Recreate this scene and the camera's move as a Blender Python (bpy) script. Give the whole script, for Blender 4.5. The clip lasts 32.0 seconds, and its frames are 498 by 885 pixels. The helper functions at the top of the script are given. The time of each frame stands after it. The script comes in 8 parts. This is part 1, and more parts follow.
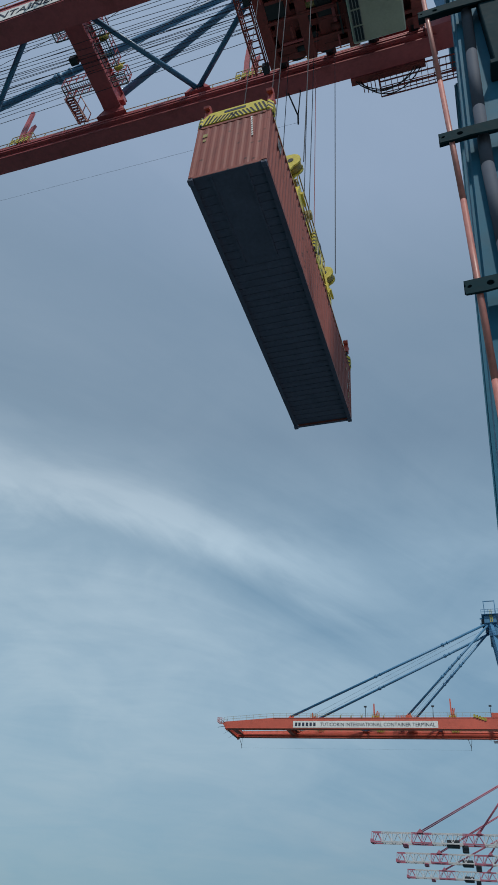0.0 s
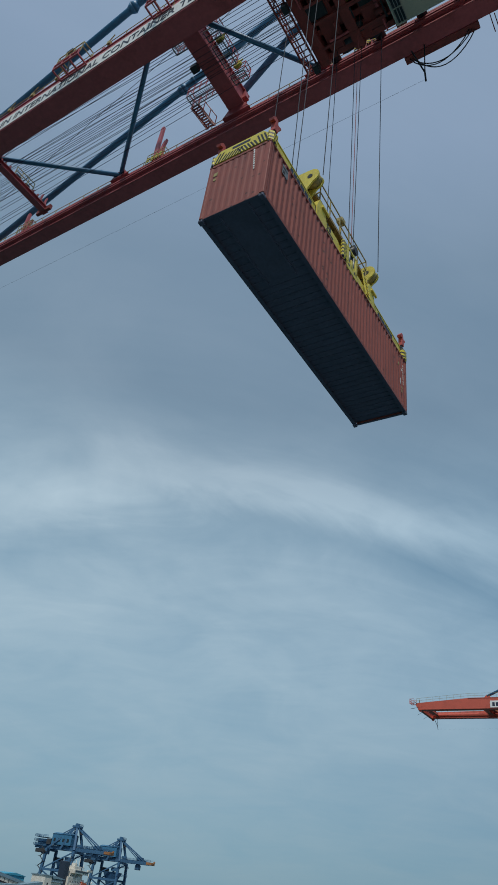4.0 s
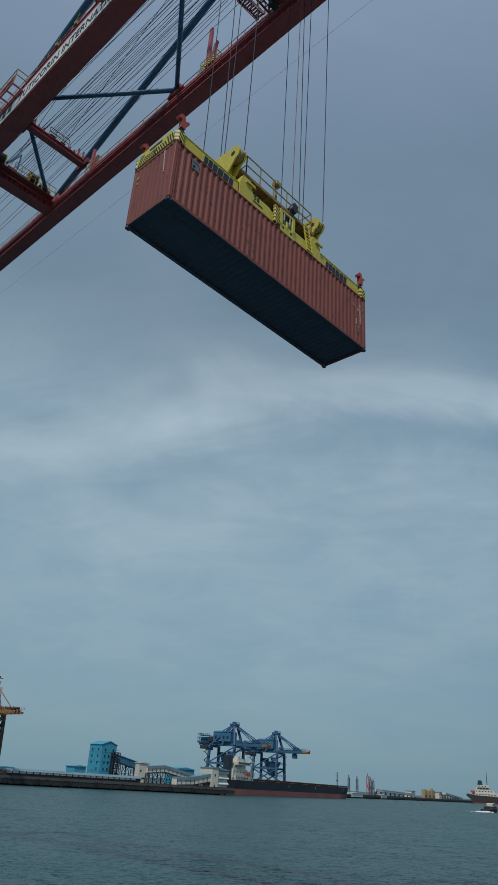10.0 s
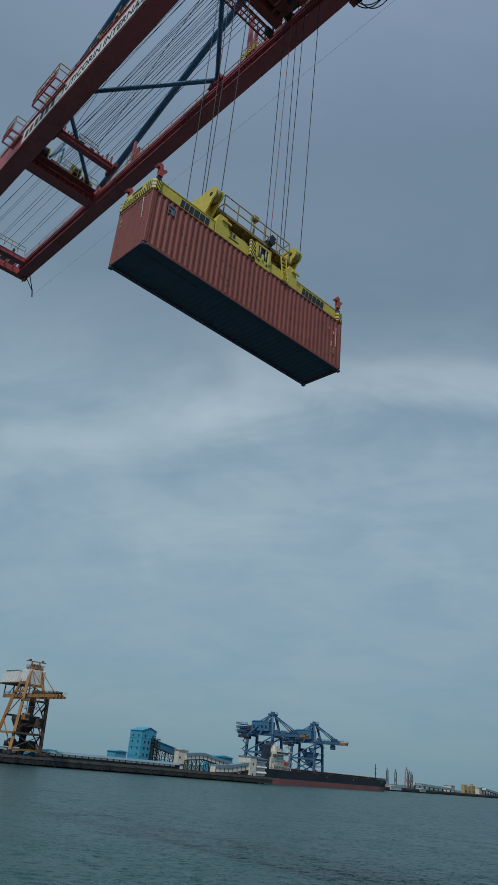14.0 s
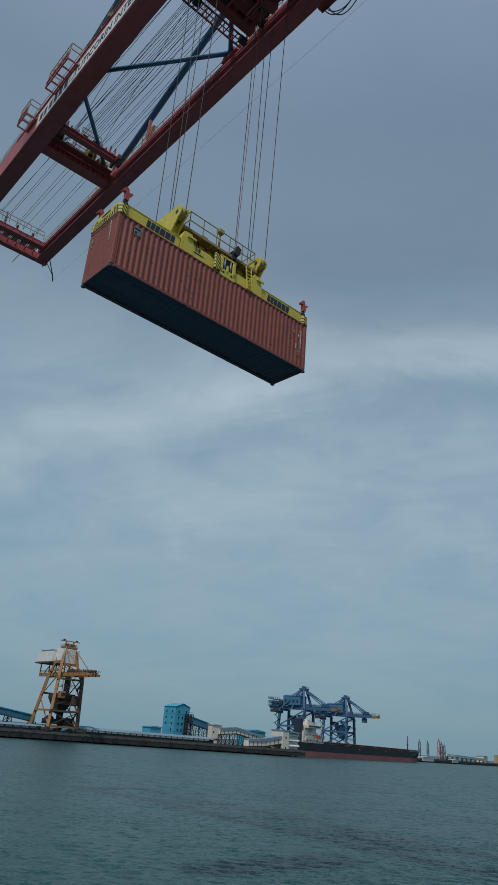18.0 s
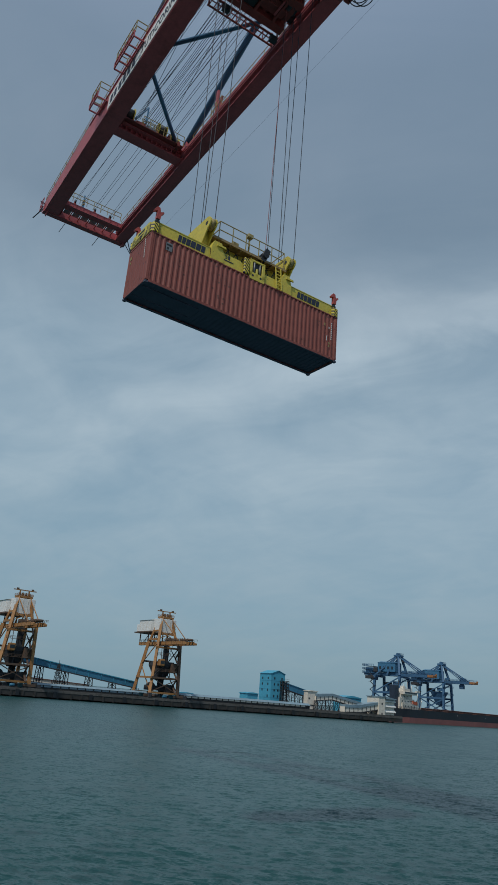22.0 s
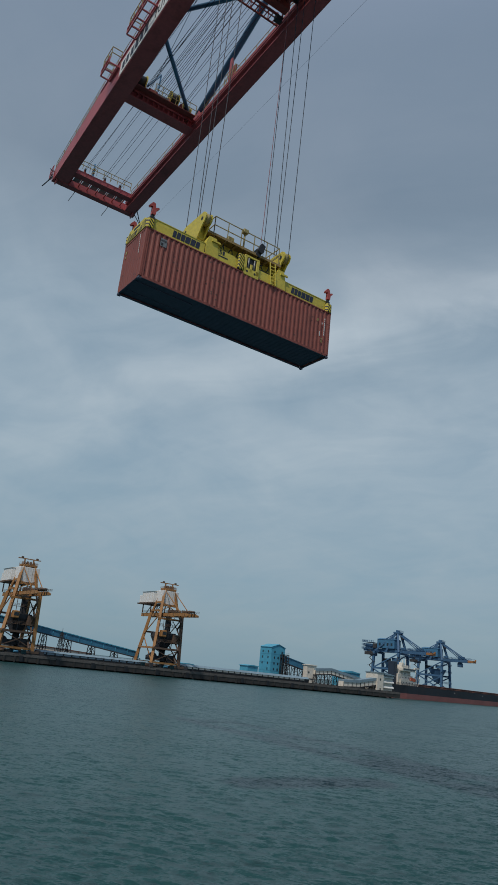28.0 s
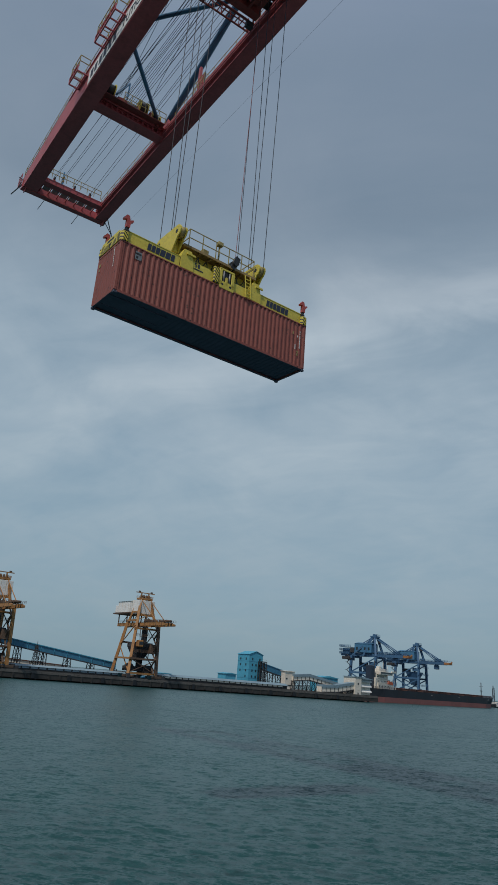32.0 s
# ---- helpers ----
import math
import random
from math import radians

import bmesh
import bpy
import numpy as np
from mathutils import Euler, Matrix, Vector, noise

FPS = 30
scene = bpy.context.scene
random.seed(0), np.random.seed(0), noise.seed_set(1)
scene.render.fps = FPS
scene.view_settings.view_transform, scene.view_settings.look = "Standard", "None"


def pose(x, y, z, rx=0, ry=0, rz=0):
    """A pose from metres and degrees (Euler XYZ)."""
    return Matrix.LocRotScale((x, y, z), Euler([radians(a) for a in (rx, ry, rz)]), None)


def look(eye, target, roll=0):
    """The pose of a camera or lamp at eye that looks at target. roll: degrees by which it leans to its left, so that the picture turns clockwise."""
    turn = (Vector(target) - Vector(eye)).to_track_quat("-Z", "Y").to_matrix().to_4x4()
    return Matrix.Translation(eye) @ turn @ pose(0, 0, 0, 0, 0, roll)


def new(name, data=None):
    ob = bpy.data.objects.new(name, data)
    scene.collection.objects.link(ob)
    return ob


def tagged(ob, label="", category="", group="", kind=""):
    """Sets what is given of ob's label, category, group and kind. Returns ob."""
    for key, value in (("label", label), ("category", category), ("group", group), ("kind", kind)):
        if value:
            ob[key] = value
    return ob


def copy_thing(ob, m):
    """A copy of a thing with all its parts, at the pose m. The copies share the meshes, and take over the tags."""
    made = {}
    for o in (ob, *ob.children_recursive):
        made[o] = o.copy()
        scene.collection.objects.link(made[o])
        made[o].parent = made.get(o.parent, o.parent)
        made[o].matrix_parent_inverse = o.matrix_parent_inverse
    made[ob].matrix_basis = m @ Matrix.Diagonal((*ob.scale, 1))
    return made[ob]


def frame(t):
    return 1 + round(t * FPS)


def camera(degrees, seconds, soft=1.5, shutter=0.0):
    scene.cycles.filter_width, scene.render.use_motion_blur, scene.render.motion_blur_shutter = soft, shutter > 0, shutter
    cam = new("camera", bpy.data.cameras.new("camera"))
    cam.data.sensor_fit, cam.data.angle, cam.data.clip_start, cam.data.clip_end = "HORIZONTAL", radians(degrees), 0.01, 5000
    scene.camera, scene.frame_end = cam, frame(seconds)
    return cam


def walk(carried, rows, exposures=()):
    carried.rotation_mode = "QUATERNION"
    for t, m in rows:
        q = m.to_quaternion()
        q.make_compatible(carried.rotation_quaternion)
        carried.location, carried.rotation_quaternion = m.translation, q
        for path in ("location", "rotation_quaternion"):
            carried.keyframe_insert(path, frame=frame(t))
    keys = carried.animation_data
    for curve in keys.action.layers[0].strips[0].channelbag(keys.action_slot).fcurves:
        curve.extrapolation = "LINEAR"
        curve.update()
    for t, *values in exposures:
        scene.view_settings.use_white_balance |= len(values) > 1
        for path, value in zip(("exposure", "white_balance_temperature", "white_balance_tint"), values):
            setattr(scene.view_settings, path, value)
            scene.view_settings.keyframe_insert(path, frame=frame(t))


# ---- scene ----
cam = camera(39.14, 32.0)
# ---- the camera's path: seconds and a pose; water level is z = 0 ----
PATH = [
    (0.0, pose(0, 0, 6.5, 90 + 36.61, -3.91, 18.04)),
    (0.5, pose(0, 0, 6.5, 90 + 36.96, -4.31, 18.99)),
    (1.0, pose(0, 0, 6.5, 90 + 35.64, -4.28, 21.72)),
    (1.5, pose(0, 0, 6.5, 90 + 35.64, -4.19, 23.83)),
    (2.0, pose(0, 0, 6.5, 90 + 36.46, -5.02, 25.78)),
    (2.5, pose(0, 0, 6.5, 90 + 36.10, -4.79, 26.83)),
    (3.0, pose(0, 0, 6.5, 90 + 35.10, -4.67, 28.73)),
    (3.5, pose(0, 0, 6.5, 90 + 35.01, -5.31, 31.83)),
    (5.5, pose(0, 0, 6.5, 90 + 31.55, -6.65, 33.18)),
    (6.0, pose(0, 0, 6.5, 90 + 31.86, -6.28, 36.40)),
    (6.5, pose(0, 0, 6.5, 90 + 29.77, -6.50, 38.65)),
    (7.0, pose(0, 0, 6.5, 90 + 28.24, -6.23, 41.73)),
    (7.5, pose(0, 0, 6.5, 90 + 25.29, -5.07, 46.96)),
    (8.0, pose(-0.58, 0.51, 6.85, 90 + 24.22, -4.39, 47.06)),
    (8.5, pose(-0.99, 0.92, 7.12, 90 + 24.82, -4.47, 44.95)),
    (9.0, pose(-0.60, 0.59, 6.90, 90 + 25.78, -3.66, 43.71)),
    (9.5, pose(0, 0, 6.5, 90 + 26.19, -3.47, 44.14)),
    (10.0, pose(0, 0, 6.5, 90 + 25.93, -3.46, 43.81)),
    (10.5, pose(0, 0, 6.5, 90 + 26.39, -4.10, 43.78)),
    (11.0, pose(0, 0, 6.5, 90 + 26.64, -5.07, 44.77)),
    (11.5, pose(0, 0, 6.5, 90 + 26.36, -4.85, 44.67)),
    (12.0, pose(0, 0, 6.5, 90 + 25.72, -4.67, 44.30)),
    (12.5, pose(0, 0, 6.5, 90 + 25.46, -5.22, 44.30)),
    (13.0, pose(0, 0, 6.5, 90 + 25.56, -5.68, 45.19)),
    (13.5, pose(0, 0, 6.5, 90 + 25.25, -5.18, 46.22)),
    (15.5, pose(0, 0, 6.5, 90 + 24.34, -4.97, 47.27)),
    (16.0, pose(0, 0, 6.5, 90 + 23.73, -4.46, 47.75)),
    (16.5, pose(0, 0, 6.5, 90 + 23.09, -5.13, 47.92)),
    (17.0, pose(0, 0, 6.5, 90 + 23.03, -5.15, 48.11)),
    (17.5, pose(0, 0, 6.5, 90 + 22.71, -5.13, 49.16)),
    (18.0, pose(0, 0, 6.5, 90 + 23.00, -4.37, 49.10)),
    (18.5, pose(0, 0, 6.5, 90 + 23.24, -6.03, 51.25)),
    (19.0, pose(0, 0, 6.5, 90 + 22.53, -5.41, 53.42)),
    (19.5, pose(0, 0, 6.5, 90 + 21.64, -4.94, 53.50)),
    (20.0, pose(0, 0, 6.5, 90 + 21.81, -4.47, 53.44)),
    (20.5, pose(0, 0, 6.5, 90 + 20.95, -5.23, 54.10)),
    (21.0, pose(0, 0, 6.5, 90 + 20.24, -4.64, 55.99)),
    (21.5, pose(0, 0, 6.5, 90 + 19.97, -4.89, 56.38)),
    (22.0, pose(0, 0, 6.5, 90 + 20.03, -4.48, 56.43)),
    (22.5, pose(0, 0, 6.5, 90 + 19.54, -4.86, 56.91)),
    (23.0, pose(0, 0, 6.5, 90 + 19.48, -5.22, 56.17)),
    (23.5, pose(0, 0, 6.5, 90 + 20.10, -5.20, 56.78)),
    (24.0, pose(0, 0, 6.5, 90 + 20.17, -5.50, 56.31)),
    (24.5, pose(0, 0, 6.5, 90 + 18.80, -5.54, 54.85)),
    (25.0, pose(0, 0, 6.5, 90 + 18.48, -5.57, 54.64)),
    (25.5, pose(0, 0, 6.5, 90 + 18.67, -6.33, 53.32)),
    (27.5, pose(0, 0, 6.5, 90 + 17.47, -6.38, 54.58)),
    (28.0, pose(0, 0, 6.5, 90 + 18.01, -5.91, 56.43)),
    (28.5, pose(0, 0, 6.5, 90 + 17.67, -5.14, 56.80)),
    (29.0, pose(0, 0, 6.5, 90 + 17.68, -5.34, 56.10)),
    (29.5, pose(0, 0, 6.5, 90 + 17.85, -5.15, 55.90)),
    (30.0, pose(0, 0, 6.5, 90 + 17.94, -5.10, 56.00)),
    (30.5, pose(0, 0, 6.5, 90 + 18.37, -4.85, 55.62)),
    (31.0, pose(0, 0, 6.5, 90 + 18.73, -4.19, 54.86)),
    (31.5, pose(0, 0, 6.5, 90 + 18.81, -4.18, 55.06)),
    (32.0, pose(0, 0, 6.5, 90 + 18.73, -4.41, 54.72)),
]
walk(cam, PATH, [(0.0, 0.21, 6560, 11), (1.0, 0.13, 6480, 10), (3.0, 0.12, 6420, 9), (6.0, -0.02, 6420, 9), (9.0, -0.10, 6450, 9), (13.0, -0.10, 6480, 10), (19.0, -0.04, 6550, 11),
           (24.0, 0.0, 6720, 13), (28.0, 0.0, 6880, 15.5), (32.0, 0.0, 6880, 15.5)])

# the hanging load: seconds, x, y, height of the container's underside, heading
MOVE = [
    (0.0, -5.40, 16.50, 24.79, 89.96),
    (1.0, -6.68, 16.44, 24.77, 90.23),
    (2.0, -7.87, 16.46, 24.78, 90.60),
    (3.0, -8.93, 16.48, 24.75, 91.14),
    (3.5, -9.42, 16.50, 24.74, 91.37),
    (5.5, -11.33, 16.71, 24.77, 91.02),
    (6.5, -12.34, 16.70, 24.77, 91.27),
    (7.5, -13.48, 16.67, 24.79, 91.45),
    (8.5, -14.86, 16.65, 24.79, 91.30),
    (9.5, -16.21, 16.58, 24.80, 91.20),
    (10.5, -17.51, 16.54, 24.75, 91.13),
    (11.5, -18.71, 16.57, 24.75, 91.03),
    (12.5, -19.71, 16.59, 24.74, 91.06),
    (13.5, -20.53, 16.62, 24.72, 91.07),
    (15.5, -22.09, 16.67, 24.73, 91.66),
    (16.0, -22.55, 16.66, 24.72, 91.77),
    (17.0, -23.64, 16.63, 24.72, 91.88),
    (18.0, -24.80, 16.57, 24.70, 92.02),
    (19.0, -26.00, 16.54, 24.69, 92.20),
    (20.0, -27.14, 16.53, 24.71, 92.14),
    (21.0, -28.07, 16.53, 24.70, 92.10),
    (22.0, -28.83, 16.55, 24.70, 92.03),
    (23.0, -29.49, 16.64, 24.72, 91.83),
    (24.0, -29.80, 16.63, 24.59, 91.80),
    (25.0, -29.95, 16.57, 24.40, 91.73),
    (25.5, -30.04, 16.56, 24.33, 91.63),
    (27.5, -30.17, 16.51, 24.05, 91.64),
    (28.5, -30.07, 16.48, 23.86, 92.12),
    (29.5, -29.99, 16.49, 23.78, 92.43),
    (30.5, -29.90, 16.51, 23.69, 92.76),
    (31.5, -29.79, 16.50, 23.52, 92.87),
    (32.0, -29.78, 16.52, 23.45, 92.82),
]

# ---- world and sun ----
SUN_ELEV, SUN_AZ = 55.0, 150.0      # sun stands behind the camera; azimuth counted clockwise from +y

SKY_SHIFT = 0.35
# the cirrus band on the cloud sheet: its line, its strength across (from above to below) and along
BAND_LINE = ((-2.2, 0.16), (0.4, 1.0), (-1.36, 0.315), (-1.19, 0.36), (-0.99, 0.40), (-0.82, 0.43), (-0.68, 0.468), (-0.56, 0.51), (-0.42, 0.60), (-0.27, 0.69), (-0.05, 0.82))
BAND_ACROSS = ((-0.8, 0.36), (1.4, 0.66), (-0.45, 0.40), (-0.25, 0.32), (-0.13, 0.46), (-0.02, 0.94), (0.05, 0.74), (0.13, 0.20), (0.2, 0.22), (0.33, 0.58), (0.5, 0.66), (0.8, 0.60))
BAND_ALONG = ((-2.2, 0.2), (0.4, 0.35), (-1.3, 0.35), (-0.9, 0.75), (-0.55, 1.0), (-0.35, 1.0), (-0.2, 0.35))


def build_world():
    w = bpy.data.worlds.new("hazy_sky")
    scene.world = w
    w.use_nodes = True
    nt = w.node_tree
    nt.nodes.clear()
    N, L = nt.nodes.new, nt.links.new
    out = N("ShaderNodeOutputWorld")
    bg = N("ShaderNodeBackground")
    bg.inputs["Strength"].default_value = 0.085
    sky = N("ShaderNodeTexSky")
    sky.sky_type = "NISHITA"
    sky.sun_disc = False
    sky.sun_elevation = radians(SUN_ELEV)
    sky.sun_rotation = radians(SUN_AZ)
    sky.air_density, sky.dust_density, sky.ozone_density = 1.0, 2.5, 1.5
    tc = N("ShaderNodeTexCoord")
    sep = N("ShaderNodeSeparateXYZ")
    L(tc.outputs["Generated"], sep.inputs[0])
    # a cloud sheet seen in perspective: direction over its own height
    zc = N("ShaderNodeMath"); zc.operation = "MAXIMUM"; zc.inputs[1].default_value = 0.0
    L(sep.outputs["Z"], zc.inputs[0])
    za = N("ShaderNodeMath"); za.operation = "ADD"; za.inputs[1].default_value = 0.24
    L(zc.outputs[0], za.inputs[0])
    dx = N("ShaderNodeMath"); dx.operation = "DIVIDE"
    dy = N("ShaderNodeMath"); dy.operation = "DIVIDE"
    L(sep.outputs["X"], dx.inputs[0]); L(za.outputs[0], dx.inputs[1])
    L(sep.outputs["Y"], dy.inputs[0]); L(za.outputs[0], dy.inputs[1])
    com = N("ShaderNodeCombineXYZ")
    L(dx.outputs[0], com.inputs[0]); L(dy.outputs[0], com.inputs[1])
    sheet = N("ShaderNodeSeparateXYZ")
    L(com.outputs[0], sheet.inputs[0])

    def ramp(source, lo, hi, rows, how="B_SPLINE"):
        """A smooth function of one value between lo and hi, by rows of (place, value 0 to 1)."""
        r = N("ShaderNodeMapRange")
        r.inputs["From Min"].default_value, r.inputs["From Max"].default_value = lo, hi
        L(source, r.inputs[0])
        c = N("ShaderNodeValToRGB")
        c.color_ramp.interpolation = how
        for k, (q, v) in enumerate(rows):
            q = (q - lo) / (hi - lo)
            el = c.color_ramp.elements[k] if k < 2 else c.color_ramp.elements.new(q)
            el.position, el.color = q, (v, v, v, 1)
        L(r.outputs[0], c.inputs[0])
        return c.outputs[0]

    def math2(op, p, q, r=None):
        n = N("ShaderNodeMath"); n.operation = op
        for k, v in enumerate((p, q, r)):
            if isinstance(v, (int, float)):
                n.inputs[k].default_value = v
            elif v is not None:
                L(v, n.inputs[k])
        return n.outputs[0]
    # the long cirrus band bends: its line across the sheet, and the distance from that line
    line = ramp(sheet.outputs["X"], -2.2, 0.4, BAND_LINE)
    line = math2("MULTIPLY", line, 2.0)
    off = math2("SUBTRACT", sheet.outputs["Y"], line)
    along = N("ShaderNodeCombineXYZ")
    L(sheet.outputs["X"], along.inputs[0]); L(off, along.inputs[1])

    def fibres(scale, sx, sy, detail, rough, warp, shift=0.0):
        """Noise drawn out along the band."""
        m = N("ShaderNodeMapping")
        m.inputs["Scale"].default_value = (sx, sy, 1.0)
        m.inputs["Location"].default_value = (shift, shift * 0.7, shift * 0.3)
        L(along.outputs[0], m.inputs[0])
        n = N("ShaderNodeTexNoise")
        n.inputs["Scale"].default_value, n.inputs["Detail"].default_value = scale, detail
        n.inputs["Roughness"].default_value, n.inputs["Distortion"].default_value = rough, warp
        L(m.outputs[0], n.inputs["Vector"])
        return n.outputs["Fac"]
    broad = fibres(1.0, 1.6, 2.4, 6.0, 0.5, 0.6, SKY_SHIFT)
    strand = fibres(1.0, 3.2, 8.0, 6.0, 0.55, 1.4, SKY_SHIFT + 3.0)
    bend = fibres(1.0, 3.4, 3.0, 6.0, 0.55, 0.8, SKY_SHIFT + 7.0)
    # softer puffs that follow no direction
    puff = N("ShaderNodeTexNoise")
    puff.inputs["Scale"].default_value, puff.inputs["Detail"].default_value = 3.1, 7.0
    puff.inputs["Roughness"].default_value, puff.inputs["Distortion"].default_value = 0.55, 0.5
    L(com.outputs[0], puff.inputs["Vector"])
    puff = puff.outputs["Fac"]
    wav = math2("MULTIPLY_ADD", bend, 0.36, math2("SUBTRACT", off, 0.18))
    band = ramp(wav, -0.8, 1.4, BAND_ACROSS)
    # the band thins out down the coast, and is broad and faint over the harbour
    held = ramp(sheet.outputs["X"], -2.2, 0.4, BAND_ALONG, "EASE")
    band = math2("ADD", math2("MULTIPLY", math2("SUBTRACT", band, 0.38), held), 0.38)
    tex = math2("MULTIPLY_ADD", broad, 0.55, math2("MULTIPLY_ADD", puff, 0.95, math2("MULTIPLY", strand, 0.32)))
    tex = math2("SUBTRACT", tex, 0.91)
    # a gain on the texture where the band is bright
    gain = math2("MULTIPLY_ADD", band, 0.9, 0.5)
    total = math2("MULTIPLY_ADD", tex, gain, band)
    lim = N("ShaderNodeClamp")
    L(total, lim.inputs[0])
    cr = lim

    def by_height(rows):
        """Radiance against the sine of the elevation."""
        r = N("ShaderNodeValToRGB")
        e = r.color_ramp.elements
        for k, (q, col) in enumerate(rows):
            el = e[k] if k < 2 else e.new(q)
            el.position = q
            el.color = (*[v / 10 for v in col], 1)
        L(sep.outputs["Z"], r.inputs[0])
        s = N("ShaderNodeVectorMath"); s.operation = "SCALE"; s.inputs["Scale"].default_value = 10.0
        L(r.outputs[0], s.inputs[0])
        return s.outputs[0]
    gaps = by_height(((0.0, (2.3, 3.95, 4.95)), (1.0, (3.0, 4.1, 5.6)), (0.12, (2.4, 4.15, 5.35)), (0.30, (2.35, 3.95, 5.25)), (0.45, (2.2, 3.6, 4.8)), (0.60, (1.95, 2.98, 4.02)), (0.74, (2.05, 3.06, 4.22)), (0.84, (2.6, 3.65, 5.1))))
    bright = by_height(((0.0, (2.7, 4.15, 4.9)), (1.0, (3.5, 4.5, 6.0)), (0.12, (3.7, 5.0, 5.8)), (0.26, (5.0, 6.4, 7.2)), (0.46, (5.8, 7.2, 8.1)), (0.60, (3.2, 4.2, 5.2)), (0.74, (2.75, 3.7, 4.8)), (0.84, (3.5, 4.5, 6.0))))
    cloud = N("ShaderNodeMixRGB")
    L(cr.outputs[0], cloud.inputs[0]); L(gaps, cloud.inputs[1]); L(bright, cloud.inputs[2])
    # the low sky is clearer and bluer down the coast (towards +x), hazier over the harbour
    side = N("ShaderNodeMapRange"); side.interpolation_type = "SMOOTHSTEP"
    side.inputs["From Min"].default_value, side.inputs["From Max"].default_value = -0.72, -0.05
    L(sep.outputs["X"], side.inputs[0])
    low = ramp(sep.outputs["Z"], 0.0, 1.0, ((0.0, 0.75), (1.0, 0.0), (0.12, 0.9), (0.25, 1.0), (0.5, 0.95), (0.64, 0.5), (0.76, 0.0)))
    both = N("ShaderNodeMath"); both.operation = "MULTIPLY"
    L(side.outputs[0], both.inputs[0]); L(low, both.inputs[1])
    clear = N("ShaderNodeMixRGB"); clear.blend_type = "MULTIPLY"
    clear.inputs[2].default_value = (0.66, 0.76, 0.84, 1)
    L(both.outputs[0], clear.inputs[0]); L(cloud.outputs[0], clear.inputs[1])
    cloud = clear
    haze = N("ShaderNodeMixRGB")
    haze.inputs[0].default_value = 0.9
    L(sky.outputs[0], haze.inputs[1]); L(cloud.outputs[0], haze.inputs[2])
    L(haze.outputs[0], bg.inputs["Color"])
    L(bg.outputs[0], out.inputs["Surface"])


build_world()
sun = new("sun", bpy.data.lights.new("sun", "SUN"))
sun.data.energy, sun.data.angle, sun.data.color = 2.0, radians(2.0), (1.0, 0.95, 0.87)
_a = radians(SUN_AZ)
_d = Vector((math.sin(_a) * math.cos(radians(SUN_ELEV)), math.cos(_a) * math.cos(radians(SUN_ELEV)), math.sin(radians(SUN_ELEV))))
sun.matrix_world = look(_d * 300, (0, 0, 0))


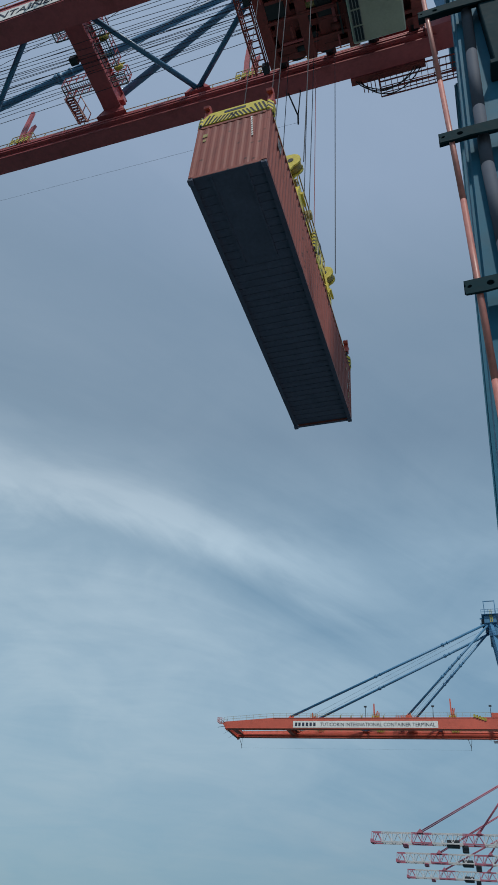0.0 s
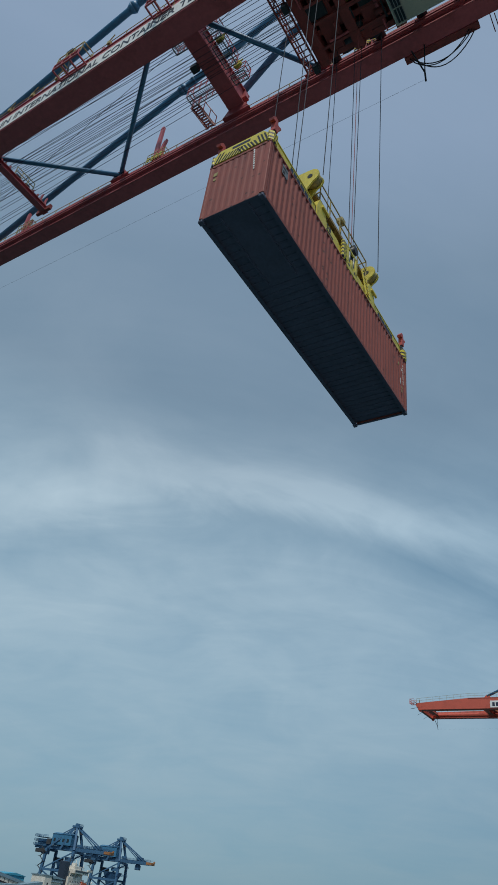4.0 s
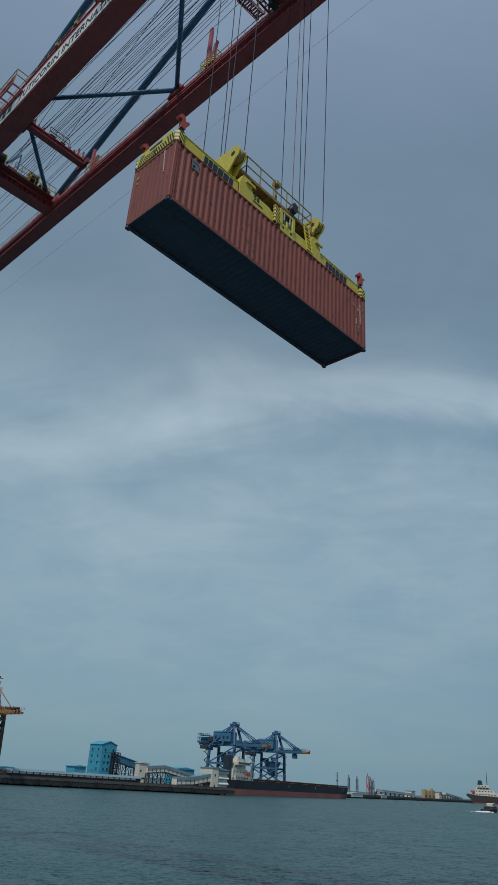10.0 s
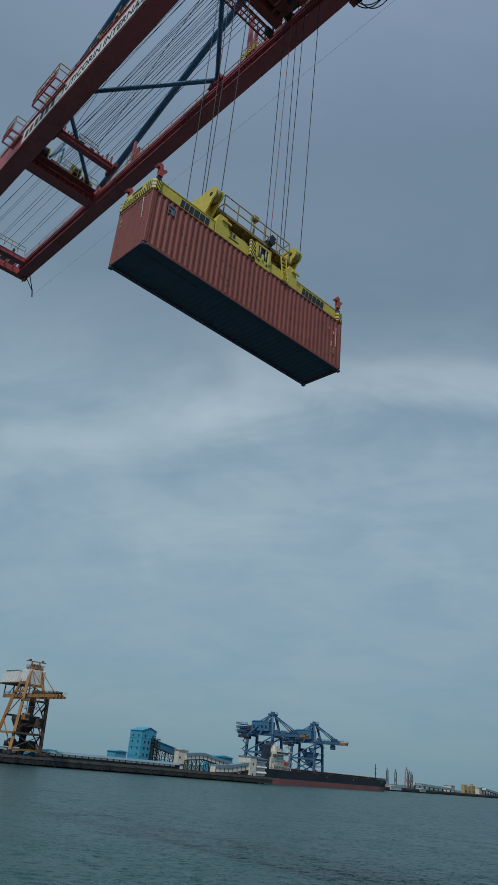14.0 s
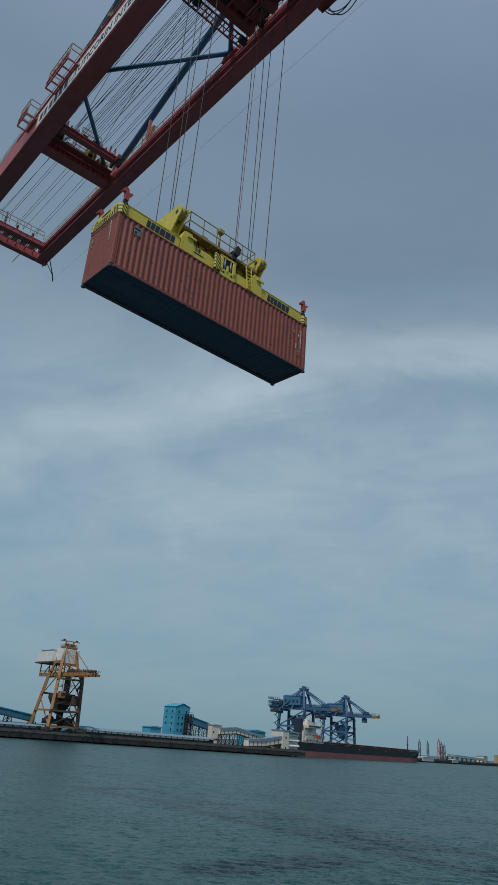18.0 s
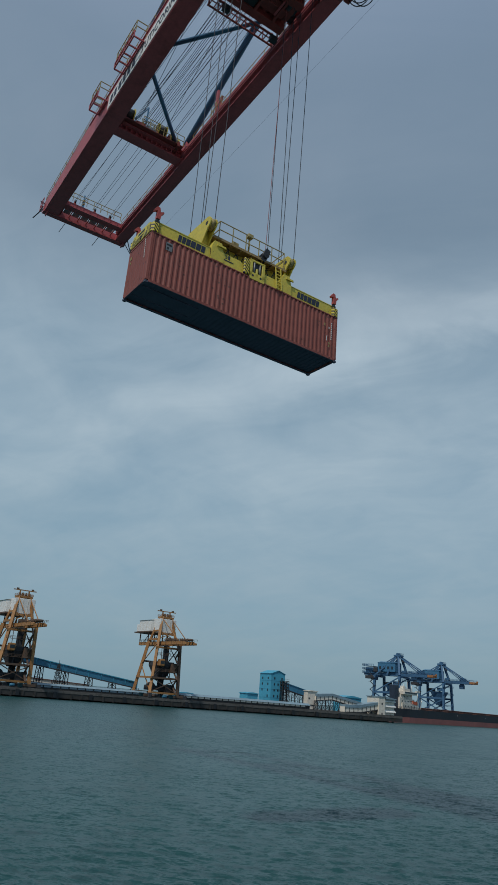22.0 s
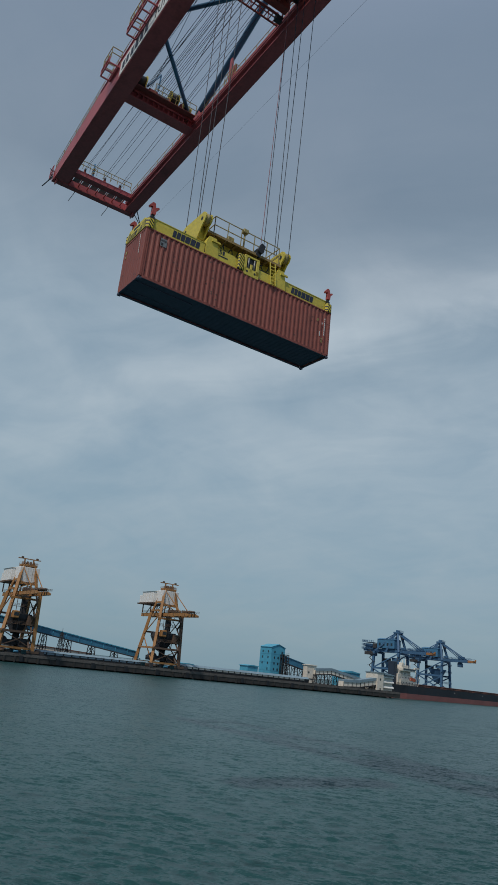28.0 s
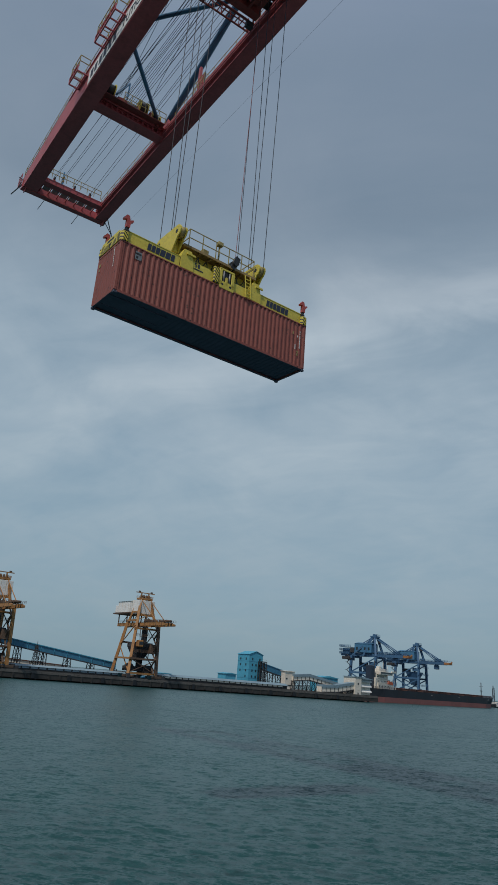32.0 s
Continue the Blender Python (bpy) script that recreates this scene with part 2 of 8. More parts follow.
# ---- materials ----
def mat(name, color, rough=0.6, metal=0.0, vary=0.25, scale=0.6, fine=9.0, bump=0.15, stain=None, stain_amt=0.0, streak=1.0):
    """Paint, steel, stone: base colour with broad and fine variation, stains and a light relief."""
    m = bpy.data.materials.new(name)
    m.use_nodes = True
    nt = m.node_tree
    N, L = nt.nodes.new, nt.links.new
    b = nt.nodes["Principled BSDF"]
    b.inputs["Roughness"].default_value, b.inputs["Metallic"].default_value = rough, metal
    tc = N("ShaderNodeTexCoord")
    mp = N("ShaderNodeMapping")
    mp.inputs["Scale"].default_value = (1, 1, 1.0 / streak)
    L(tc.outputs["Object"], mp.inputs[0])
    n1 = N("ShaderNodeTexNoise"); n1.inputs["Scale"].default_value = scale; n1.inputs["Detail"].default_value = 5
    n2 = N("ShaderNodeTexNoise"); n2.inputs["Scale"].default_value = fine; n2.inputs["Detail"].default_value = 4
    L(mp.outputs[0], n1.inputs["Vector"]); L(mp.outputs[0], n2.inputs["Vector"])
    oi = N("ShaderNodeObjectInfo")
    ad = N("ShaderNodeMath"); ad.operation = "ADD"
    L(n1.outputs["Fac"], ad.inputs[0]); L(n2.outputs["Fac"], ad.inputs[1])
    a2 = N("ShaderNodeMath"); a2.operation = "MULTIPLY_ADD"; a2.inputs[1].default_value = 0.25
    L(oi.outputs["Random"], a2.inputs[0]); L(ad.outputs[0], a2.inputs[2])
    mr = N("ShaderNodeMapRange")
    mr.inputs["From Min"].default_value, mr.inputs["From Max"].default_value = 0.75, 1.5
    mr.inputs["To Min"].default_value, mr.inputs["To Max"].default_value = 1 - vary, 1 + vary * 0.6
    L(a2.outputs[0], mr.inputs[0])
    mul = N("ShaderNodeVectorMath"); mul.operation = "SCALE"
    mul.inputs[0].default_value = color
    L(mr.outputs[0], mul.inputs["Scale"])
    last = mul.outputs[0]
    if stain:
        n3 = N("ShaderNodeTexNoise"); n3.inputs["Scale"].default_value = scale * 3.1; n3.inputs["Detail"].default_value = 8; n3.inputs["Roughness"].default_value = 0.7
        L(mp.outputs[0], n3.inputs["Vector"])
        r3 = N("ShaderNodeMapRange")
        r3.inputs["From Min"].default_value, r3.inputs["From Max"].default_value = 0.52, 0.72
        r3.inputs["To Max"].default_value = stain_amt
        L(n3.outputs["Fac"], r3.inputs[0])
        mx = N("ShaderNodeMixRGB"); mx.inputs[2].default_value = (*stain, 1)
        L(r3.outputs[0], mx.inputs[0]); L(last, mx.inputs[1])
        last = mx.outputs[0]
    L(last, b.inputs["Base Color"])
    rr = N("ShaderNodeMapRange")
    rr.inputs["To Min"].default_value, rr.inputs["To Max"].default_value = max(0.05, rough - 0.12), min(1, rough + 0.15)
    L(n2.outputs["Fac"], rr.inputs[0]); L(rr.outputs[0], b.inputs["Roughness"])
    if bump:
        bp = N("ShaderNodeBump"); bp.inputs["Strength"].default_value = bump; bp.inputs["Distance"].default_value = 0.02
        L(n2.outputs["Fac"], bp.inputs["Height"]); L(bp.outputs[0], b.inputs["Normal"])
    return m


RUST, GRIME = (0.10, 0.045, 0.025), (0.03, 0.028, 0.026)
M_RED = mat("crane_red", (0.45, 0.104, 0.118), 0.5, vary=0.22, scale=0.25, fine=4, stain=(0.16, 0.03, 0.02), stain_amt=0.45)
# crane red brightened for the sun and haze on the distant crane
M_RED_SUNLIT = mat("fresh_crane_red", (0.62, 0.12, 0.075), 0.5, vary=0.2, scale=0.25, fine=4, stain=(0.25, 0.05, 0.03), stain_amt=0.35)
M_REDDK = mat("dark_red_steel", (0.27, 0.055, 0.05), 0.6, vary=0.3, scale=0.7, stain=GRIME, stain_amt=0.6)
M_BLUE = mat("stay_blue", (0.06, 0.215, 0.39), 0.45, vary=0.25, scale=0.3, stain=GRIME, stain_amt=0.3)
M_LEG = mat("leg_blue", (0.03, 0.15, 0.235), 0.55, vary=0.2, scale=0.4, fine=3, stain=(0.02, 0.10, 0.16), stain_amt=0.6)
M_LEG.node_tree.nodes["Principled BSDF"].inputs["Specular IOR Level"].default_value = 0.4
M_DKSTEEL = mat("dark_steel", (0.035, 0.042, 0.05), 0.5, metal=0.3, vary=0.3, scale=1.5)
M_ROPE = mat("wire_rope", (0.022, 0.032, 0.048), 0.6, metal=0.0, vary=0.2, scale=3)
M_RAILY = mat("weathered_yellow", (0.36, 0.30, 0.12), 0.6, vary=0.3, scale=2, stain=RUST, stain_amt=0.5)
M_GALV = mat("galvanised_steel", (0.25, 0.27, 0.28), 0.5, metal=0.5, vary=0.25, scale=2)
M_WHITE = mat("white_paint", (0.76, 0.77, 0.75), 0.55, vary=0.12, scale=0.5, stain=(0.4, 0.38, 0.34), stain_amt=0.5)
M_BLACK = mat("black_paint", (0.02, 0.022, 0.026), 0.5, vary=0.3, scale=2)
M_INK = mat("dark_lettering", (0.02, 0.03, 0.06), 0.6, vary=0.2, scale=2)
M_YEL = mat("spreader_yellow", (0.66, 0.56, 0.085), 0.5, vary=0.18, scale=1.2, fine=8, stain=(0.30, 0.23, 0.05), stain_amt=0.45)
M_CONT = mat("container_red", (0.27, 0.075, 0.058), 0.62, vary=0.22, scale=0.8, fine=7, stain=(0.11, 0.04, 0.03), stain_amt=0.55, streak=3.0)
M_UNDER = mat("underside_tar", (0.085, 0.105, 0.165), 0.75, vary=0.25, scale=1.5)
M_DECKY = mat("rusty_deck_yellow", (0.34, 0.24, 0.10), 0.7, vary=0.35, scale=1.5, stain=RUST, stain_amt=0.8)
M_FLIP = mat("flipper_red", (0.42, 0.075, 0.065), 0.5, vary=0.2, scale=2)
M_CAB = mat("cab_grey_green", (0.42, 0.46, 0.38), 0.55, vary=0.12, scale=0.6, stain=(0.2, 0.2, 0.16), stain_amt=0.3)
M_DUCT = mat("duct_grey", (0.085, 0.105, 0.14), 0.7, vary=0.15, scale=1.0)
M_BRKT = mat("bracket_blue", (0.008, 0.032, 0.042), 0.8, vary=0.25, scale=2)
for m in (M_BRKT, M_DUCT, M_LEG):
    # chalky paint with little shine
    m.node_tree.nodes["Principled BSDF"].inputs["Specular IOR Level"].default_value = 0.1
M_PIPE = mat("pipe_red_oxide", (0.46, 0.18, 0.15), 0.45, vary=0.2, scale=1.5, stain=(0.25, 0.1, 0.08), stain_amt=0.5)
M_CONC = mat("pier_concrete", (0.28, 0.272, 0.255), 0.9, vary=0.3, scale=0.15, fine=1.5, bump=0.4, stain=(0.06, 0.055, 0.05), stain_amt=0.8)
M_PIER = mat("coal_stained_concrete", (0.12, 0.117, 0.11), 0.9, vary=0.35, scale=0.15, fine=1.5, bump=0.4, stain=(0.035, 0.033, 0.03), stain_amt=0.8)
# darker concrete for pier faces, piles, kerbs and bases
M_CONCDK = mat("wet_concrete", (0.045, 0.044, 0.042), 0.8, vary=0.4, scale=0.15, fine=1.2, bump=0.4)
M_RUSTY = mat("rusted_ochre", (0.12, 0.078, 0.055), 0.75, vary=0.4, scale=0.4, fine=2.5, stain=GRIME, stain_amt=0.7)
M_OCHRE = mat("ochre_crane", (0.37, 0.18, 0.06), 0.6, vary=0.3, scale=0.2, fine=2, stain=RUST, stain_amt=0.6)
# coal-dusted steel, its black lifted bluish to carry the haze
M_COAL = mat("coal_dust_steel", (0.045, 0.048, 0.054), 0.85, vary=0.5, scale=0.3, fine=2)
M_TWR = mat("tower_cyan", (0.06, 0.36, 0.52), 0.55, vary=0.14, scale=0.1, fine=0.8, stain=(0.05, 0.2, 0.28), stain_amt=0.4)
M_TWRDK = mat("gallery_blue", (0.04, 0.20, 0.33), 0.55, vary=0.2, scale=0.1, fine=0.8, stain=(0.03, 0.1, 0.15), stain_amt=0.5)
M_CREAM = mat("cream_paint", (0.74, 0.70, 0.61), 0.6, vary=0.18, scale=0.15, fine=1, stain=(0.3, 0.24, 0.16), stain_amt=0.55)
M_ROOF = mat("roof_blue_grey", (0.20, 0.30, 0.36), 0.55, vary=0.2, scale=0.1, fine=0.8)
M_CRBLUE = mat("unloader_blue", (0.045, 0.135, 0.255), 0.55, vary=0.25, scale=0.1, fine=1, stain=(0.03, 0.05, 0.09), stain_amt=0.5)
M_CRBLUE2 = mat("house_blue", (0.045, 0.175, 0.31), 0.55, vary=0.2, scale=0.15, fine=1)
M_ORNG = mat("tip_orange", (0.36, 0.16, 0.06), 0.6, vary=0.25, scale=0.3)
# black hull paint, also lifted a little in the colour for haze
M_HULL = mat("hull_black", (0.032, 0.037, 0.045), 0.5, vary=0.35, scale=0.05, fine=0.6, stain=(0.09, 0.05, 0.04), stain_amt=0.4)
M_HULL.node_tree.nodes["Principled BSDF"].inputs["Specular IOR Level"].default_value = 0.15
# white greyed in the colour for distance haze; the stains are its own
M_LATW = mat("weathered_white", (0.52, 0.53, 0.54), 0.6, vary=0.15, scale=0.3, stain=(0.3, 0.28, 0.27), stain_amt=0.5)
M_FOAM = mat("foam_white", (0.74, 0.78, 0.80), 0.8, vary=0.15, scale=1.0)
M_MASTG = mat("hazy_mast_steel", (0.10, 0.14, 0.17), 0.6, vary=0.2, scale=0.4)
M_FADED = mat("faded_maroon_hull", (0.045, 0.031, 0.034), 0.7, vary=0.3, scale=0.05, fine=0.4, stain=(0.07, 0.05, 0.05), stain_amt=0.6)
M_FUNNEL = mat("funnel_navy", (0.02, 0.035, 0.06), 0.5, vary=0.2, scale=0.2)
M_BOOT = mat("hull_red", (0.34, 0.12, 0.105), 0.7, vary=0.25, scale=0.06, fine=0.5, stain=(0.16, 0.09, 0.08), stain_amt=0.6)
M_DECK = mat("deck_brown", (0.16, 0.075, 0.06), 0.8, vary=0.3, scale=0.1)
M_LIFE = mat("lifeboat_orange", (0.65, 0.12, 0.04), 0.5, vary=0.1)
M_MAROON = mat("maroon_lattice", (0.40, 0.13, 0.185), 0.6, vary=0.2, scale=0.2)
M_SAND = mat("sandy_stock", (0.45, 0.32, 0.17), 0.9, vary=0.25, scale=0.2, fine=1.5)
M_GLASSDK = mat("dark_pane", (0.02, 0.03, 0.04), 0.12, vary=0.2, scale=1, bump=0)


def spotted(m, scale, reach, share, colour):
    """Adds small round scuffs, a share of the cells, to a paint."""
    nt = m.node_tree
    N, L = nt.nodes.new, nt.links.new
    b = nt.nodes["Principled BSDF"]
    src = b.inputs["Base Color"].links[0].from_socket
    tc = N("ShaderNodeTexCoord")
    v = N("ShaderNodeTexVoronoi"); v.inputs["Scale"].default_value = scale
    L(tc.outputs["Object"], v.inputs["Vector"])
    sx = N("ShaderNodeSeparateXYZ")
    L(v.outputs["Color"], sx.inputs[0])
    keep = N("ShaderNodeMath"); keep.operation = "LESS_THAN"; keep.inputs[1].default_value = share
    L(sx.outputs["X"], keep.inputs[0])
    dist = N("ShaderNodeMapRange")
    dist.inputs["From Min"].default_value, dist.inputs["From Max"].default_value = reach, reach * 0.4
    L(v.outputs["Distance"], dist.inputs[0])
    mu = N("ShaderNodeMath"); mu.operation = "MULTIPLY"
    L(keep.outputs[0], mu.inputs[0]); L(dist.outputs[0], mu.inputs[1])
    mx = N("ShaderNodeMixRGB"); mx.inputs[2].default_value = (*colour, 1)
    L(mu.outputs[0], mx.inputs[0]); L(src, mx.inputs[1]); L(mx.outputs[0], b.inputs["Base Color"])


spotted(M_CONT, 3.4, 0.26, 0.30, (0.075, 0.026, 0.022))
spotted(M_CONT, 5.0, 0.14, 0.06, (0.42, 0.17, 0.12))
spotted(M_YEL, 4.0, 0.16, 0.10, (0.30, 0.22, 0.06))


def water_mat():
    m = bpy.data.materials.new("harbour_water")
    m.use_nodes = True
    nt = m.node_tree
    N, L = nt.nodes.new, nt.links.new
    b = nt.nodes["Principled BSDF"]
    b.inputs["Roughness"].default_value = 0.3
    b.inputs["IOR"].default_value = 1.33
    b.inputs["Specular IOR Level"].default_value = 0.42
    tc = N("ShaderNodeTexCoord")
    n0 = N("ShaderNodeTexNoise"); n0.inputs["Scale"].default_value = 0.02; n0.inputs["Detail"].default_value = 3
    L(tc.outputs["Object"], n0.inputs["Vector"])
    cr = N("ShaderNodeValToRGB")
    cr.color_ramp.elements[0].position, cr.color_ramp.elements[0].color = 0.35, (0.012, 0.057, 0.060, 1)
    cr.color_ramp.elements[1].position, cr.color_ramp.elements[1].color = 0.65, (0.016, 0.071, 0.074, 1)
    L(n0.outputs["Fac"], cr.inputs[0]); L(cr.outputs[0], b.inputs["Base Color"])
    mp = N("ShaderNodeMapping")
    mp.vector_type = "TEXTURE"
    mp.inputs["Rotation"].default_value = (0, 0, radians(50))
    mp.inputs["Scale"].default_value = (2.3, 1.0, 1)
    L(tc.outputs["Object"], mp.inputs[0])
    # four sizes of ripple, each a field of small slopes added to the waves' own
    geo = N("ShaderNodeNewGeometry")
    last = geo.outputs["Normal"]
    for scale, detail, k in ((0.22, 3, 0.5), (0.9, 4, 1.2), (3.6, 5, 2.6), (11.0, 4, 2.6)):
        n = N("ShaderNodeTexNoise")
        n.inputs["Scale"].default_value, n.inputs["Detail"].default_value, n.inputs["Roughness"].default_value = scale, detail, 0.55
        L(mp.outputs[0], n.inputs["Vector"])
        su = N("ShaderNodeVectorMath"); su.operation = "SUBTRACT"; su.inputs[1].default_value = (0.5, 0.5, 0.5)
        L(n.outputs["Color"], su.inputs[0])
        mu = N("ShaderNodeVectorMath"); mu.operation = "MULTIPLY"; mu.inputs[1].default_value = (k * 0.75, k, 0.0)
        L(su.outputs[0], mu.inputs[0])
        ad = N("ShaderNodeVectorMath"); ad.operation = "ADD"
        L(last, ad.inputs[0]); L(mu.outputs[0], ad.inputs[1])
        last = ad.outputs[0]
    nm = N("ShaderNodeVectorMath"); nm.operation = "NORMALIZE"
    L(last, nm.inputs[0]); L(nm.outputs[0], b.inputs["Normal"])
    return m


M_WATER = water_mat()


def stripes_mat():
    """Yellow plate with slanted black hazard stripes."""
    m = mat("hazard_stripes", (0.66, 0.56, 0.045), 0.5, vary=0.2, scale=2)
    nt = m.node_tree
    N, L = nt.nodes.new, nt.links.new
    b = nt.nodes["Principled BSDF"]
    src = b.inputs["Base Color"].links[0].from_socket
    tc = N("ShaderNodeTexCoord")
    w = N("ShaderNodeTexWave")
    w.wave_type, w.bands_direction = "BANDS", "DIAGONAL"
    w.inputs["Scale"].default_value = 3.2
    L(tc.outputs["Object"], w.inputs["Vector"])
    gt = N("ShaderNodeMath"); gt.operation = "GREATER_THAN"; gt.inputs[1].default_value = 0.55
    L(w.outputs["Fac"], gt.inputs[0])
    mx = N("ShaderNodeMixRGB"); mx.inputs[2].default_value = (0.02, 0.02, 0.022, 1)
    L(gt.outputs[0], mx.inputs[0]); L(src, mx.inputs[1]); L(mx.outputs[0], b.inputs["Base Color"])
    return m


M_STRIPE = stripes_mat()


# ---- mesh helpers ----
def box(bm, x0, x1, y0, y1, z0, z1, bevel=0.0):
    vs = [bm.verts.new((x, y, z)) for z in (z0, z1) for x, y in ((x0, y0), (x1, y0), (x1, y1), (x0, y1))]
    fs = [bm.faces.new([vs[i] for i in f]) for f in ((3, 2, 1, 0), (4, 5, 6, 7), (0, 1, 5, 4), (1, 2, 6, 5), (2, 3, 7, 6), (3, 0, 4, 7))]
    if bevel:
        bmesh.ops.bevel(bm, geom=list({e for f in fs for e in f.edges}), offset=bevel, segments=1, affect="EDGES")


def beam(bm, a, b, w, h=None, up=(0, 0, 1)):
    """A square-edged bar from a to b, w wide and h deep."""
    h = h or w
    a, b = Vector(a), Vector(b)
    d = (b - a).normalized()
    u = Vector(up)
    if abs(d.dot(u)) > 0.99:
        u = Vector((1, 0, 0))
    s = d.cross(u).normalized()
    u = s.cross(d).normalized()
    vs = [bm.verts.new(p + s * (w / 2 * i) + u * (h / 2 * j)) for p in (a, b) for i, j in ((-1, -1), (1, -1), (1, 1), (-1, 1))]
    for f in ((3, 2, 1, 0), (4, 5, 6, 7), (0, 1, 5, 4), (1, 2, 6, 5), (2, 3, 7, 6), (3, 0, 4, 7)):
        bm.faces.new([vs[i] for i in f])


def tube(bm, a, b, r, n=10, r2=None):
    a, b = Vector(a), Vector(b)
    r2 = r if r2 is None else r2
    d = (b - a).normalized()
    u = Vector((0, 0, 1)) if abs(d.z) < 0.95 else Vector((1, 0, 0))
    s = d.cross(u).normalized()
    u = s.cross(d)
    ra, rb = [], []
    for i in range(n):
        c = 2 * math.pi * i / n
        o = s * math.cos(c) + u * math.sin(c)
        ra.append(bm.verts.new(a + o * r)); rb.append(bm.verts.new(b + o * r2))
    for i in range(n):
        f = bm.faces.new((ra[i], ra[(i + 1) % n], rb[(i + 1) % n], rb[i]))
        f.smooth = n > 6
    bm.faces.new(ra[::-1]); bm.faces.new(rb)


def prism(bm, pts, y0, y1):
    """An outline of (x, z) pairs pushed from y0 to y1."""
    a = [bm.verts.new((x, y0, z)) for x, z in pts]
    b = [bm.verts.new((x, y1, z)) for x, z in pts]
    n = len(pts)
    bm.faces.new(a); bm.faces.new(b[::-1])
    for i in range(n):
        bm.faces.new((a[(i + 1) % n], a[i], b[i], b[(i + 1) % n]))
    bmesh.ops.recalc_face_normals(bm, faces=bm.faces)


def mesh_of(name, bm, material):
    me = bpy.data.meshes.new(name)
    bm.normal_update()
    bm.to_mesh(me)
    bm.free()
    me.materials.append(material)
    return me


def part(name, bm, material, parent, label="", at=None):
    ob = new(name, mesh_of(name, bm, material))
    ob.parent = parent
    if at is not None:
        ob.matrix_basis = at
    return tagged(ob, label)


def solo(name, bm, material, label, category, group="", kind="", at=None):
    ob = new(name, mesh_of(name, bm, material))
    if at is not None:
        ob.matrix_basis = at
    return tagged(ob, label, category, group, kind)


def again(ob, m, parent=None):
    """Another part on the same mesh."""
    o = new(ob.name.split(".")[0], ob.data)
    o.parent = parent or ob.parent
    o.matrix_basis = m
    return o


def thing(name, m, label, category, group="", kind=""):
    ob = new(name)
    ob.matrix_basis = m
    return tagged(ob, label, category, group, kind)


def B():
    return bmesh.new()


def railing(bm, pts, h=1.1, step=1.5, r=0.025, rails=2):
    """Posts and rails along a line of points."""
    for a, b in zip(pts, pts[1:]):
        a, b = Vector(a), Vector(b)
        n = max(1, round((b - a).length / step))
        for i in range(n + 1):
            q = a.lerp(b, i / n)
            beam(bm, q, q + Vector((0, 0, h)), r * 2)
        for k in range(rails):
            z = Vector((0, 0, h * (k + 1) / rails))
            beam(bm, a + z, b + z, r * 2)


def rails(parent, material, pts, h=1.1, step=1.5, r=0.025, count=2):
    """Posts and hand rails along a line of points, each a part of its own."""
    bm = B()
    beam(bm, (0, 0, 0), (0, 0, h), r * 2)
    first = None
    for a, b in zip(pts, pts[1:]):
        a, b = Vector(a), Vector(b)
        n = max(1, round((b - a).length / step))
        for i in range(n + (b == Vector(pts[-1]))):
            m = Matrix.Translation(a.lerp(b, i / n))
            if first is None:
                first = part("rail_post", bm, material, parent, at=m)
            else:
                again(first, m)
        bm2 = B()
        beam(bm2, (0, 0, h), b - a + Vector((0, 0, h)), r * 2)
        bar = part("hand_rail", bm2, material, parent, at=Matrix.Translation(a))
        for k in range(1, count):
            again(bar, Matrix.Translation(a - Vector((0, 0, h * k / count))))


def letters(name, text, size, length, material, parent, at, depth=0.01):
    """Built-in lettering as a thin mesh, stretched to its true length."""
    cu = bpy.data.curves.new(name, "FONT")
    cu.body, cu.size, cu.extrude, cu.resolution_u = text, size, depth, 2
    tmp = new("tmp_text", cu)
    bpy.context.view_layer.update()
    me = bpy.data.meshes.new_from_object(tmp.evaluated_get(bpy.context.evaluated_depsgraph_get()))
    bpy.data.objects.remove(tmp)
    xs = [v.co.x for v in me.vertices]
    k = length / (max(xs) - min(xs))
    x0 = min(xs)
    for v in me.vertices:
        v.co.x = (v.co.x - x0) * k
    me.materials.clear()
    me.materials.append(material)
    ob = new(name, me)
    ob.parent = parent
    ob.matrix_basis = at
    return ob


# ---- water and quay ----
def graded(start, sign, reach):
    """Steps that grow with the distance from the quay."""
    v, d = [], 0.0
    while d < reach:
        v.append(start + sign * d)
        d += max(0.16, 0.006 * (d + 8))
    return v


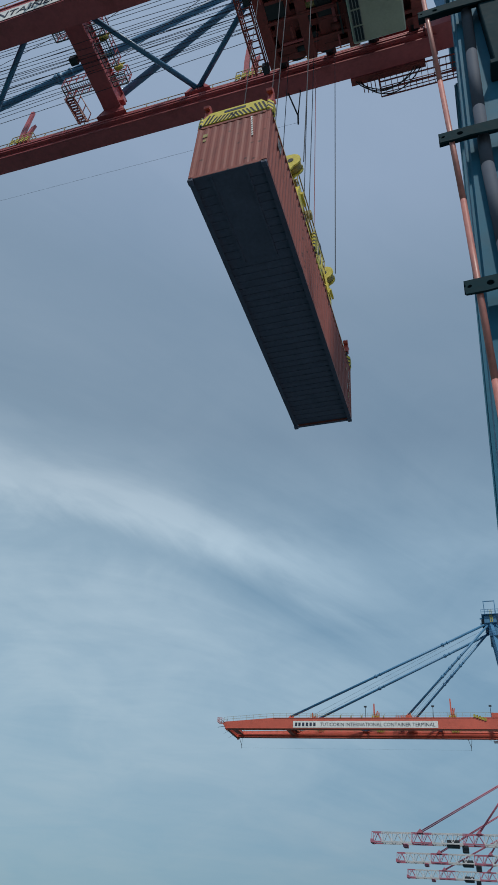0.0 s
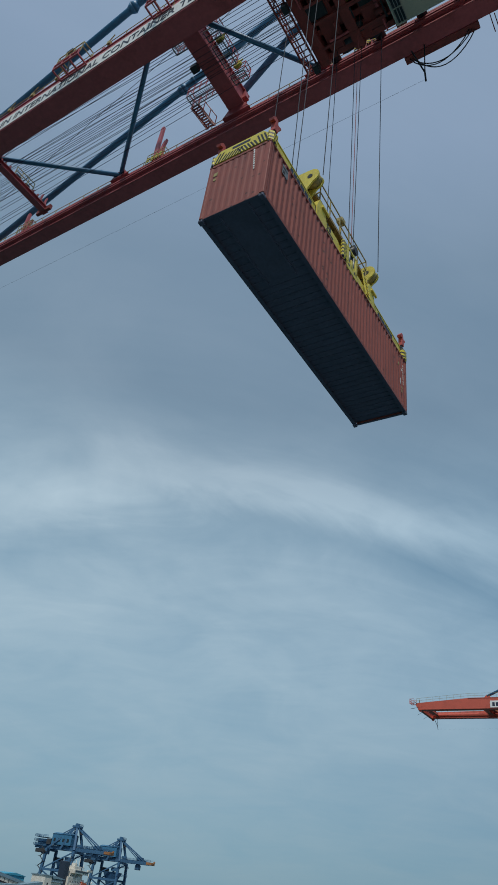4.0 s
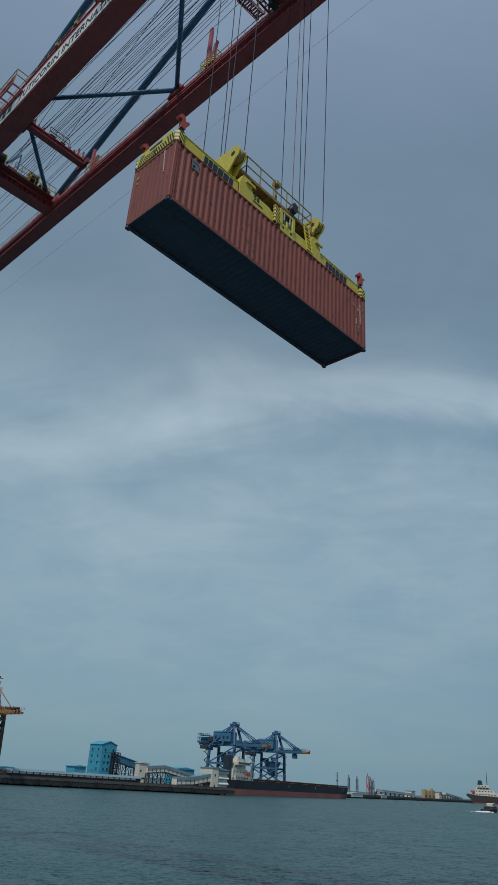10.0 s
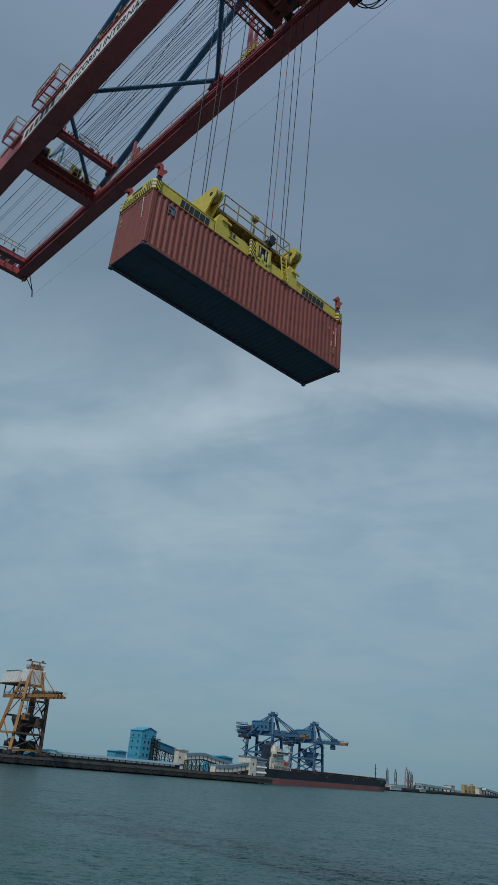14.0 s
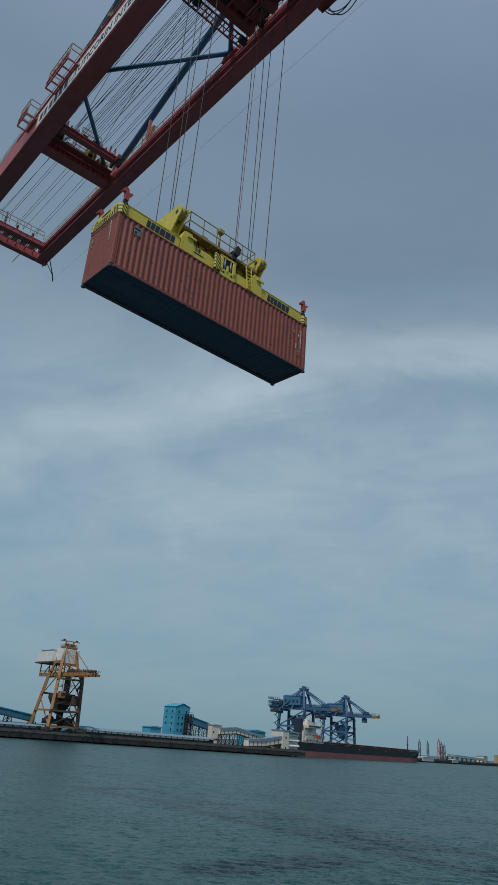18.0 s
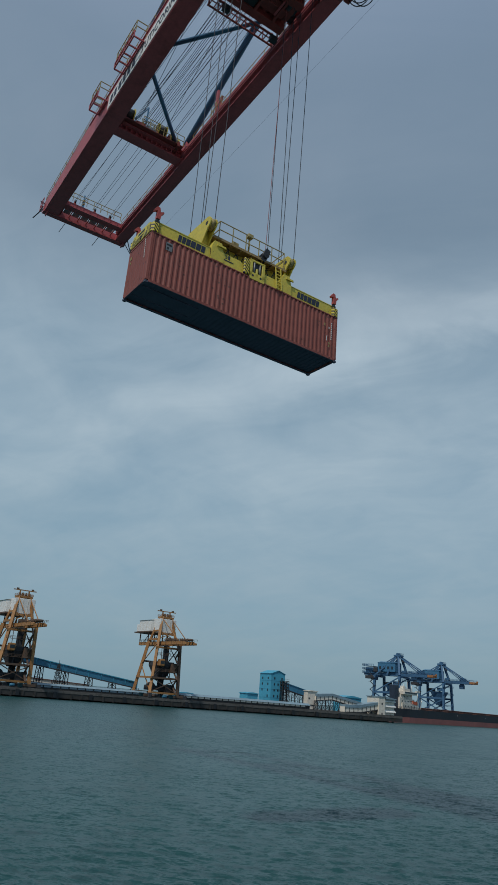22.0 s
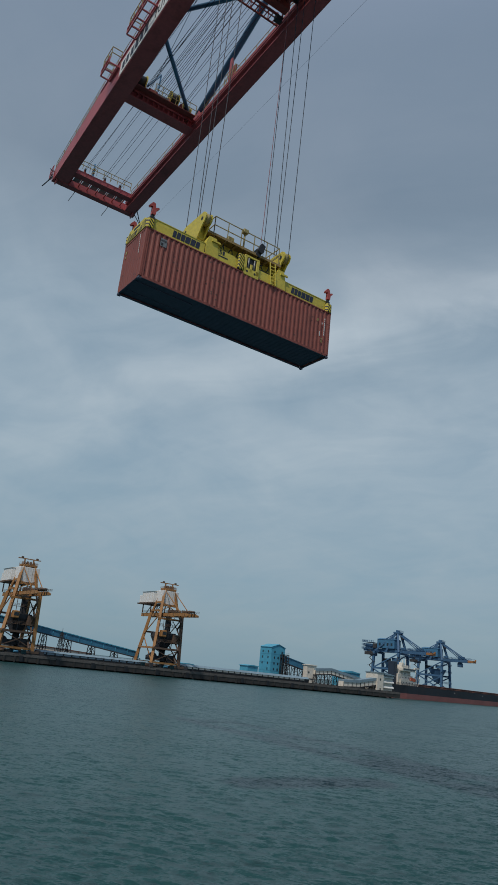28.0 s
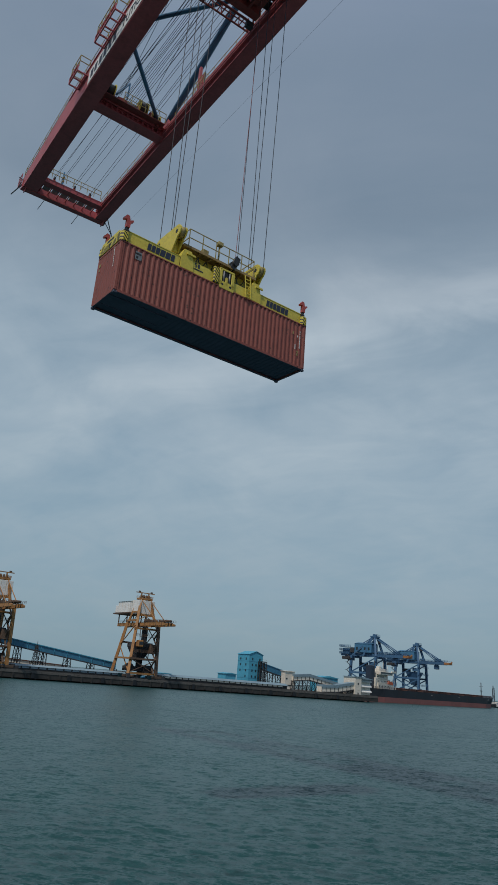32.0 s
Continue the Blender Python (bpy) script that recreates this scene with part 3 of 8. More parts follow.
def build_water():
    """One sheet to the horizon, with wind waves in the basin that the quay looks out on."""
    xs = [-4600.0, -2500.0, -1200.0] + graded(-2.9, -1, 700)[::-1] + [0.0, 200.0, 1500.0, 4600.0]
    ys = [-4600.0, -1500.0, -300.0, -60.0] + [-22 + 1.0 * i for i in range(22)] + graded(0.0, 1, 900) + [1300.0, 2600.0, 4600.0]
    X, Y = np.meshgrid(np.array(xs), np.array(ys))
    Z = np.zeros_like(X)
    rng = np.random.RandomState(7)
    step = np.maximum(0.16, 0.006 * (np.maximum(np.abs(X), np.abs(Y)) + 8))
    for k in range(80):
        lam = 0.34 * (1.7 / 0.34) ** rng.rand()
        a = radians(140) + rng.randn() * 0.5
        f = 2 * np.pi / lam
        amp = 0.0068 * lam ** 0.6 * (0.5 + rng.rand())
        fade = np.clip((lam - 2.2 * step) / (1.5 * step), 0, 1)
        ph = f * (X * np.cos(a) + Y * np.sin(a)) + rng.rand() * 6.28
        Z += amp * fade * (np.sin(ph) + 0.25 * np.sin(2 * ph + 1.0))
    gust = 0.75 + 0.35 * np.sin(X * 0.031 + 1.3) * np.sin(Y * 0.023 + 0.4) + 0.2 * np.sin(X * 0.011 - Y * 0.017)
    Z *= gust
    Z[(X < -900) | (Y < -100) | (Y > 1200) | (X > -2.8)] = 0
    h, w = X.shape
    me = bpy.data.meshes.new("water")
    co = np.stack([X, Y, Z], -1).reshape(-1, 3)
    idx = np.arange(h * w).reshape(h, w)
    q = np.stack([idx[:-1, :-1], idx[:-1, 1:], idx[1:, 1:], idx[1:, :-1]], -1).reshape(-1, 4)
    me.vertices.add(len(co)); me.vertices.foreach_set("co", co.ravel())
    me.loops.add(q.size); me.loops.foreach_set("vertex_index", q.ravel().astype(np.int32))
    me.polygons.add(len(q)); me.polygons.foreach_set("loop_start", (np.arange(len(q)) * 4).astype(np.int32))
    me.polygons.foreach_set("use_smooth", np.ones(len(q), dtype=bool))
    me.update(calc_edges=True)
    me.materials.append(M_WATER)
    tagged(new("water", me), "wind-rippled grey-green harbour water", "water", kind="structure")


build_water()
bm = B()
box(bm, -3.0, 140, -160, 720, -6, 4.9, 0.0)
solo("quay", bm, M_CONC, "plain concrete quay deck under the cranes", "quay", kind="structure")

# ---- ship-to-shore cranes ----
QZ = 4.9           # quay level
ZB = 45.6          # underside of the boom above the crane's rail
GI, GO, GD = 2.9, 4.25, 2.45   # girder's inner and outer face from the centre line, and its depth
FI, FO = 3.1, 4.6  # the same for the girder on the far side
TILT = 1.0         # the boom rises towards its tip, in degrees
BOOM = Matrix.Translation((0, 0, 1.6)) @ Matrix.Rotation(radians(TILT), 4, "Y") @ Matrix.Translation((0, 0, -1.6))
YC = 16.6          # centre line of the boom of the working crane


BOOM_PARTS = ("girder", "sign_board", "tip_beam", "tip_platform", "cross_beam", "upper_cross_beam", "brace", "gusset", "stay_saddle", "stay_bracket", "boom_rope",
              "side_platform", "cable_hanger", "floodlight", "wire_bracket", "trip_wire", "tip_whisker", "hinge_platform")
OUTWARD = ("tip_beam", "tip_platform", "tip_whisker", "cross_beam", "side_platform")


def sts_crane():
    c = thing("quay_crane", pose(0, YC, QZ), "tall red and blue ship-to-shore container crane on the quay", "crane", "quay cranes")
    zt = ZB + GD
    for side in (-1, 1):
        y0, y1 = (-GO, -GI) if side < 0 else (FI, FO)
        bm = B()
        if side < 0:
            prism(bm, [(-64.8, ZB + 0.95), (-64.15, ZB), (1, ZB), (1, zt), (-52.2, zt), (-64.1, zt - 0.85), (-64.8, zt - 0.92)], y0, y1)
        else:
            # lower towards the trolley, with a sloping shoulder
            prism(bm, [(y0 + 0.48, ZB), (y1, ZB), (y1, zt), (y0 + 0.95, zt), (y0 + 0.4, ZB + 1.25)], 0, 65.1)
            bmesh.ops.rotate(bm, verts=bm.verts, cent=(0, 0, 0), matrix=Matrix.Rotation(radians(90), 3, "Z"))
            bmesh.ops.translate(bm, verts=bm.verts, vec=(1.0, 0, 0))
            for v in bm.verts:
                if v.co.x < -60:
                    v.co.z = ZB + (v.co.z - ZB) * 0.62
        g = part("girder", bm, M_RED, c)
        ztop = zt if side < 0 else ZB + 1.27
        for ya, yb, za, zb, xa in ((y0 - 0.07, y0, ztop - 0.1, ztop + 0.02, -52.2) if side < 0 else (y0 + 0.33, y0 + 0.4, ztop - 0.1, ztop + 0.02, -52.2), (y1, y1 + 0.07, zt - 0.1, zt + 0.02, -52.2), ((y0 - 0.05, y0, ZB + 0.02, ZB + 0.1, -63.7) if side < 0 else (y0 + 0.40, y0 + 0.50, ZB + 0.0, ZB + 0.09, -63.7)), (y1, y1 + 0.05, ZB + 0.02, ZB + 0.1, -63.7)):
            bm = B()
            box(bm, xa, 1, ya, yb, za, zb)
            part("flange", bm, M_RED, g)
        bm = B()
        gi = -GI if side < 0 else FI + 0.4
        yi = gi - side * (0.05 if side < 0 else 0.18)
        box(bm, -63.3, 1, min(yi, gi), max(yi, gi + (0.0 if side < 0 else 0.16)), ZB + 0.45, ZB + 0.62)
        box(bm, -63.3, 1, yi - 0.05, yi + 0.05, ZB + 0.62, ZB + 0.76)
        part("trolley_rail", bm, M_RED, g)
        bm = B()
        box(bm, 1.2, 40, y0, y1, ZB + 0.3, zt)
        part("back_girder", bm, M_RED, c)
        # walkway railing along the top of the girder
        yo = -GO + 0.1 if side < 0 else FI + 0.52
        if side < 0:
            rails(g, M_RAILY, [(-64.7, yo, zt - 0.9), (-64.0, yo, zt - 0.8), (-52.2, yo, zt), (-2, yo, zt)], 1.05, 1.6, 0.02)
        else:
            rails(g, M_RAILY, [(-63.0, yo, ZB + 1.25), (-2, yo, ZB + 1.25)], 0.9, 1.6, 0.02)
    # lettering board on the outer face
    bm = B()
    box(bm, -47.2, -13.9, -GO - 0.085, -GO - 0.06, ZB + 0.2, ZB + 1.7)
    board = part("sign_board", bm, M_WHITE, c, "white name board with dark lettering")
    letters("lettering", "TUTICORIN INTERNATIONAL CONTAINER TERMINAL", 1.15, 26.2, M_INK, board, pose(-40.7, -GO - 0.1, ZB + 0.52, 90, 0, 0))
    for x in (-46.7, -45.9, -45.0, -44.1, -43.2, -42.3):
        bm = B()
        box(bm, x, x + 0.55, -GO - 0.1, -GO - 0.086, ZB + 0.52, ZB + 1.34)
        part("name_bar", bm, M_INK, board, "dark plain bar in place of a company name")
    tp = None
    for y in (-GO, -GI):
        bm = B()
        beam(bm, (-64.6, y, zt - 0.95), (-65.7, y, zt - 0.95), 0.09)
        if tp is None:
            tp = part("tip_platform", bm, M_RED, c, "small railed platform at the boom's nose")
        else:
            part("side_bar", bm, M_RED, tp)
    for k in range(5):
        bm = B()
        beam(bm, (-64.6 - 0.25 * k, -GO, zt - 0.95), (-64.6 - 0.25 * k, -GI, zt - 0.95), 0.06)
        part("slat", bm, M_RED, tp)
    rails(tp, M_RED, [(-64.6, -GO, zt - 0.95), (-65.7, -GO, zt - 0.95), (-65.7, -GI, zt - 0.95), (-64.6, -GI, zt - 0.95)], 1.1, 0.6, 0.03)
    # cross beams between the girders
    bm = B()
    box(bm, -63.42, -63.2, -GO - 0.1, FO + 0.1, ZB + 0.06, ZB + 0.95)
    box(bm, -63.6, -62.95, -GO - 0.12, FO + 0.12, ZB - 0.04, ZB + 0.05)
    tip = part("tip_beam", bm, M_RED, c)
    bm = B()
    box(bm, -61.75, -61.45, -GI, FI + 0.46, ZB + 0.42, ZB + 1.15)
    box(bm, -61.85, -61.05, -GI, FI + 0.46, ZB + 0.36, ZB + 0.42)
    part("inner_beam", bm, M_RED, tip)
    for k in range(7):
        y = -GI + 0.25 + 0.93 * k
        bm = B()
        box(bm, -63.2, -61.8, y - 0.04, y + 0.04, ZB + 0.46, ZB + 0.6)
        part("tie_plate", bm, M_REDDK, tip)
        if k < 6:
            bm = B()
            box(bm, -62.75, -62.05, y + 0.12, y + 0.82, ZB + 0.5, ZB + 0.53)
            part("grating", bm, M_GALV, tip)
    for y in (-GO + 0.2, FO - 0.25):
        bm = B()
        prism(bm, [(-63.4, ZB - 0.06), (-62.7, ZB - 0.06), (-62.9, ZB - 0.42), (-63.3, ZB - 0.42)], y - 0.05, y + 0.05)
        part("buffer_plate", bm, M_RED, tip)
    rails(tip, M_RAILY, [(-61.1, -GI, ZB + 1.15), (-61.1, FI, ZB + 1.15)], 0.95, 0.75)
    rails(tip, M_RAILY, [(-63.2, -GI, ZB + 0.95), (-63.2, FI, ZB + 0.95)], 0.95, 0.9)
    for y in (-1.75, 0.4, 2.1):
        bm = B()
        prism(bm, [(-61.85, ZB + 1.15), (-61.45, ZB + 1.15), (-61.6, ZB + 1.5), (-61.7, ZB + 1.5)], y - 0.1, y + 0.1)
        shv = part("sheave_bracket", bm, M_REDDK, tip)
        bm = B()
        tube(bm, (-61.65, y - 0.07, ZB + 1.5), (-61.65, y + 0.07, ZB + 1.5), 0.24, 16)
        part("rope_sheave", bm, M_DKSTEEL, shv)
    bm = B()
    prism(bm, [(-61.9, ZB + 1.15), (-61.45, ZB + 1.15), (-61.62, ZB + 2.75), (-61.74, ZB + 2.75)], -0.95, -0.83)
    part("tip_post", bm, M_BLUE, tip, "blue tapered post with pale bands")
    for z in (1.5, 1.95):
        bm = B()
        box(bm, -61.92, -61.42, -0.98, -0.80, ZB + z, ZB + z + 0.14)
        part("pale_band", bm, M_RAILY, tip)
    bm = B()
    beam(bm, (-63.3, -GO + 0.3, ZB + 0.9), (-63.3, -GO + 0.3, ZB + 2.3), 0.08)
    part("tip_lamp_post", bm, M_DKSTEEL, tip)
    bm = B()
    box(bm, -48.75, -48.0, -GI, FI + 0.46, ZB + 0.45, ZB + 1.05)
    box(bm, -48.95, -47.5, -GI, FI + 0.46, ZB + 1.05, ZB + 1.12)
    box(bm, -48.9, -47.8, -GI, FI + 0.46, ZB + 0.38, ZB + 0.45)
    cb = part("cross_beam", bm, M_RED, c)
    # upright ribs and a pipe along its landward face
    for k in range(12):
        y = -GI + 0.35 + 0.49 * k
        bm = B()
        box(bm, -48.0, -47.72, y - 0.05, y + 0.05, ZB + 0.46, ZB + 1.05)
        part("rib", bm, M_RED, cb)
    bm = B()
    tube(bm, (-47.62, -GI, ZB + 0.85), (-47.62, FI, ZB + 0.85), 0.07, 8)
    part("conduit", bm, M_RED, cb)
    bm = B()
    box(bm, -47.5, -46.95, -GI, FI, ZB + 0.98, ZB + 1.04)
    part("walkway", bm, M_REDDK, cb)
    rails(cb, M_RAILY, [(-46.98, -0.9, ZB + 1.04), (-46.98, FI, ZB + 1.04)], 1.05, 0.7, 0.022)
    rails(cb, M_RAILY, [(-48.9, -GI, ZB + 1.12), (-48.9, FI, ZB + 1.12)], 1.05, 1.0, 0.022)
    # two big cable reels with yellow spokes, and small sheaves between them
    for y, r, w, m, nm in ((-2.15, 0.62, 0.42, M_BLACK, "cable_reel"), (1.05, 0.58, 0.36, M_BLACK, "cable_reel"), (2.15, 0.3, 0.16, M_DKSTEEL, "rope_sheave"), (2.6, 0.3, 0.16, M_DKSTEEL, "rope_sheave")):
        zc = ZB + 1.35 + r
        bm = B()
        tube(bm, (-47.6, y - w, zc), (-47.6, y + w, zc), r * 0.86, 18)
        reel = part(nm, bm, m, cb)
        for q in (-1, 1):
            bm = B()
            n = 20
            for i in range(n):
                a0, a1 = 2 * math.pi * i / n, 2 * math.pi * (i + 1) / n
                beam(bm, (-47.6 + r * math.cos(a0), y + q * w, zc + r * math.sin(a0)), (-47.6 + r * math.cos(a1), y + q * w, zc + r * math.sin(a1)), 0.09, 0.07, (0, 1, 0))
            for i in range(4):
                a0 = math.pi * i / 4
                d = (r * math.cos(a0), r * math.sin(a0))
                beam(bm, (-47.6 - d[0], y + q * w, zc - d[1]), (-47.6 + d[0], y + q * w, zc + d[1]), 0.07, 0.05, (0, 1, 0))
            part("spoked_rim", bm, M_YEL, reel)
            bm = B()
            prism(bm, [(-48.0, ZB + 1.12), (-47.2, ZB + 1.12), (-47.5, zc), (-47.7, zc)], y + q * (w + 0.08) - 0.03, y + q * (w + 0.08) + 0.03)
            part("bearing_plate", bm, M_RED, reel)
    for y0, y1, h, m in ((-1.35, -0.55, 0.42, M_REDDK), (-0.5, 0.55, 0.34, M_GALV), (1.65, 1.95, 0.6, M_REDDK)):
        bm = B()
        box(bm, -47.95, -47.2, y0, y1, ZB + 1.12, ZB + 1.12 + h, 0.04)
        part("machinery_box", bm, m, cb)
    bm = B()
    box(bm, -47.9, -47.75, -1.3, 0.6, ZB + 1.7, ZB + 1.86)
    part("guard_beam", bm, M_RED, cb)
    bm = B()
    beam(bm, (-47.6, -1.45, ZB + 1.9), (-47.2, -0.55, ZB + 3.4), 0.14)
    part("hinged_arm", bm, M_BLUE, cb)
    bm = B()
    beam(bm, (-47.2, -0.58, ZB + 1.6), (-47.2, -0.55, ZB + 3.35), 0.1)
    part("arm_post", bm, M_BLUE, cb)
    # upper cross beam with its caged stair
    bm = B()
    box(bm, -20.9, -19.95, -GI - 0.3, FI + 0.5, zt - 0.5, zt + 0.8)
    for z in (zt - 0.56, zt + 0.8):
        box(bm, -21.05, -19.8, -GI - 0.3, FI + 0.5, z, z + 0.06)
    ub = part("upper_cross_beam", bm, M_RED, c)
    for y in (-GI - 0.2, FI + 0.05):
        bm = B()
        prism(bm, [(-21.5, ZB + 1.2), (-19.3, ZB + 1.2), (-19.7, zt - 0.5), (-21.1, zt - 0.5)], y, y + 0.45)
        part("end_post", bm, M_RED, ub)
    def cage(x0, x1, y0, y1, z, h, open_side):
        bm = B()
        n = max(2, round((x1 - x0) / 0.16))
        for k in range(n + 1):
            x = x0 + (x1 - x0) * k / n
            beam(bm, (x, y0, z), (x, y1, z), 0.03)
        for y in (y0, (y0 + y1) / 2, y1):
            beam(bm, (x0, y, z - 0.03), (x1, y, z - 0.03), 0.07)
        for x in (x0, x1):
            beam(bm, (x, y0, z - 0.03), (x, y1, z - 0.03), 0.07)
        part("platform", bm, M_GALV, ub, "open grating platform")
        pts = [(x0, y0, z), (x1, y0, z), (x1, y1, z), (x0, y1, z)] if open_side < 0 else [(x1, y0, z), (x0, y0, z), (x0, y1, z), (x1, y1, z)]
        rails(ub, M_RED, pts, h, 0.55, 0.025)
    cage(-19.75, -18.8, -1.9, -1.2, zt - 0.1, 1.1, -1)
    cage(-19.75, -18.9, -0.85, 0.75, zt - 0.2, 1.1, -1)
    cage(-19.75, -18.7, 1.35, 2.0, zt - 0.2, 1.1, -1)
    cage(-22.1, -21.1, -2.7, -1.6, zt - 0.2, 1.0, 1)
    cage(-23.9, -21.1, 1.5, 2.3, zt + 1.0, 1.1, 1)
    for x, y in ((-19.1, -0.95), (-19.0, 1.0)):
        bm = B()
        tube(bm, (x, y - 0.12, zt + 0.1), (x, y + 0.12, zt + 0.1), 0.3, 14)
        beam(bm, (x - 0.3, y, zt), (x + 0.35, y, zt + 0.5), 0.09)
        part("rope_guide", bm, M_YEL, ub)
    bm = B()
    box(bm, -21.75, -21.2, -0.6, -0.1, zt - 0.6, zt - 0.15, 0.04)
    part("lamp_box", bm, M_DKSTEEL, ub)
    # caged stair from the girder up to the beam
    bm = B()
    for k in range(10):
        u = k / 9
        beam(bm, (-22.3 - 1.2 * u, 3.25 - 0.9 * u, ZB + 1.4 + 2.05 * u), (-22.9 - 1.2 * u, 3.25 - 0.9 * u, ZB + 1.4 + 2.05 * u), 0.05, 0.2)
    for o in (0.0, -0.6):
        beam(bm, (-22.3 + o, 3.3, ZB + 1.3), (-23.5 + o, 2.35, ZB + 3.5), 0.08, 0.18)
        beam(bm, (-22.3 + o, 3.3, ZB + 2.4), (-23.5 + o, 2.35, ZB + 4.6), 0.05)
        for u in (0.0, 0.35, 0.7, 1.0):
            q = Vector((-22.3 + o, 3.3, ZB + 1.3)).lerp(Vector((-23.5 + o, 2.35, ZB + 3.5)), u)
            beam(bm, q, q + Vector((0, 0, 1.1)), 0.05)
    part("stair", bm, M_REDDK, ub)
    # horizontal bracing tubes in a zigzag
    for xa, xb in ((-31.3, -40.2), (-31.3, -23.1), (-14.1, -19.4), (-14.1, -6.6), (-49.1, -42.2)):
        bm = B()
        tube(bm, (xa, FI + 0.25, zt - 0.9), (xb, -GI - 0.1, zt - 0.65), 0.17, 12)
        for i in range(1, 7):
            q = Vector((xa, FI + 0.25, zt - 0.9)).lerp(Vector((xb, -GI - 0.1, zt - 0.65)), i / 7)
            box(bm, q.x - 0.07, q.x + 0.07, q.y - 0.07, q.y + 0.07, q.z + 0.1, q.z + 0.26)
        part("brace", bm, M_BLUE, c, "dark blue bracing tube")
    for xa in (-31.3, -14.1):
        bm = B()
        prism(bm, [(xa - 0.9, ZB + 1.2), (xa + 0.9, ZB + 1.2), (xa + 0.35, zt - 0.5), (xa - 0.35, zt - 0.5)], FI + 0.12, FI + 0.7)
        part("gusset", bm, M_RED, c)
    # stay saddles: pairs of tall red prongs with a yellow cage at the foot
    for xa, h in ((-42.8, 2.6), (-28.2, 4.6), (-11.0, 5.6)):
        for side in (-1, 1):
            y, z0 = (-GI - 0.5, zt) if side < 0 else (FI + 0.45, ZB + 1.2)
            k = h - (zt - ZB - 1.2 if side < 0 else 0)
            bm = B()
            prism(bm, [(xa, z0 - 0.1), (xa + 0.42, z0 - 0.1), (xa + 0.2, z0 + k * 0.45), (xa + 0.12, z0 + k), (xa - 0.14, z0 + k), (xa - 0.14, z0 + k * 0.45)], y - 0.1, y + 0.1)
            sd = part("stay_saddle", bm, M_RED, c)
            bm = B()
            prism(bm, [(xa + 0.44, z0 - 0.1), (xa + 0.78, z0 - 0.1), (xa + 0.74, z0 + k * 0.3), (xa + 0.92, z0 + k * 0.52), (xa + 0.66, z0 + k * 0.48), (xa + 0.46, z0 + k * 0.3)], y - 0.1, y + 0.1)
            part("prong", bm, M_RED, sd)
            for j in range(4 if xa > -40 else 0):
                bm = B()
                box(bm, xa - 0.45 + 0.4 * j, xa - 0.18 + 0.4 * j, y - 0.24, y - 0.2, z0 + 0.05, z0 + 0.6)
                part("guard_mesh", bm, M_STRIPE, sd, "yellow and black guard plate")
            rails(sd, M_RAILY, [(xa - 0.5, y - 0.2, z0), (xa + 1.2, y - 0.2, z0), (xa + 1.2, y + 0.25, z0), (xa - 0.5, y + 0.25, z0)], 1.0, 0.4, 0.02)
    # forestays from the boom to the mast head
    apex = (1.0, 70.6)
    for side in (-1, 1):
        for x, zz, r, yy in ((-48.0, zt + 0.5, 0.28, 3.4), (-20.4, zt + 0.9, 0.25, 3.2)):
            out = side > 0 and x < -40      # the outer stay on the far side stands lower and wider
            if out:
                x, zz, yy = -48.4, zt - 0.6, 3.6
            a = BOOM @ Vector((x, side * yy, zz))
            b = Vector((apex[0], 4.5 if out else side * 2.2, apex[1]))
            bm = B()
            tube(bm, a, b, r, 12)
            # knuckles where the links of the stay are pinned
            for u in ((0.425, 0.76) if x < -40 else (0.40, 0.49, 0.60)):
                n = 0.008 if x < -40 else 0.012
                tube(bm, a.lerp(b, u - n), a.lerp(b, u), r, 12, r * 1.7)
                tube(bm, a.lerp(b, u), a.lerp(b, u + n), r * 1.7, 12, r)
                tube(bm, a.lerp(b, u + 2.4 * n), a.lerp(b, u + 3.0 * n), r * 1.3, 12)
            part("forestay", bm, M_BLUE, c, "dark blue tubular stay")
            bm = B()
            prism(bm, [(x - 0.9, zt - (1.2 if out else 0.05)), (x + 0.8, zt - (1.2 if out else 0.05)), (x + 0.5, zz + 0.25), (x - 0.1, zz + 0.3)], side * yy - 0.2, side * yy + 0.2)
            part("stay_bracket", bm, M_RED, c)
        for x in (-47.85, -20.4):
            bm = B()
            tube(bm, BOOM @ Vector((x, side * 1.2, ZB + 1.6 if x < -40 else zt + 0.8)), (apex[0], side * 1.2, apex[1] + 0.4), 0.02, 6)
            part("hoist_line", bm, M_ROPE, c)
    # ropes that run along the boom, in bunches that fan out
    tip_y = (-2.55, -1.75, -1.6, -0.95, -0.8, 0.3, 0.48, 1.1, 2.2, 2.4)
    mid_y = (-2.6, -2.4, -1.35, -1.2, -1.05, -0.5, -0.38, -0.1, 0.05, 0.2, 0.62, 0.78, 1.5, 2.3)
    for i, y in enumerate(tip_y + mid_y):
        bm = B()
        far = i < len(tip_y)
        x0, z0 = (-62.85, ZB + 1.85) if far else (-49.4, ZB + 2.45)
        yb = y * 0.55 + 0.5 * math.sin(i * 2.1)
        a, b = Vector((x0, y, z0)), Vector((0, yb, ZB + 2.5 + 0.6 * math.cos(i * 1.7)))
        sag = 0.35 + 0.3 * math.sin(i * 1.3) ** 2
        last = a
        for k in range(1, 9):
            q = a.lerp(b, k / 8) + Vector((0, 0, -sag * math.sin(math.pi * k / 8)))
            tube(bm, last, q, 0.017, 5)
            last = q
        part("boom_rope", bm, M_ROPE, c)
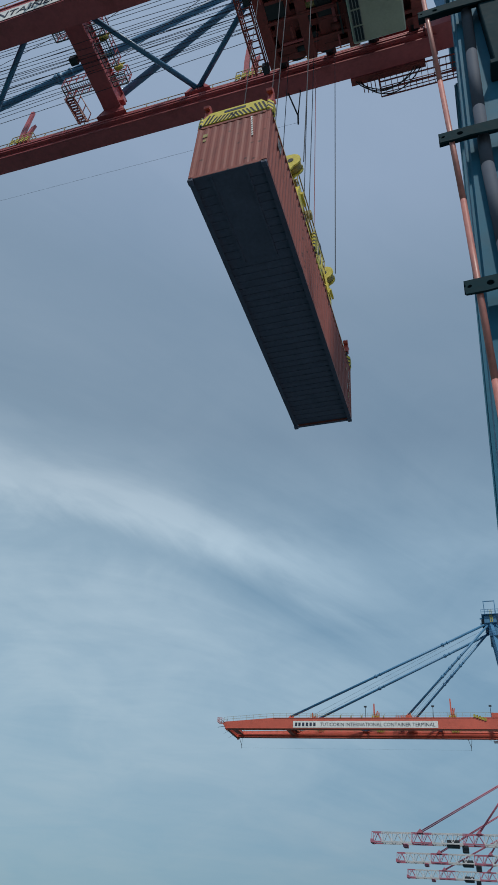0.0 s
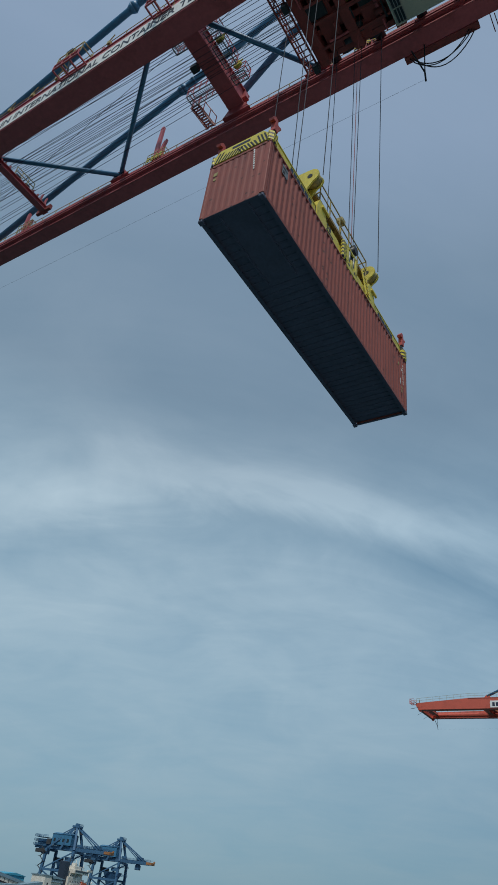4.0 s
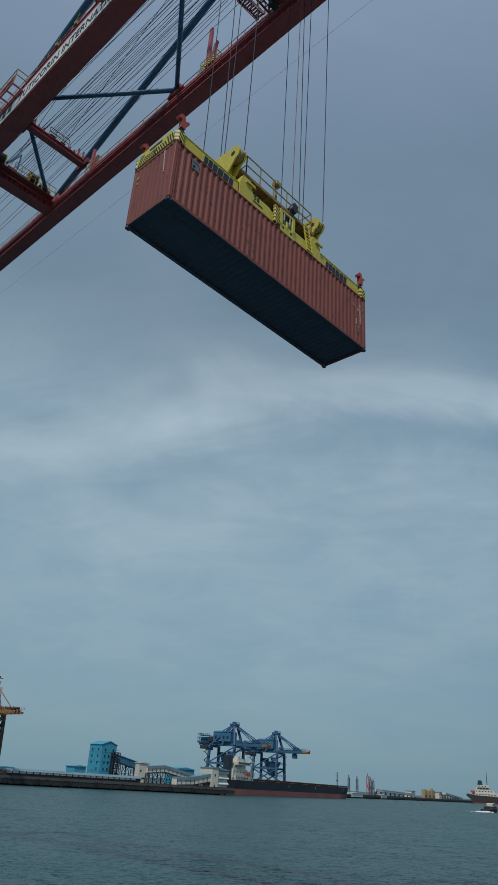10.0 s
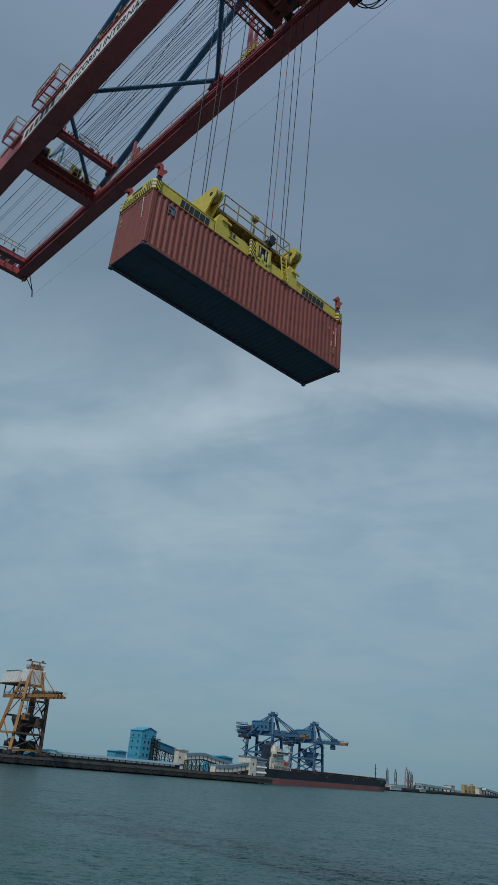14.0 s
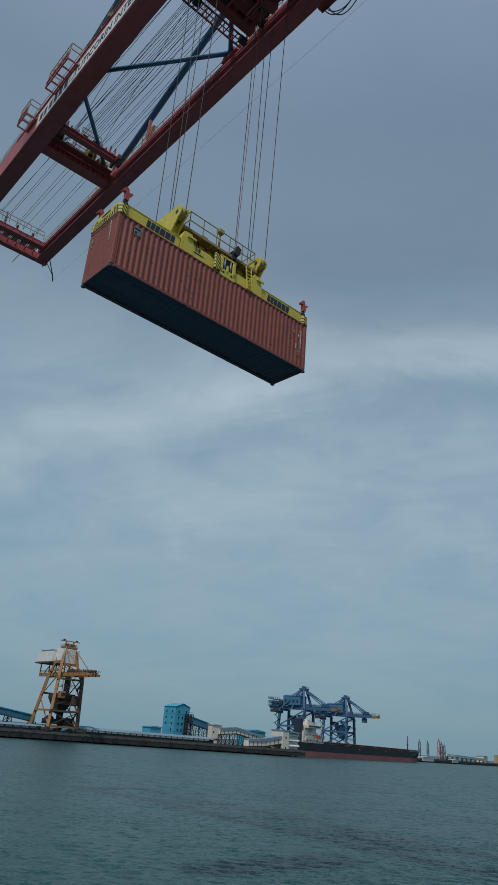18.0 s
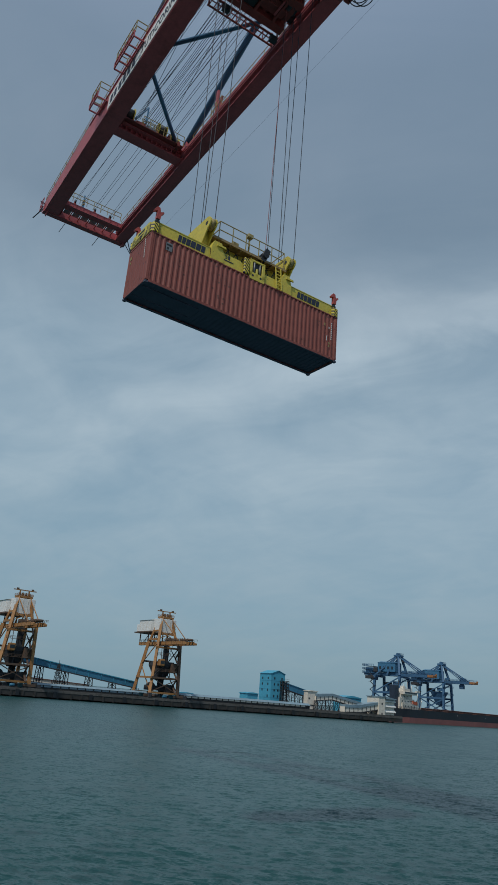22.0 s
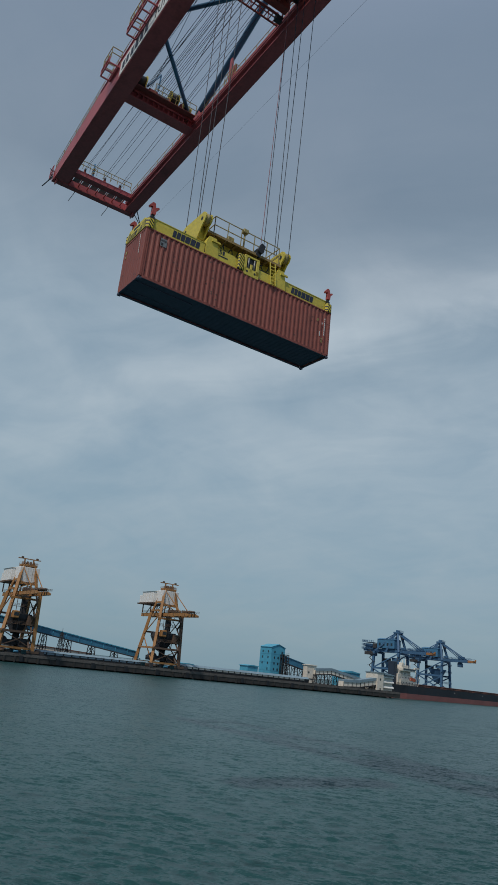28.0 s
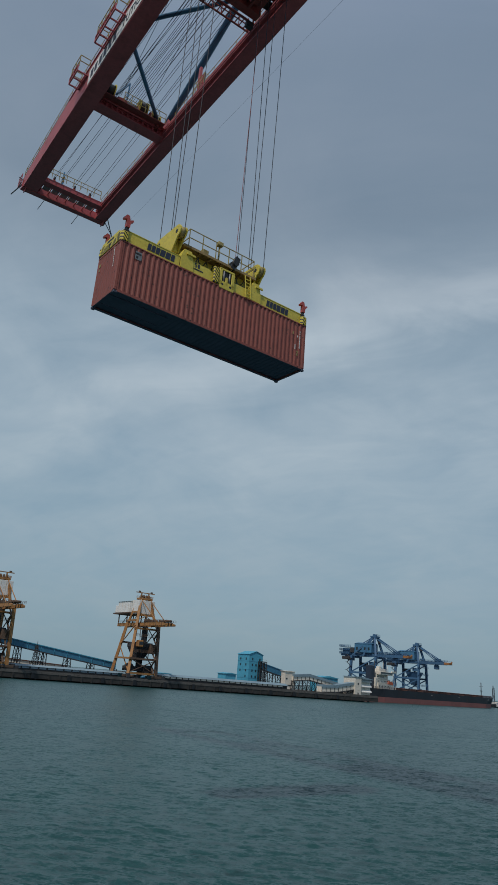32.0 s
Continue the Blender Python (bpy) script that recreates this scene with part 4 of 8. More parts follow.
    # outer walkway boxes on the near girder
    for x, w, drop in ((-48.9, 1.9, 0.85), (-43.4, 3.8, 0.95), (-29.3, 2.4, 0.95), (-21.0, 1.4, 0.95)):
        y, z = -GO - 0.95, zt - drop
        bm = B()
        box(bm, x, x + w, -GO - 0.18, -GO - 0.02, z - 0.05, z + 0.05)
        sp = part("side_platform", bm, M_RED, c, "small open-floored service platform")
        n = round(w / 0.9)
        bits = [((x, y, q), (x + w, y, q), 0.1) for q in (z, z + 0.55)]
        for i in range(n + 1):
            q = x + w * i / n
            bits += [((q, y, z), (q, -GO, z), 0.1), ((q, y, z), (q, y, z + 0.55), 0.08)]
        for a, b, r in bits:
            bm = B()
            beam(bm, a, b, r)
            part("frame_bar", bm, M_RED, sp)
        rails(sp, M_RAILY, [(x, -GO, z + 0.5), (x, y + 0.06, z + 0.5), (x + w, y + 0.06, z + 0.5), (x + w, -GO, z + 0.5)], 1.15, 0.8, 0.028)
    for x in (-36, -33.5, -31, -26):
        bm = B()
        box(bm, x, x + 0.25, -GO - 0.2, -GO + 0.02, zt + 0.03, zt + 0.35)
        beam(bm, (x + 0.1, -GO - 0.15, zt + 0.3), (x + 0.5, -GO - 0.15, zt + 0.85), 0.06)
        part("cable_hanger", bm, M_RAILY, c)
    # floodlights
    for x in (-30.0, -14.8, -2.5):
        bm = B()
        beam(bm, (x, -GO, zt), (x, -GO - 0.3, zt + 2.3), 0.1)
        box(bm, x - 0.3, x + 0.3, -GO - 0.55, -GO - 0.2, zt + 2.2, zt + 2.5)
        part("floodlight", bm, M_DKSTEEL, c)
    # lower brackets that hold a trip wire under the far girder
    for x in (-7.7, -63.0):
        bm = B()
        beam(bm, (x - 0.5, FO - 0.1, ZB), (x, FO + 0.7, ZB - 1.5), 0.07)
        beam(bm, (x + 0.3, FO - 0.1, ZB), (x, FO + 0.7, ZB - 1.5), 0.07)
        beam(bm, (x, FO + 0.65, ZB - 1.3), (x, FO + 0.85, ZB - 2.2), 0.09)
        part("wire_bracket", bm, M_DKSTEEL, c)
    bm = B()
    tube(bm, (-63.0, FO + 0.8, ZB - 2.1), (-7.7, FO + 0.8, ZB - 2.1), 0.006, 5)
    part("trip_wire", bm, M_ROPE, c)
    for a, b, r in (((-63.5, -GO - 0.1, ZB + 0.5), (-65.2, -GO - 0.6, ZB + 0.1), 0.08), ((-63.6, -GO + 0.1, ZB + 1.2), (-64.6, -GO - 0.3, ZB + 2.0), 0.08), ((-63.5, GO, ZB + 0.5), (-64.1, GO, ZB + 1.7), 0.06), ((-63.4, -1.8, ZB + 0.1), (-64.6, -2.1, ZB - 0.7), 0.045), ((-63.4, 1.9, ZB + 0.1), (-64.6, 1.6, ZB - 0.7), 0.045)):
        bm = B()
        beam(bm, a, b, r)
        part("tip_whisker", bm, M_DKSTEEL, c)
    # platform hung outside the far girder at the hinge
    bm = B()
    y = FO + 1.5
    for k in range(4):
        yy = FO + 0.1 + (y - FO - 0.1) * k / 3
        beam(bm, (-2.6, yy, ZB - 0.33), (3.2, yy, ZB - 0.33), 0.07)
    for k in range(17):
        beam(bm, (-2.6 + 0.3625 * k, FO + 0.1, ZB - 0.31), (-2.6 + 0.3625 * k, y, ZB - 0.31), 0.035)
    railing(bm, [(-2.6, FO + 0.1, ZB - 0.3), (-2.6, y, ZB - 0.3), (3.2, y, ZB - 0.3)], 1.15, 0.72, 0.022, 3)
    for k in range(5):
        beam(bm, (-3.6 + 0.25 * k, FO + 0.2, ZB + 0.3 - 0.14 * k), (-3.6 + 0.25 * k, y - 0.2, ZB + 0.3 - 0.14 * k), 0.05)
    part("hinge_platform", bm, M_REDDK, c, "dark red railed service platform")
    # portal: legs, sills, ties, mast
    LX, LY = 1.05, 8.0
    for x in (0.0, 30.0):
        for side in (-1, 1):
            bm = B()
            w = 0.85
            lean = 0.054 if x == 0 else 0.0
            z1 = ZB + 1.0
            for s in (0,):
                v = []
                for z in (1.8, z1):
                    ox = x + LX + 0.2 + lean * (z - 6.5) if x == 0 else x
                    v.append([bm.verts.new((ox + a * w, side * LY + b * 0.8, z)) for a, b in ((-1, -1), (1, -1), (1, 1), (-1, 1))])
                bm.faces.new(v[0][::-1]); bm.faces.new(v[1])
                for i in range(4):
                    bm.faces.new((v[0][i], v[0][(i + 1) % 4], v[1][(i + 1) % 4], v[1][i]))
            bmesh.ops.bevel(bm, geom=[e for e in bm.edges if abs(e.verts[0].co.z - e.verts[1].co.z) > 10], offset=0.08, segments=3, affect="EDGES")
            leg = part("leg", bm, M_LEG, c, "glossy pale blue box leg")
            if x == 0 and side < 0:
                bm = B()
                last = None
                for q, z in ((0.98, 2.0), (1.06, 11.0), (1.09, 13.1), (1.17, 15.0), (1.29, 17.2), (2.0, 30.0)):
                    q = Vector((q, -LY - 0.9, z))
                    if last is not None:
                        tube(bm, last, q, 0.115, 16)
                    last = q
                part("cable_duct", bm, M_DUCT, leg, "smooth grey cable duct")
            bm = B()
            box(bm, x - 2.6, x + 2.6, side * LY - 0.45, side * LY + 0.45, 0.0, 1.2, 0.05)
            box(bm, x - 1.0, x + 1.6, side * LY - 0.5, side * LY + 0.5, 1.2, 2.0, 0.05)
            part("bogie", bm, M_LEG, leg)
    for x in (1.0, 30.0):
        bm = B()
        box(bm, x - 0.7, x + 0.7, -LY + 0.8, LY - 0.8, 2.6, 4.0)
        part("sill_beam", bm, M_LEG, c)
        bm = B()
        box(bm, x + 1.6, x + 3.2, -LY + 0.8, LY - 0.8, ZB + GD, ZB + GD + 1.7)
        part("portal_beam", bm, M_LEG, c)
    for side in (-1, 1):
        bm = B()
        box(bm, 2.6, 29.1, side * LY - 0.6, side * LY + 0.6, 14.0, 15.6)
        part("portal_tie", bm, M_LEG, c)
        bm = B()
        beam(bm, (3.4, side * 6.0, ZB + GD), (0.8, side * 2.0, apex[1] + 0.6), 0.9, 0.9)
        part("mast_leg", bm, M_BLUE, c)
        bm = B()
        tube(bm, (0.8, side * 2.0, apex[1]), (31, side * 4.0, ZB + GD), 0.22, 10)
        part("backstay", bm, M_BLUE, c)
    bm = B()
    box(bm, -0.4, 2.4, -2.8, 3.8, apex[1] - 0.4, apex[1] + 1.5, 0.05)
    mast = part("mast_head", bm, M_BLUE, c)
    bm = B()
    box(bm, 0.7, 2.4, -2.2, 3.0, apex[1] - 3.7, apex[1] - 0.4, 0.05)
    part("mast_block", bm, M_BLUE, mast)
    for z, x0 in ((1.5, -0.9), (-3.8, 0.4)):
        bm = B()
        box(bm, x0, 3.0, -3.4, 4.2, apex[1] + z, apex[1] + z + 0.1)
        part("platform", bm, M_BLUE, mast)
        rails(mast, M_BLUE, [(x0, -3.4, apex[1] + z + 0.1), (3.0, -3.4, apex[1] + z + 0.1)], 1.1, 0.8, 0.04)
    for y in (-1.6, 1.6):
        bm = B()
        beam(bm, (-1.4, y, apex[1] + 1.2), (-0.3, y, apex[1] + 1.2), 0.2, 0.35)
        part("lug", bm, M_BLUE, mast)
    for p, q in (((-0.1, -2.6, 1.6), (-0.1, -2.6, 5.1)), ((2.4, -2.6, 1.6), (2.4, -2.6, 5.1)), ((-0.2, -2.6, 5.1), (2.5, -2.6, 5.1))):
        bm = B()
        beam(bm, Vector(p) + Vector((0, 0, apex[1])), Vector(q) + Vector((0, 0, apex[1])), 0.18)
        part("davit", bm, M_BLUE, mast)
    bm = B()
    for x in (1.0, 1.5):
        beam(bm, (x, -3.0, apex[1] - 0.4), (x, -3.0, apex[1] + 2.9), 0.08)
    for i in range(9):
        beam(bm, (1.0, -3.0, apex[1] - 0.2 + 0.35 * i), (1.5, -3.0, apex[1] - 0.2 + 0.35 * i), 0.06)
    part("ladder", bm, M_YEL, mast, "yellow caged ladder")
    for y in (-1.6, -0.8, 0.8, 1.6):
        bm = B()
        tube(bm, (-0.5, y - 0.1, apex[1] + 0.6), (-0.5, y + 0.1, apex[1] + 0.6), 0.6, 18)
        part("mast_sheave", bm, M_DKSTEEL, mast)
    # the boom's hinge: a red block, and a striped guard that steps down to it
    for side in (-1, 1):
        y0, y1 = (-GO, -GI) if side < 0 else (FI, FO)
        bm = B()
        box(bm, -1.6, 1.18, y0 - 0.05, y1 + 0.05, zt + 0.03, zt + 1.0, 0.04)
        part("hinge_block", bm, M_RED, c)
    for i in range(5):
        bm = B()
        box(bm, -5.4 + 0.55 * i, -4.95 + 0.55 * i, -GO - 0.16, -GO - 0.1, zt + 0.1 - 0.2 * i, zt + 0.75 - 0.2 * i)
        part("guard_plate", bm, M_STRIPE, c, "yellow and black guard plate")
    for o in c.children:
        kind = o.name.split(".")[0]
        if kind in BOOM_PARTS:
            o.matrix_basis = BOOM @ Matrix.Translation((-0.7 if kind in OUTWARD else 0.0, 0, 0))
    return c


crane = sts_crane()


def leg_pipe():
    """Red oxide riser pipe on brackets before the crane's leg."""
    c = thing("riser_pipe", pose(0.55, 7.5, QZ), "red oxide riser pipe clamped to the crane leg", "pipe")
    zs = [0.0, 4.0, 8.0, 12.0, 16.0, 22.0, 30.0, 40.0]
    xs = [-0.05, -0.03, -0.01, 0.02, 0.01, -0.03, -0.05, -0.05]
    for i in range(len(zs) - 1):
        bm = B()
        tube(bm, (xs[i], 0, zs[i]), (xs[i + 1], 0, zs[i + 1]), 0.052, 14)
        part("pipe_length", bm, M_PIPE, c)
    def half_round(x, z, r, up):
        n = 8
        return [(x - r * math.cos(math.pi * i / n), z + up * r * math.sin(math.pi * i / n)) for i in range(n + 1)]
    for z in (1.85, 5.85, 9.8, 13.85, 18.95, 23.85, 28.85, 33.85):
        # lug plate in two halves round its holes, then the channel arm with a flange
        bm = B()
        lo = [(-0.2, z)] + [q for x, r in ((-0.13, 0.035), (0.17, 0.055)) for q in half_round(x, z, r, -1)] + [(0.34, z), (0.34, z - 0.12), (0.1, z - 0.15), (-0.19, z - 0.15)]
        hi = [(-0.17, z)] + [q for x, r in ((-0.12, 0.03), (0.17, 0.055)) for q in half_round(x, z, r, 1)] + [(0.34, z), (0.34, z + 0.14), (-0.2, z + 0.11)]
        prism(bm, lo, -0.1, -0.06)
        prism(bm, hi, -0.1, -0.06)
        br = part("bracket", bm, M_BRKT, c)
        bm = B()
        prism(bm, [(0.34, z - 0.12), (1.7, z - 0.22), (1.7, z + 0.16), (0.34, z + 0.14)], -0.1, -0.06)
        part("arm_web", bm, M_BRKT, br)
        bm = B()
        prism(bm, [(-0.2, z + 0.11), (0.34, z + 0.14), (1.7, z + 0.16), (1.7, z + 0.18), (0.34, z + 0.16), (-0.2, z + 0.13)], -0.1, 0.16)
        part("arm_flange", bm, M_BRKT, br)
        bm = B()
        tube(bm, (0, 0, z + 0.12), (0, 0, z + 0.17), 0.075, 14)
        part("clamp", bm, M_GALV, br)
    # plain dark box with a shelf at the upper leg
    bm = B()
    box(bm, 1.08, 2.0, -0.05, 0.29, 16.2, 19.4, 0.02)
    sb = part("switch_box", bm, M_BRKT, c, "plain dark blue box at the upper leg")
    bm = B()
    box(bm, 0.98, 2.0, -0.1, 0.29, 16.0, 16.15, 0.01)
    part("shelf", bm, M_BRKT, sb)
    return c


leg_pipe()


def build_trolley():
    """Trolley frame that runs between the girders; its origin is above the load's centre at rail height."""
    c = thing("crane_trolley", pose(-5.45, YC, QZ + ZB), "dark red crane trolley with a grey driver's cab under it", "trolley")
    for x in (-2.3, 0.0, 2.6, 6.3):
        bm = B()
        box(bm, x - 0.3, x + 0.3, -2.7, 2.7, -0.3, 1.3)
        part("cross_member", bm, M_REDDK, c)
    for y in (-2.45, -0.6, 0.9, 2.45):
        bm = B()
        box(bm, -2.5, 6.6, y - 0.18, y + 0.18, 0.1, 1.4)
        part("side_member", bm, M_REDDK, c)
    bm = B()
    box(bm, -2.6, 6.6, -2.6, 2.6, 1.4, 1.46)
    part("deck", bm, M_REDDK, c)
    for x in (-2.0, 1.0, 3.6, 6.0):
        for s in (-1, 1):
            bm = B()
            tube(bm, (x, s * 2.55, 1.05), (x, 3.35 if s > 0 else -2.85, 1.05), 0.32, 16)
            part("wheel", bm, M_DKSTEEL, c)
    for y in (-2.4, 2.5):
        for x in (-0.9, 0.9):
            bm = B()
            tube(bm, (x, y - 0.28, 0.6), (x, y + 0.28, 0.6), 0.48, 18)
            tube(bm, (x, y - 0.33, 0.6), (x, y + 0.33, 0.6), 0.14, 10)
            part("sheave", bm, M_DKSTEEL, c)
    for x, y, w, d, h in ((-1.5, -0.4, 1.2, 0.9, 0.8), (1.3, 0.1, 0.9, 1.1, 0.7), (0.2, 1.6, 0.8, 0.6, 0.6), (3.9, -1.6, 1.3, 1.2, 0.9), (-0.2, -1.5, 0.7, 0.7, 0.5)):
        bm = B()
        box(bm, x - w / 2, x + w / 2, y - d / 2, y + d / 2, -0.2, h - 0.2, 0.04)
        part("machinery_box", bm, M_DKSTEEL, c)
    for x, y, m in ((-1.2, -1.0, M_REDDK), (0.6, -0.2, M_RAILY), (1.8, 1.4, M_REDDK), (4.6, -0.6, M_DKSTEEL), (-0.4, 2.0, M_DKSTEEL)):
        bm = B()
        tube(bm, (x - 0.35, y, -0.05), (x + 0.35, y, -0.05), 0.22, 12)
        part("motor", bm, m, c)
    for y in (-1.5, 0.2, 1.7):
        bm = B()
        box(bm, -2.4, 6.4, y - 0.08, y + 0.08, -0.32, -0.12)
        part("lower_stringer", bm, M_REDDK, c)
    for x in (-1.2, 1.3, 4.4):
        bm = B()
        box(bm, x - 0.55, x + 0.55, -2.2, 2.2, 0.0, 0.05)
        part("belly_plate", bm, M_REDDK, c)
    # pipes, trays and hangers that crowd the underside
    rnd = random.Random(12)
    for k in range(26):
        x, y = rnd.uniform(-2.3, 6.2), rnd.uniform(-2.3, 2.3)
        l, z = rnd.uniform(0.6, 2.2), rnd.uniform(-0.5, -0.15)
        if 2.2 < x < 6.0 and -1.4 < y < 2.0:
            continue
        bm = B()
        if k % 2:
            beam(bm, (x, max(-2.6, y - l / 2), z), (x, min(2.6, y + l / 2), z), rnd.uniform(0.06, 0.2))
        else:
            beam(bm, (max(-2.5, x - l / 2), y, z), (min(6.5, x + l / 2), y, z), rnd.uniform(0.06, 0.16))
        part("conduit", bm, (M_REDDK, M_DKSTEEL, M_RED)[k % 3], c)
    for k in range(8):
        x, y = rnd.uniform(-2.2, 2.0), rnd.uniform(-2.3, 2.3)
        bm = B()
        box(bm, x - 0.45, x + 0.45, y - 0.5, y + 0.5, 0.02, 0.3, 0.03)
        part("cover_plate", bm, M_REDDK, c)
    # access ladder frame at the seaward end
    bm = B()
    for y in (-2.6, 2.6):
        beam(bm, (-2.75, y, -0.5), (-2.75, y, 1.6), 0.09)
        beam(bm, (-3.5, y, -0.5), (-3.5, y, 0.7), 0.09)
    for x in (-2.75, -3.5):
        beam(bm, (x, -2.7, -0.5), (x, 2.7, -0.5), 0.1)
        beam(bm, (x, -2.7, 0.6), (x, 2.7, 0.6), 0.06)
        beam(bm, (x, -2.7, 0.1), (x, 2.7, 0.1), 0.06)
    for i in range(15):
        y = -2.6 + 5.2 * i / 14
        beam(bm, (-3.5, y, -0.5), (-2.75, y, -0.5), 0.06)
        if i % 2 == 0:
            beam(bm, (-3.5, y, -0.5), (-3.5, y, 0.6), 0.05)
    part("gangway", bm, M_REDDK, c, "dark railed gangway across the trolley")
    for y in (-1.6, 2.3):
        bm = B()
        box(bm, -2.95, -2.6, y - 0.25, y + 0.25, -1.0, -0.55)
        part("lamp_box", bm, M_DKSTEEL, c)
    # driver's cab below the frame
    bm = B()
    box(bm, 2.7, 5.6, -1.0, 1.75, -2.3, -0.1, 0.06)
    cab = part("cab", bm, M_CAB, c, "grey-green steel driver's cab")
    for z0, z1, y0, y1 in ((-2.1, -0.4, -0.85, -0.1), (-2.1, -0.4, 0.0, 0.75), (-2.1, -0.4, 0.85, 1.6)):
        bm = B()
        box(bm, 2.66, 2.7, y0, y1, z0, z1)
        part("window", bm, M_GLASSDK, cab)
    for i in range(3):
        bm = B()
        box(bm, 2.85, 3.35, -0.85 + 0.85 * i, -0.1 + 0.85 * i, -2.34, -2.3)
        w = part("window", bm, M_GLASSDK, cab)
        bm = B()
        for k in range(4):
            x = 2.85 + 0.166 * k
            box(bm, x - 0.02, x + 0.02, -0.85 + 0.85 * i, -0.1 + 0.85 * i, -2.37, -2.34)
        part("grille", bm, M_GALV, w)
    # looped supply cables on the far side
    for k, (dx, dep) in enumerate(((0, 2.0), (0.15, 1.7), (0.3, 2.2))):
        bm = B()
        last = None
        for i in range(13):
            u = i / 12
            q = Vector((2.2 + dx + 3.6 * u, 4.95 + 0.08 * k, 0.1 - dep * math.sin(math.pi * u) ** 0.8))
            if last:
                tube(bm, last, q, 0.035, 6)
            last = q
        part("supply_cable", bm, M_BLACK, c)
    bm = B()
    box(bm, 1.9, 6.4, 4.75, 5.2, 0.1, 0.3)
    part("cable_arm", bm, M_REDDK, c)
    return c


trolley = build_trolley()


def build_catenary():
    c = thing("rope_support_carriage", pose(-34.5, YC, QZ + ZB + 1.4), "small red carriage that bears the boom ropes", "carriage")
    bm = B()
    box(bm, -0.12, 0.12, -2.85, 2.85, 0.06, 0.4)
    box(bm, -0.3, 0.3, -2.85, 2.85, 0.0, 0.06)
    box(bm, -0.3, 0.3, -2.85, 2.85, 0.4, 0.46)
    part("beam", bm, M_RED, c)
    rails(c, M_RAILY, [(0.28, -0.9, 0.46), (0.28, 0.9, 0.46)], 0.85, 0.6)
    # paired horns that guide the ropes
    for y, h in ((-2.35, 0.75), (-1.55, 0.5), (1.35, 0.5), (2.2, 0.95)):
        for k in (-1, 1):
            bm = B()
            prism(bm, [(-0.2, 0.44), (0.2, 0.44), (0.1, 0.44 + h * 0.5), (0.14, 0.44 + h), (-0.06, 0.44 + h), (-0.1, 0.44 + h * 0.5)], y + k * 0.22 - 0.05, y + k * 0.22 + 0.05)
            part("rope_horn", bm, M_RED, c)
        bm = B()
        tube(bm, (0, y - 0.3, 0.62), (0, y + 0.3, 0.62), 0.15, 12)
        part("roller", bm, M_DKSTEEL, c)
    for y in (-0.5, 0.45):
        bm = B()
        box(bm, -0.25, 0.2, y - 0.22, y + 0.22, 0.46, 0.78, 0.03)
        part("junction_box", bm, M_DKSTEEL, c)
    for s in (-1, 1):
        bm = B()
        box(bm, -0.8, 0.8, s * 2.62 - 0.12, s * 2.62 + 0.12, -0.05, 0.4)
        part("end_truck", bm, M_REDDK, c)
    return c


catenary = build_catenary()

# ---- container ----
CL, CW, CH = 12.192, 2.438, 2.896


def corrugated(bm, length, z0, z1, y, pitch, depth, out, axis="x"):
    """A trapezoid-corrugated sheet along an axis; out is the outward direction."""
    n = max(1, round(length / pitch))
    p = length / n
    prof = [(-length / 2, 0.0)]
    for i in range(n):
        a = -length / 2 + i * p
        prof += [(a + p * 0.26, 0.0), (a + p * 0.5, -depth), (a + p * 0.76, -depth), (a + p, 0.0)]
    lo, hi = [], []
    for u, d in prof:
        q = (u, y + out * d) if axis == "x" else (y + out * d, u)
        lo.append(bm.verts.new((q[0], q[1], z0))); hi.append(bm.verts.new((q[0], q[1], z1)))
    for i in range(len(prof) - 1):
        bm.faces.new((lo[i], lo[i + 1], hi[i + 1], hi[i]))
    bmesh.ops.recalc_face_normals(bm, faces=bm.faces)


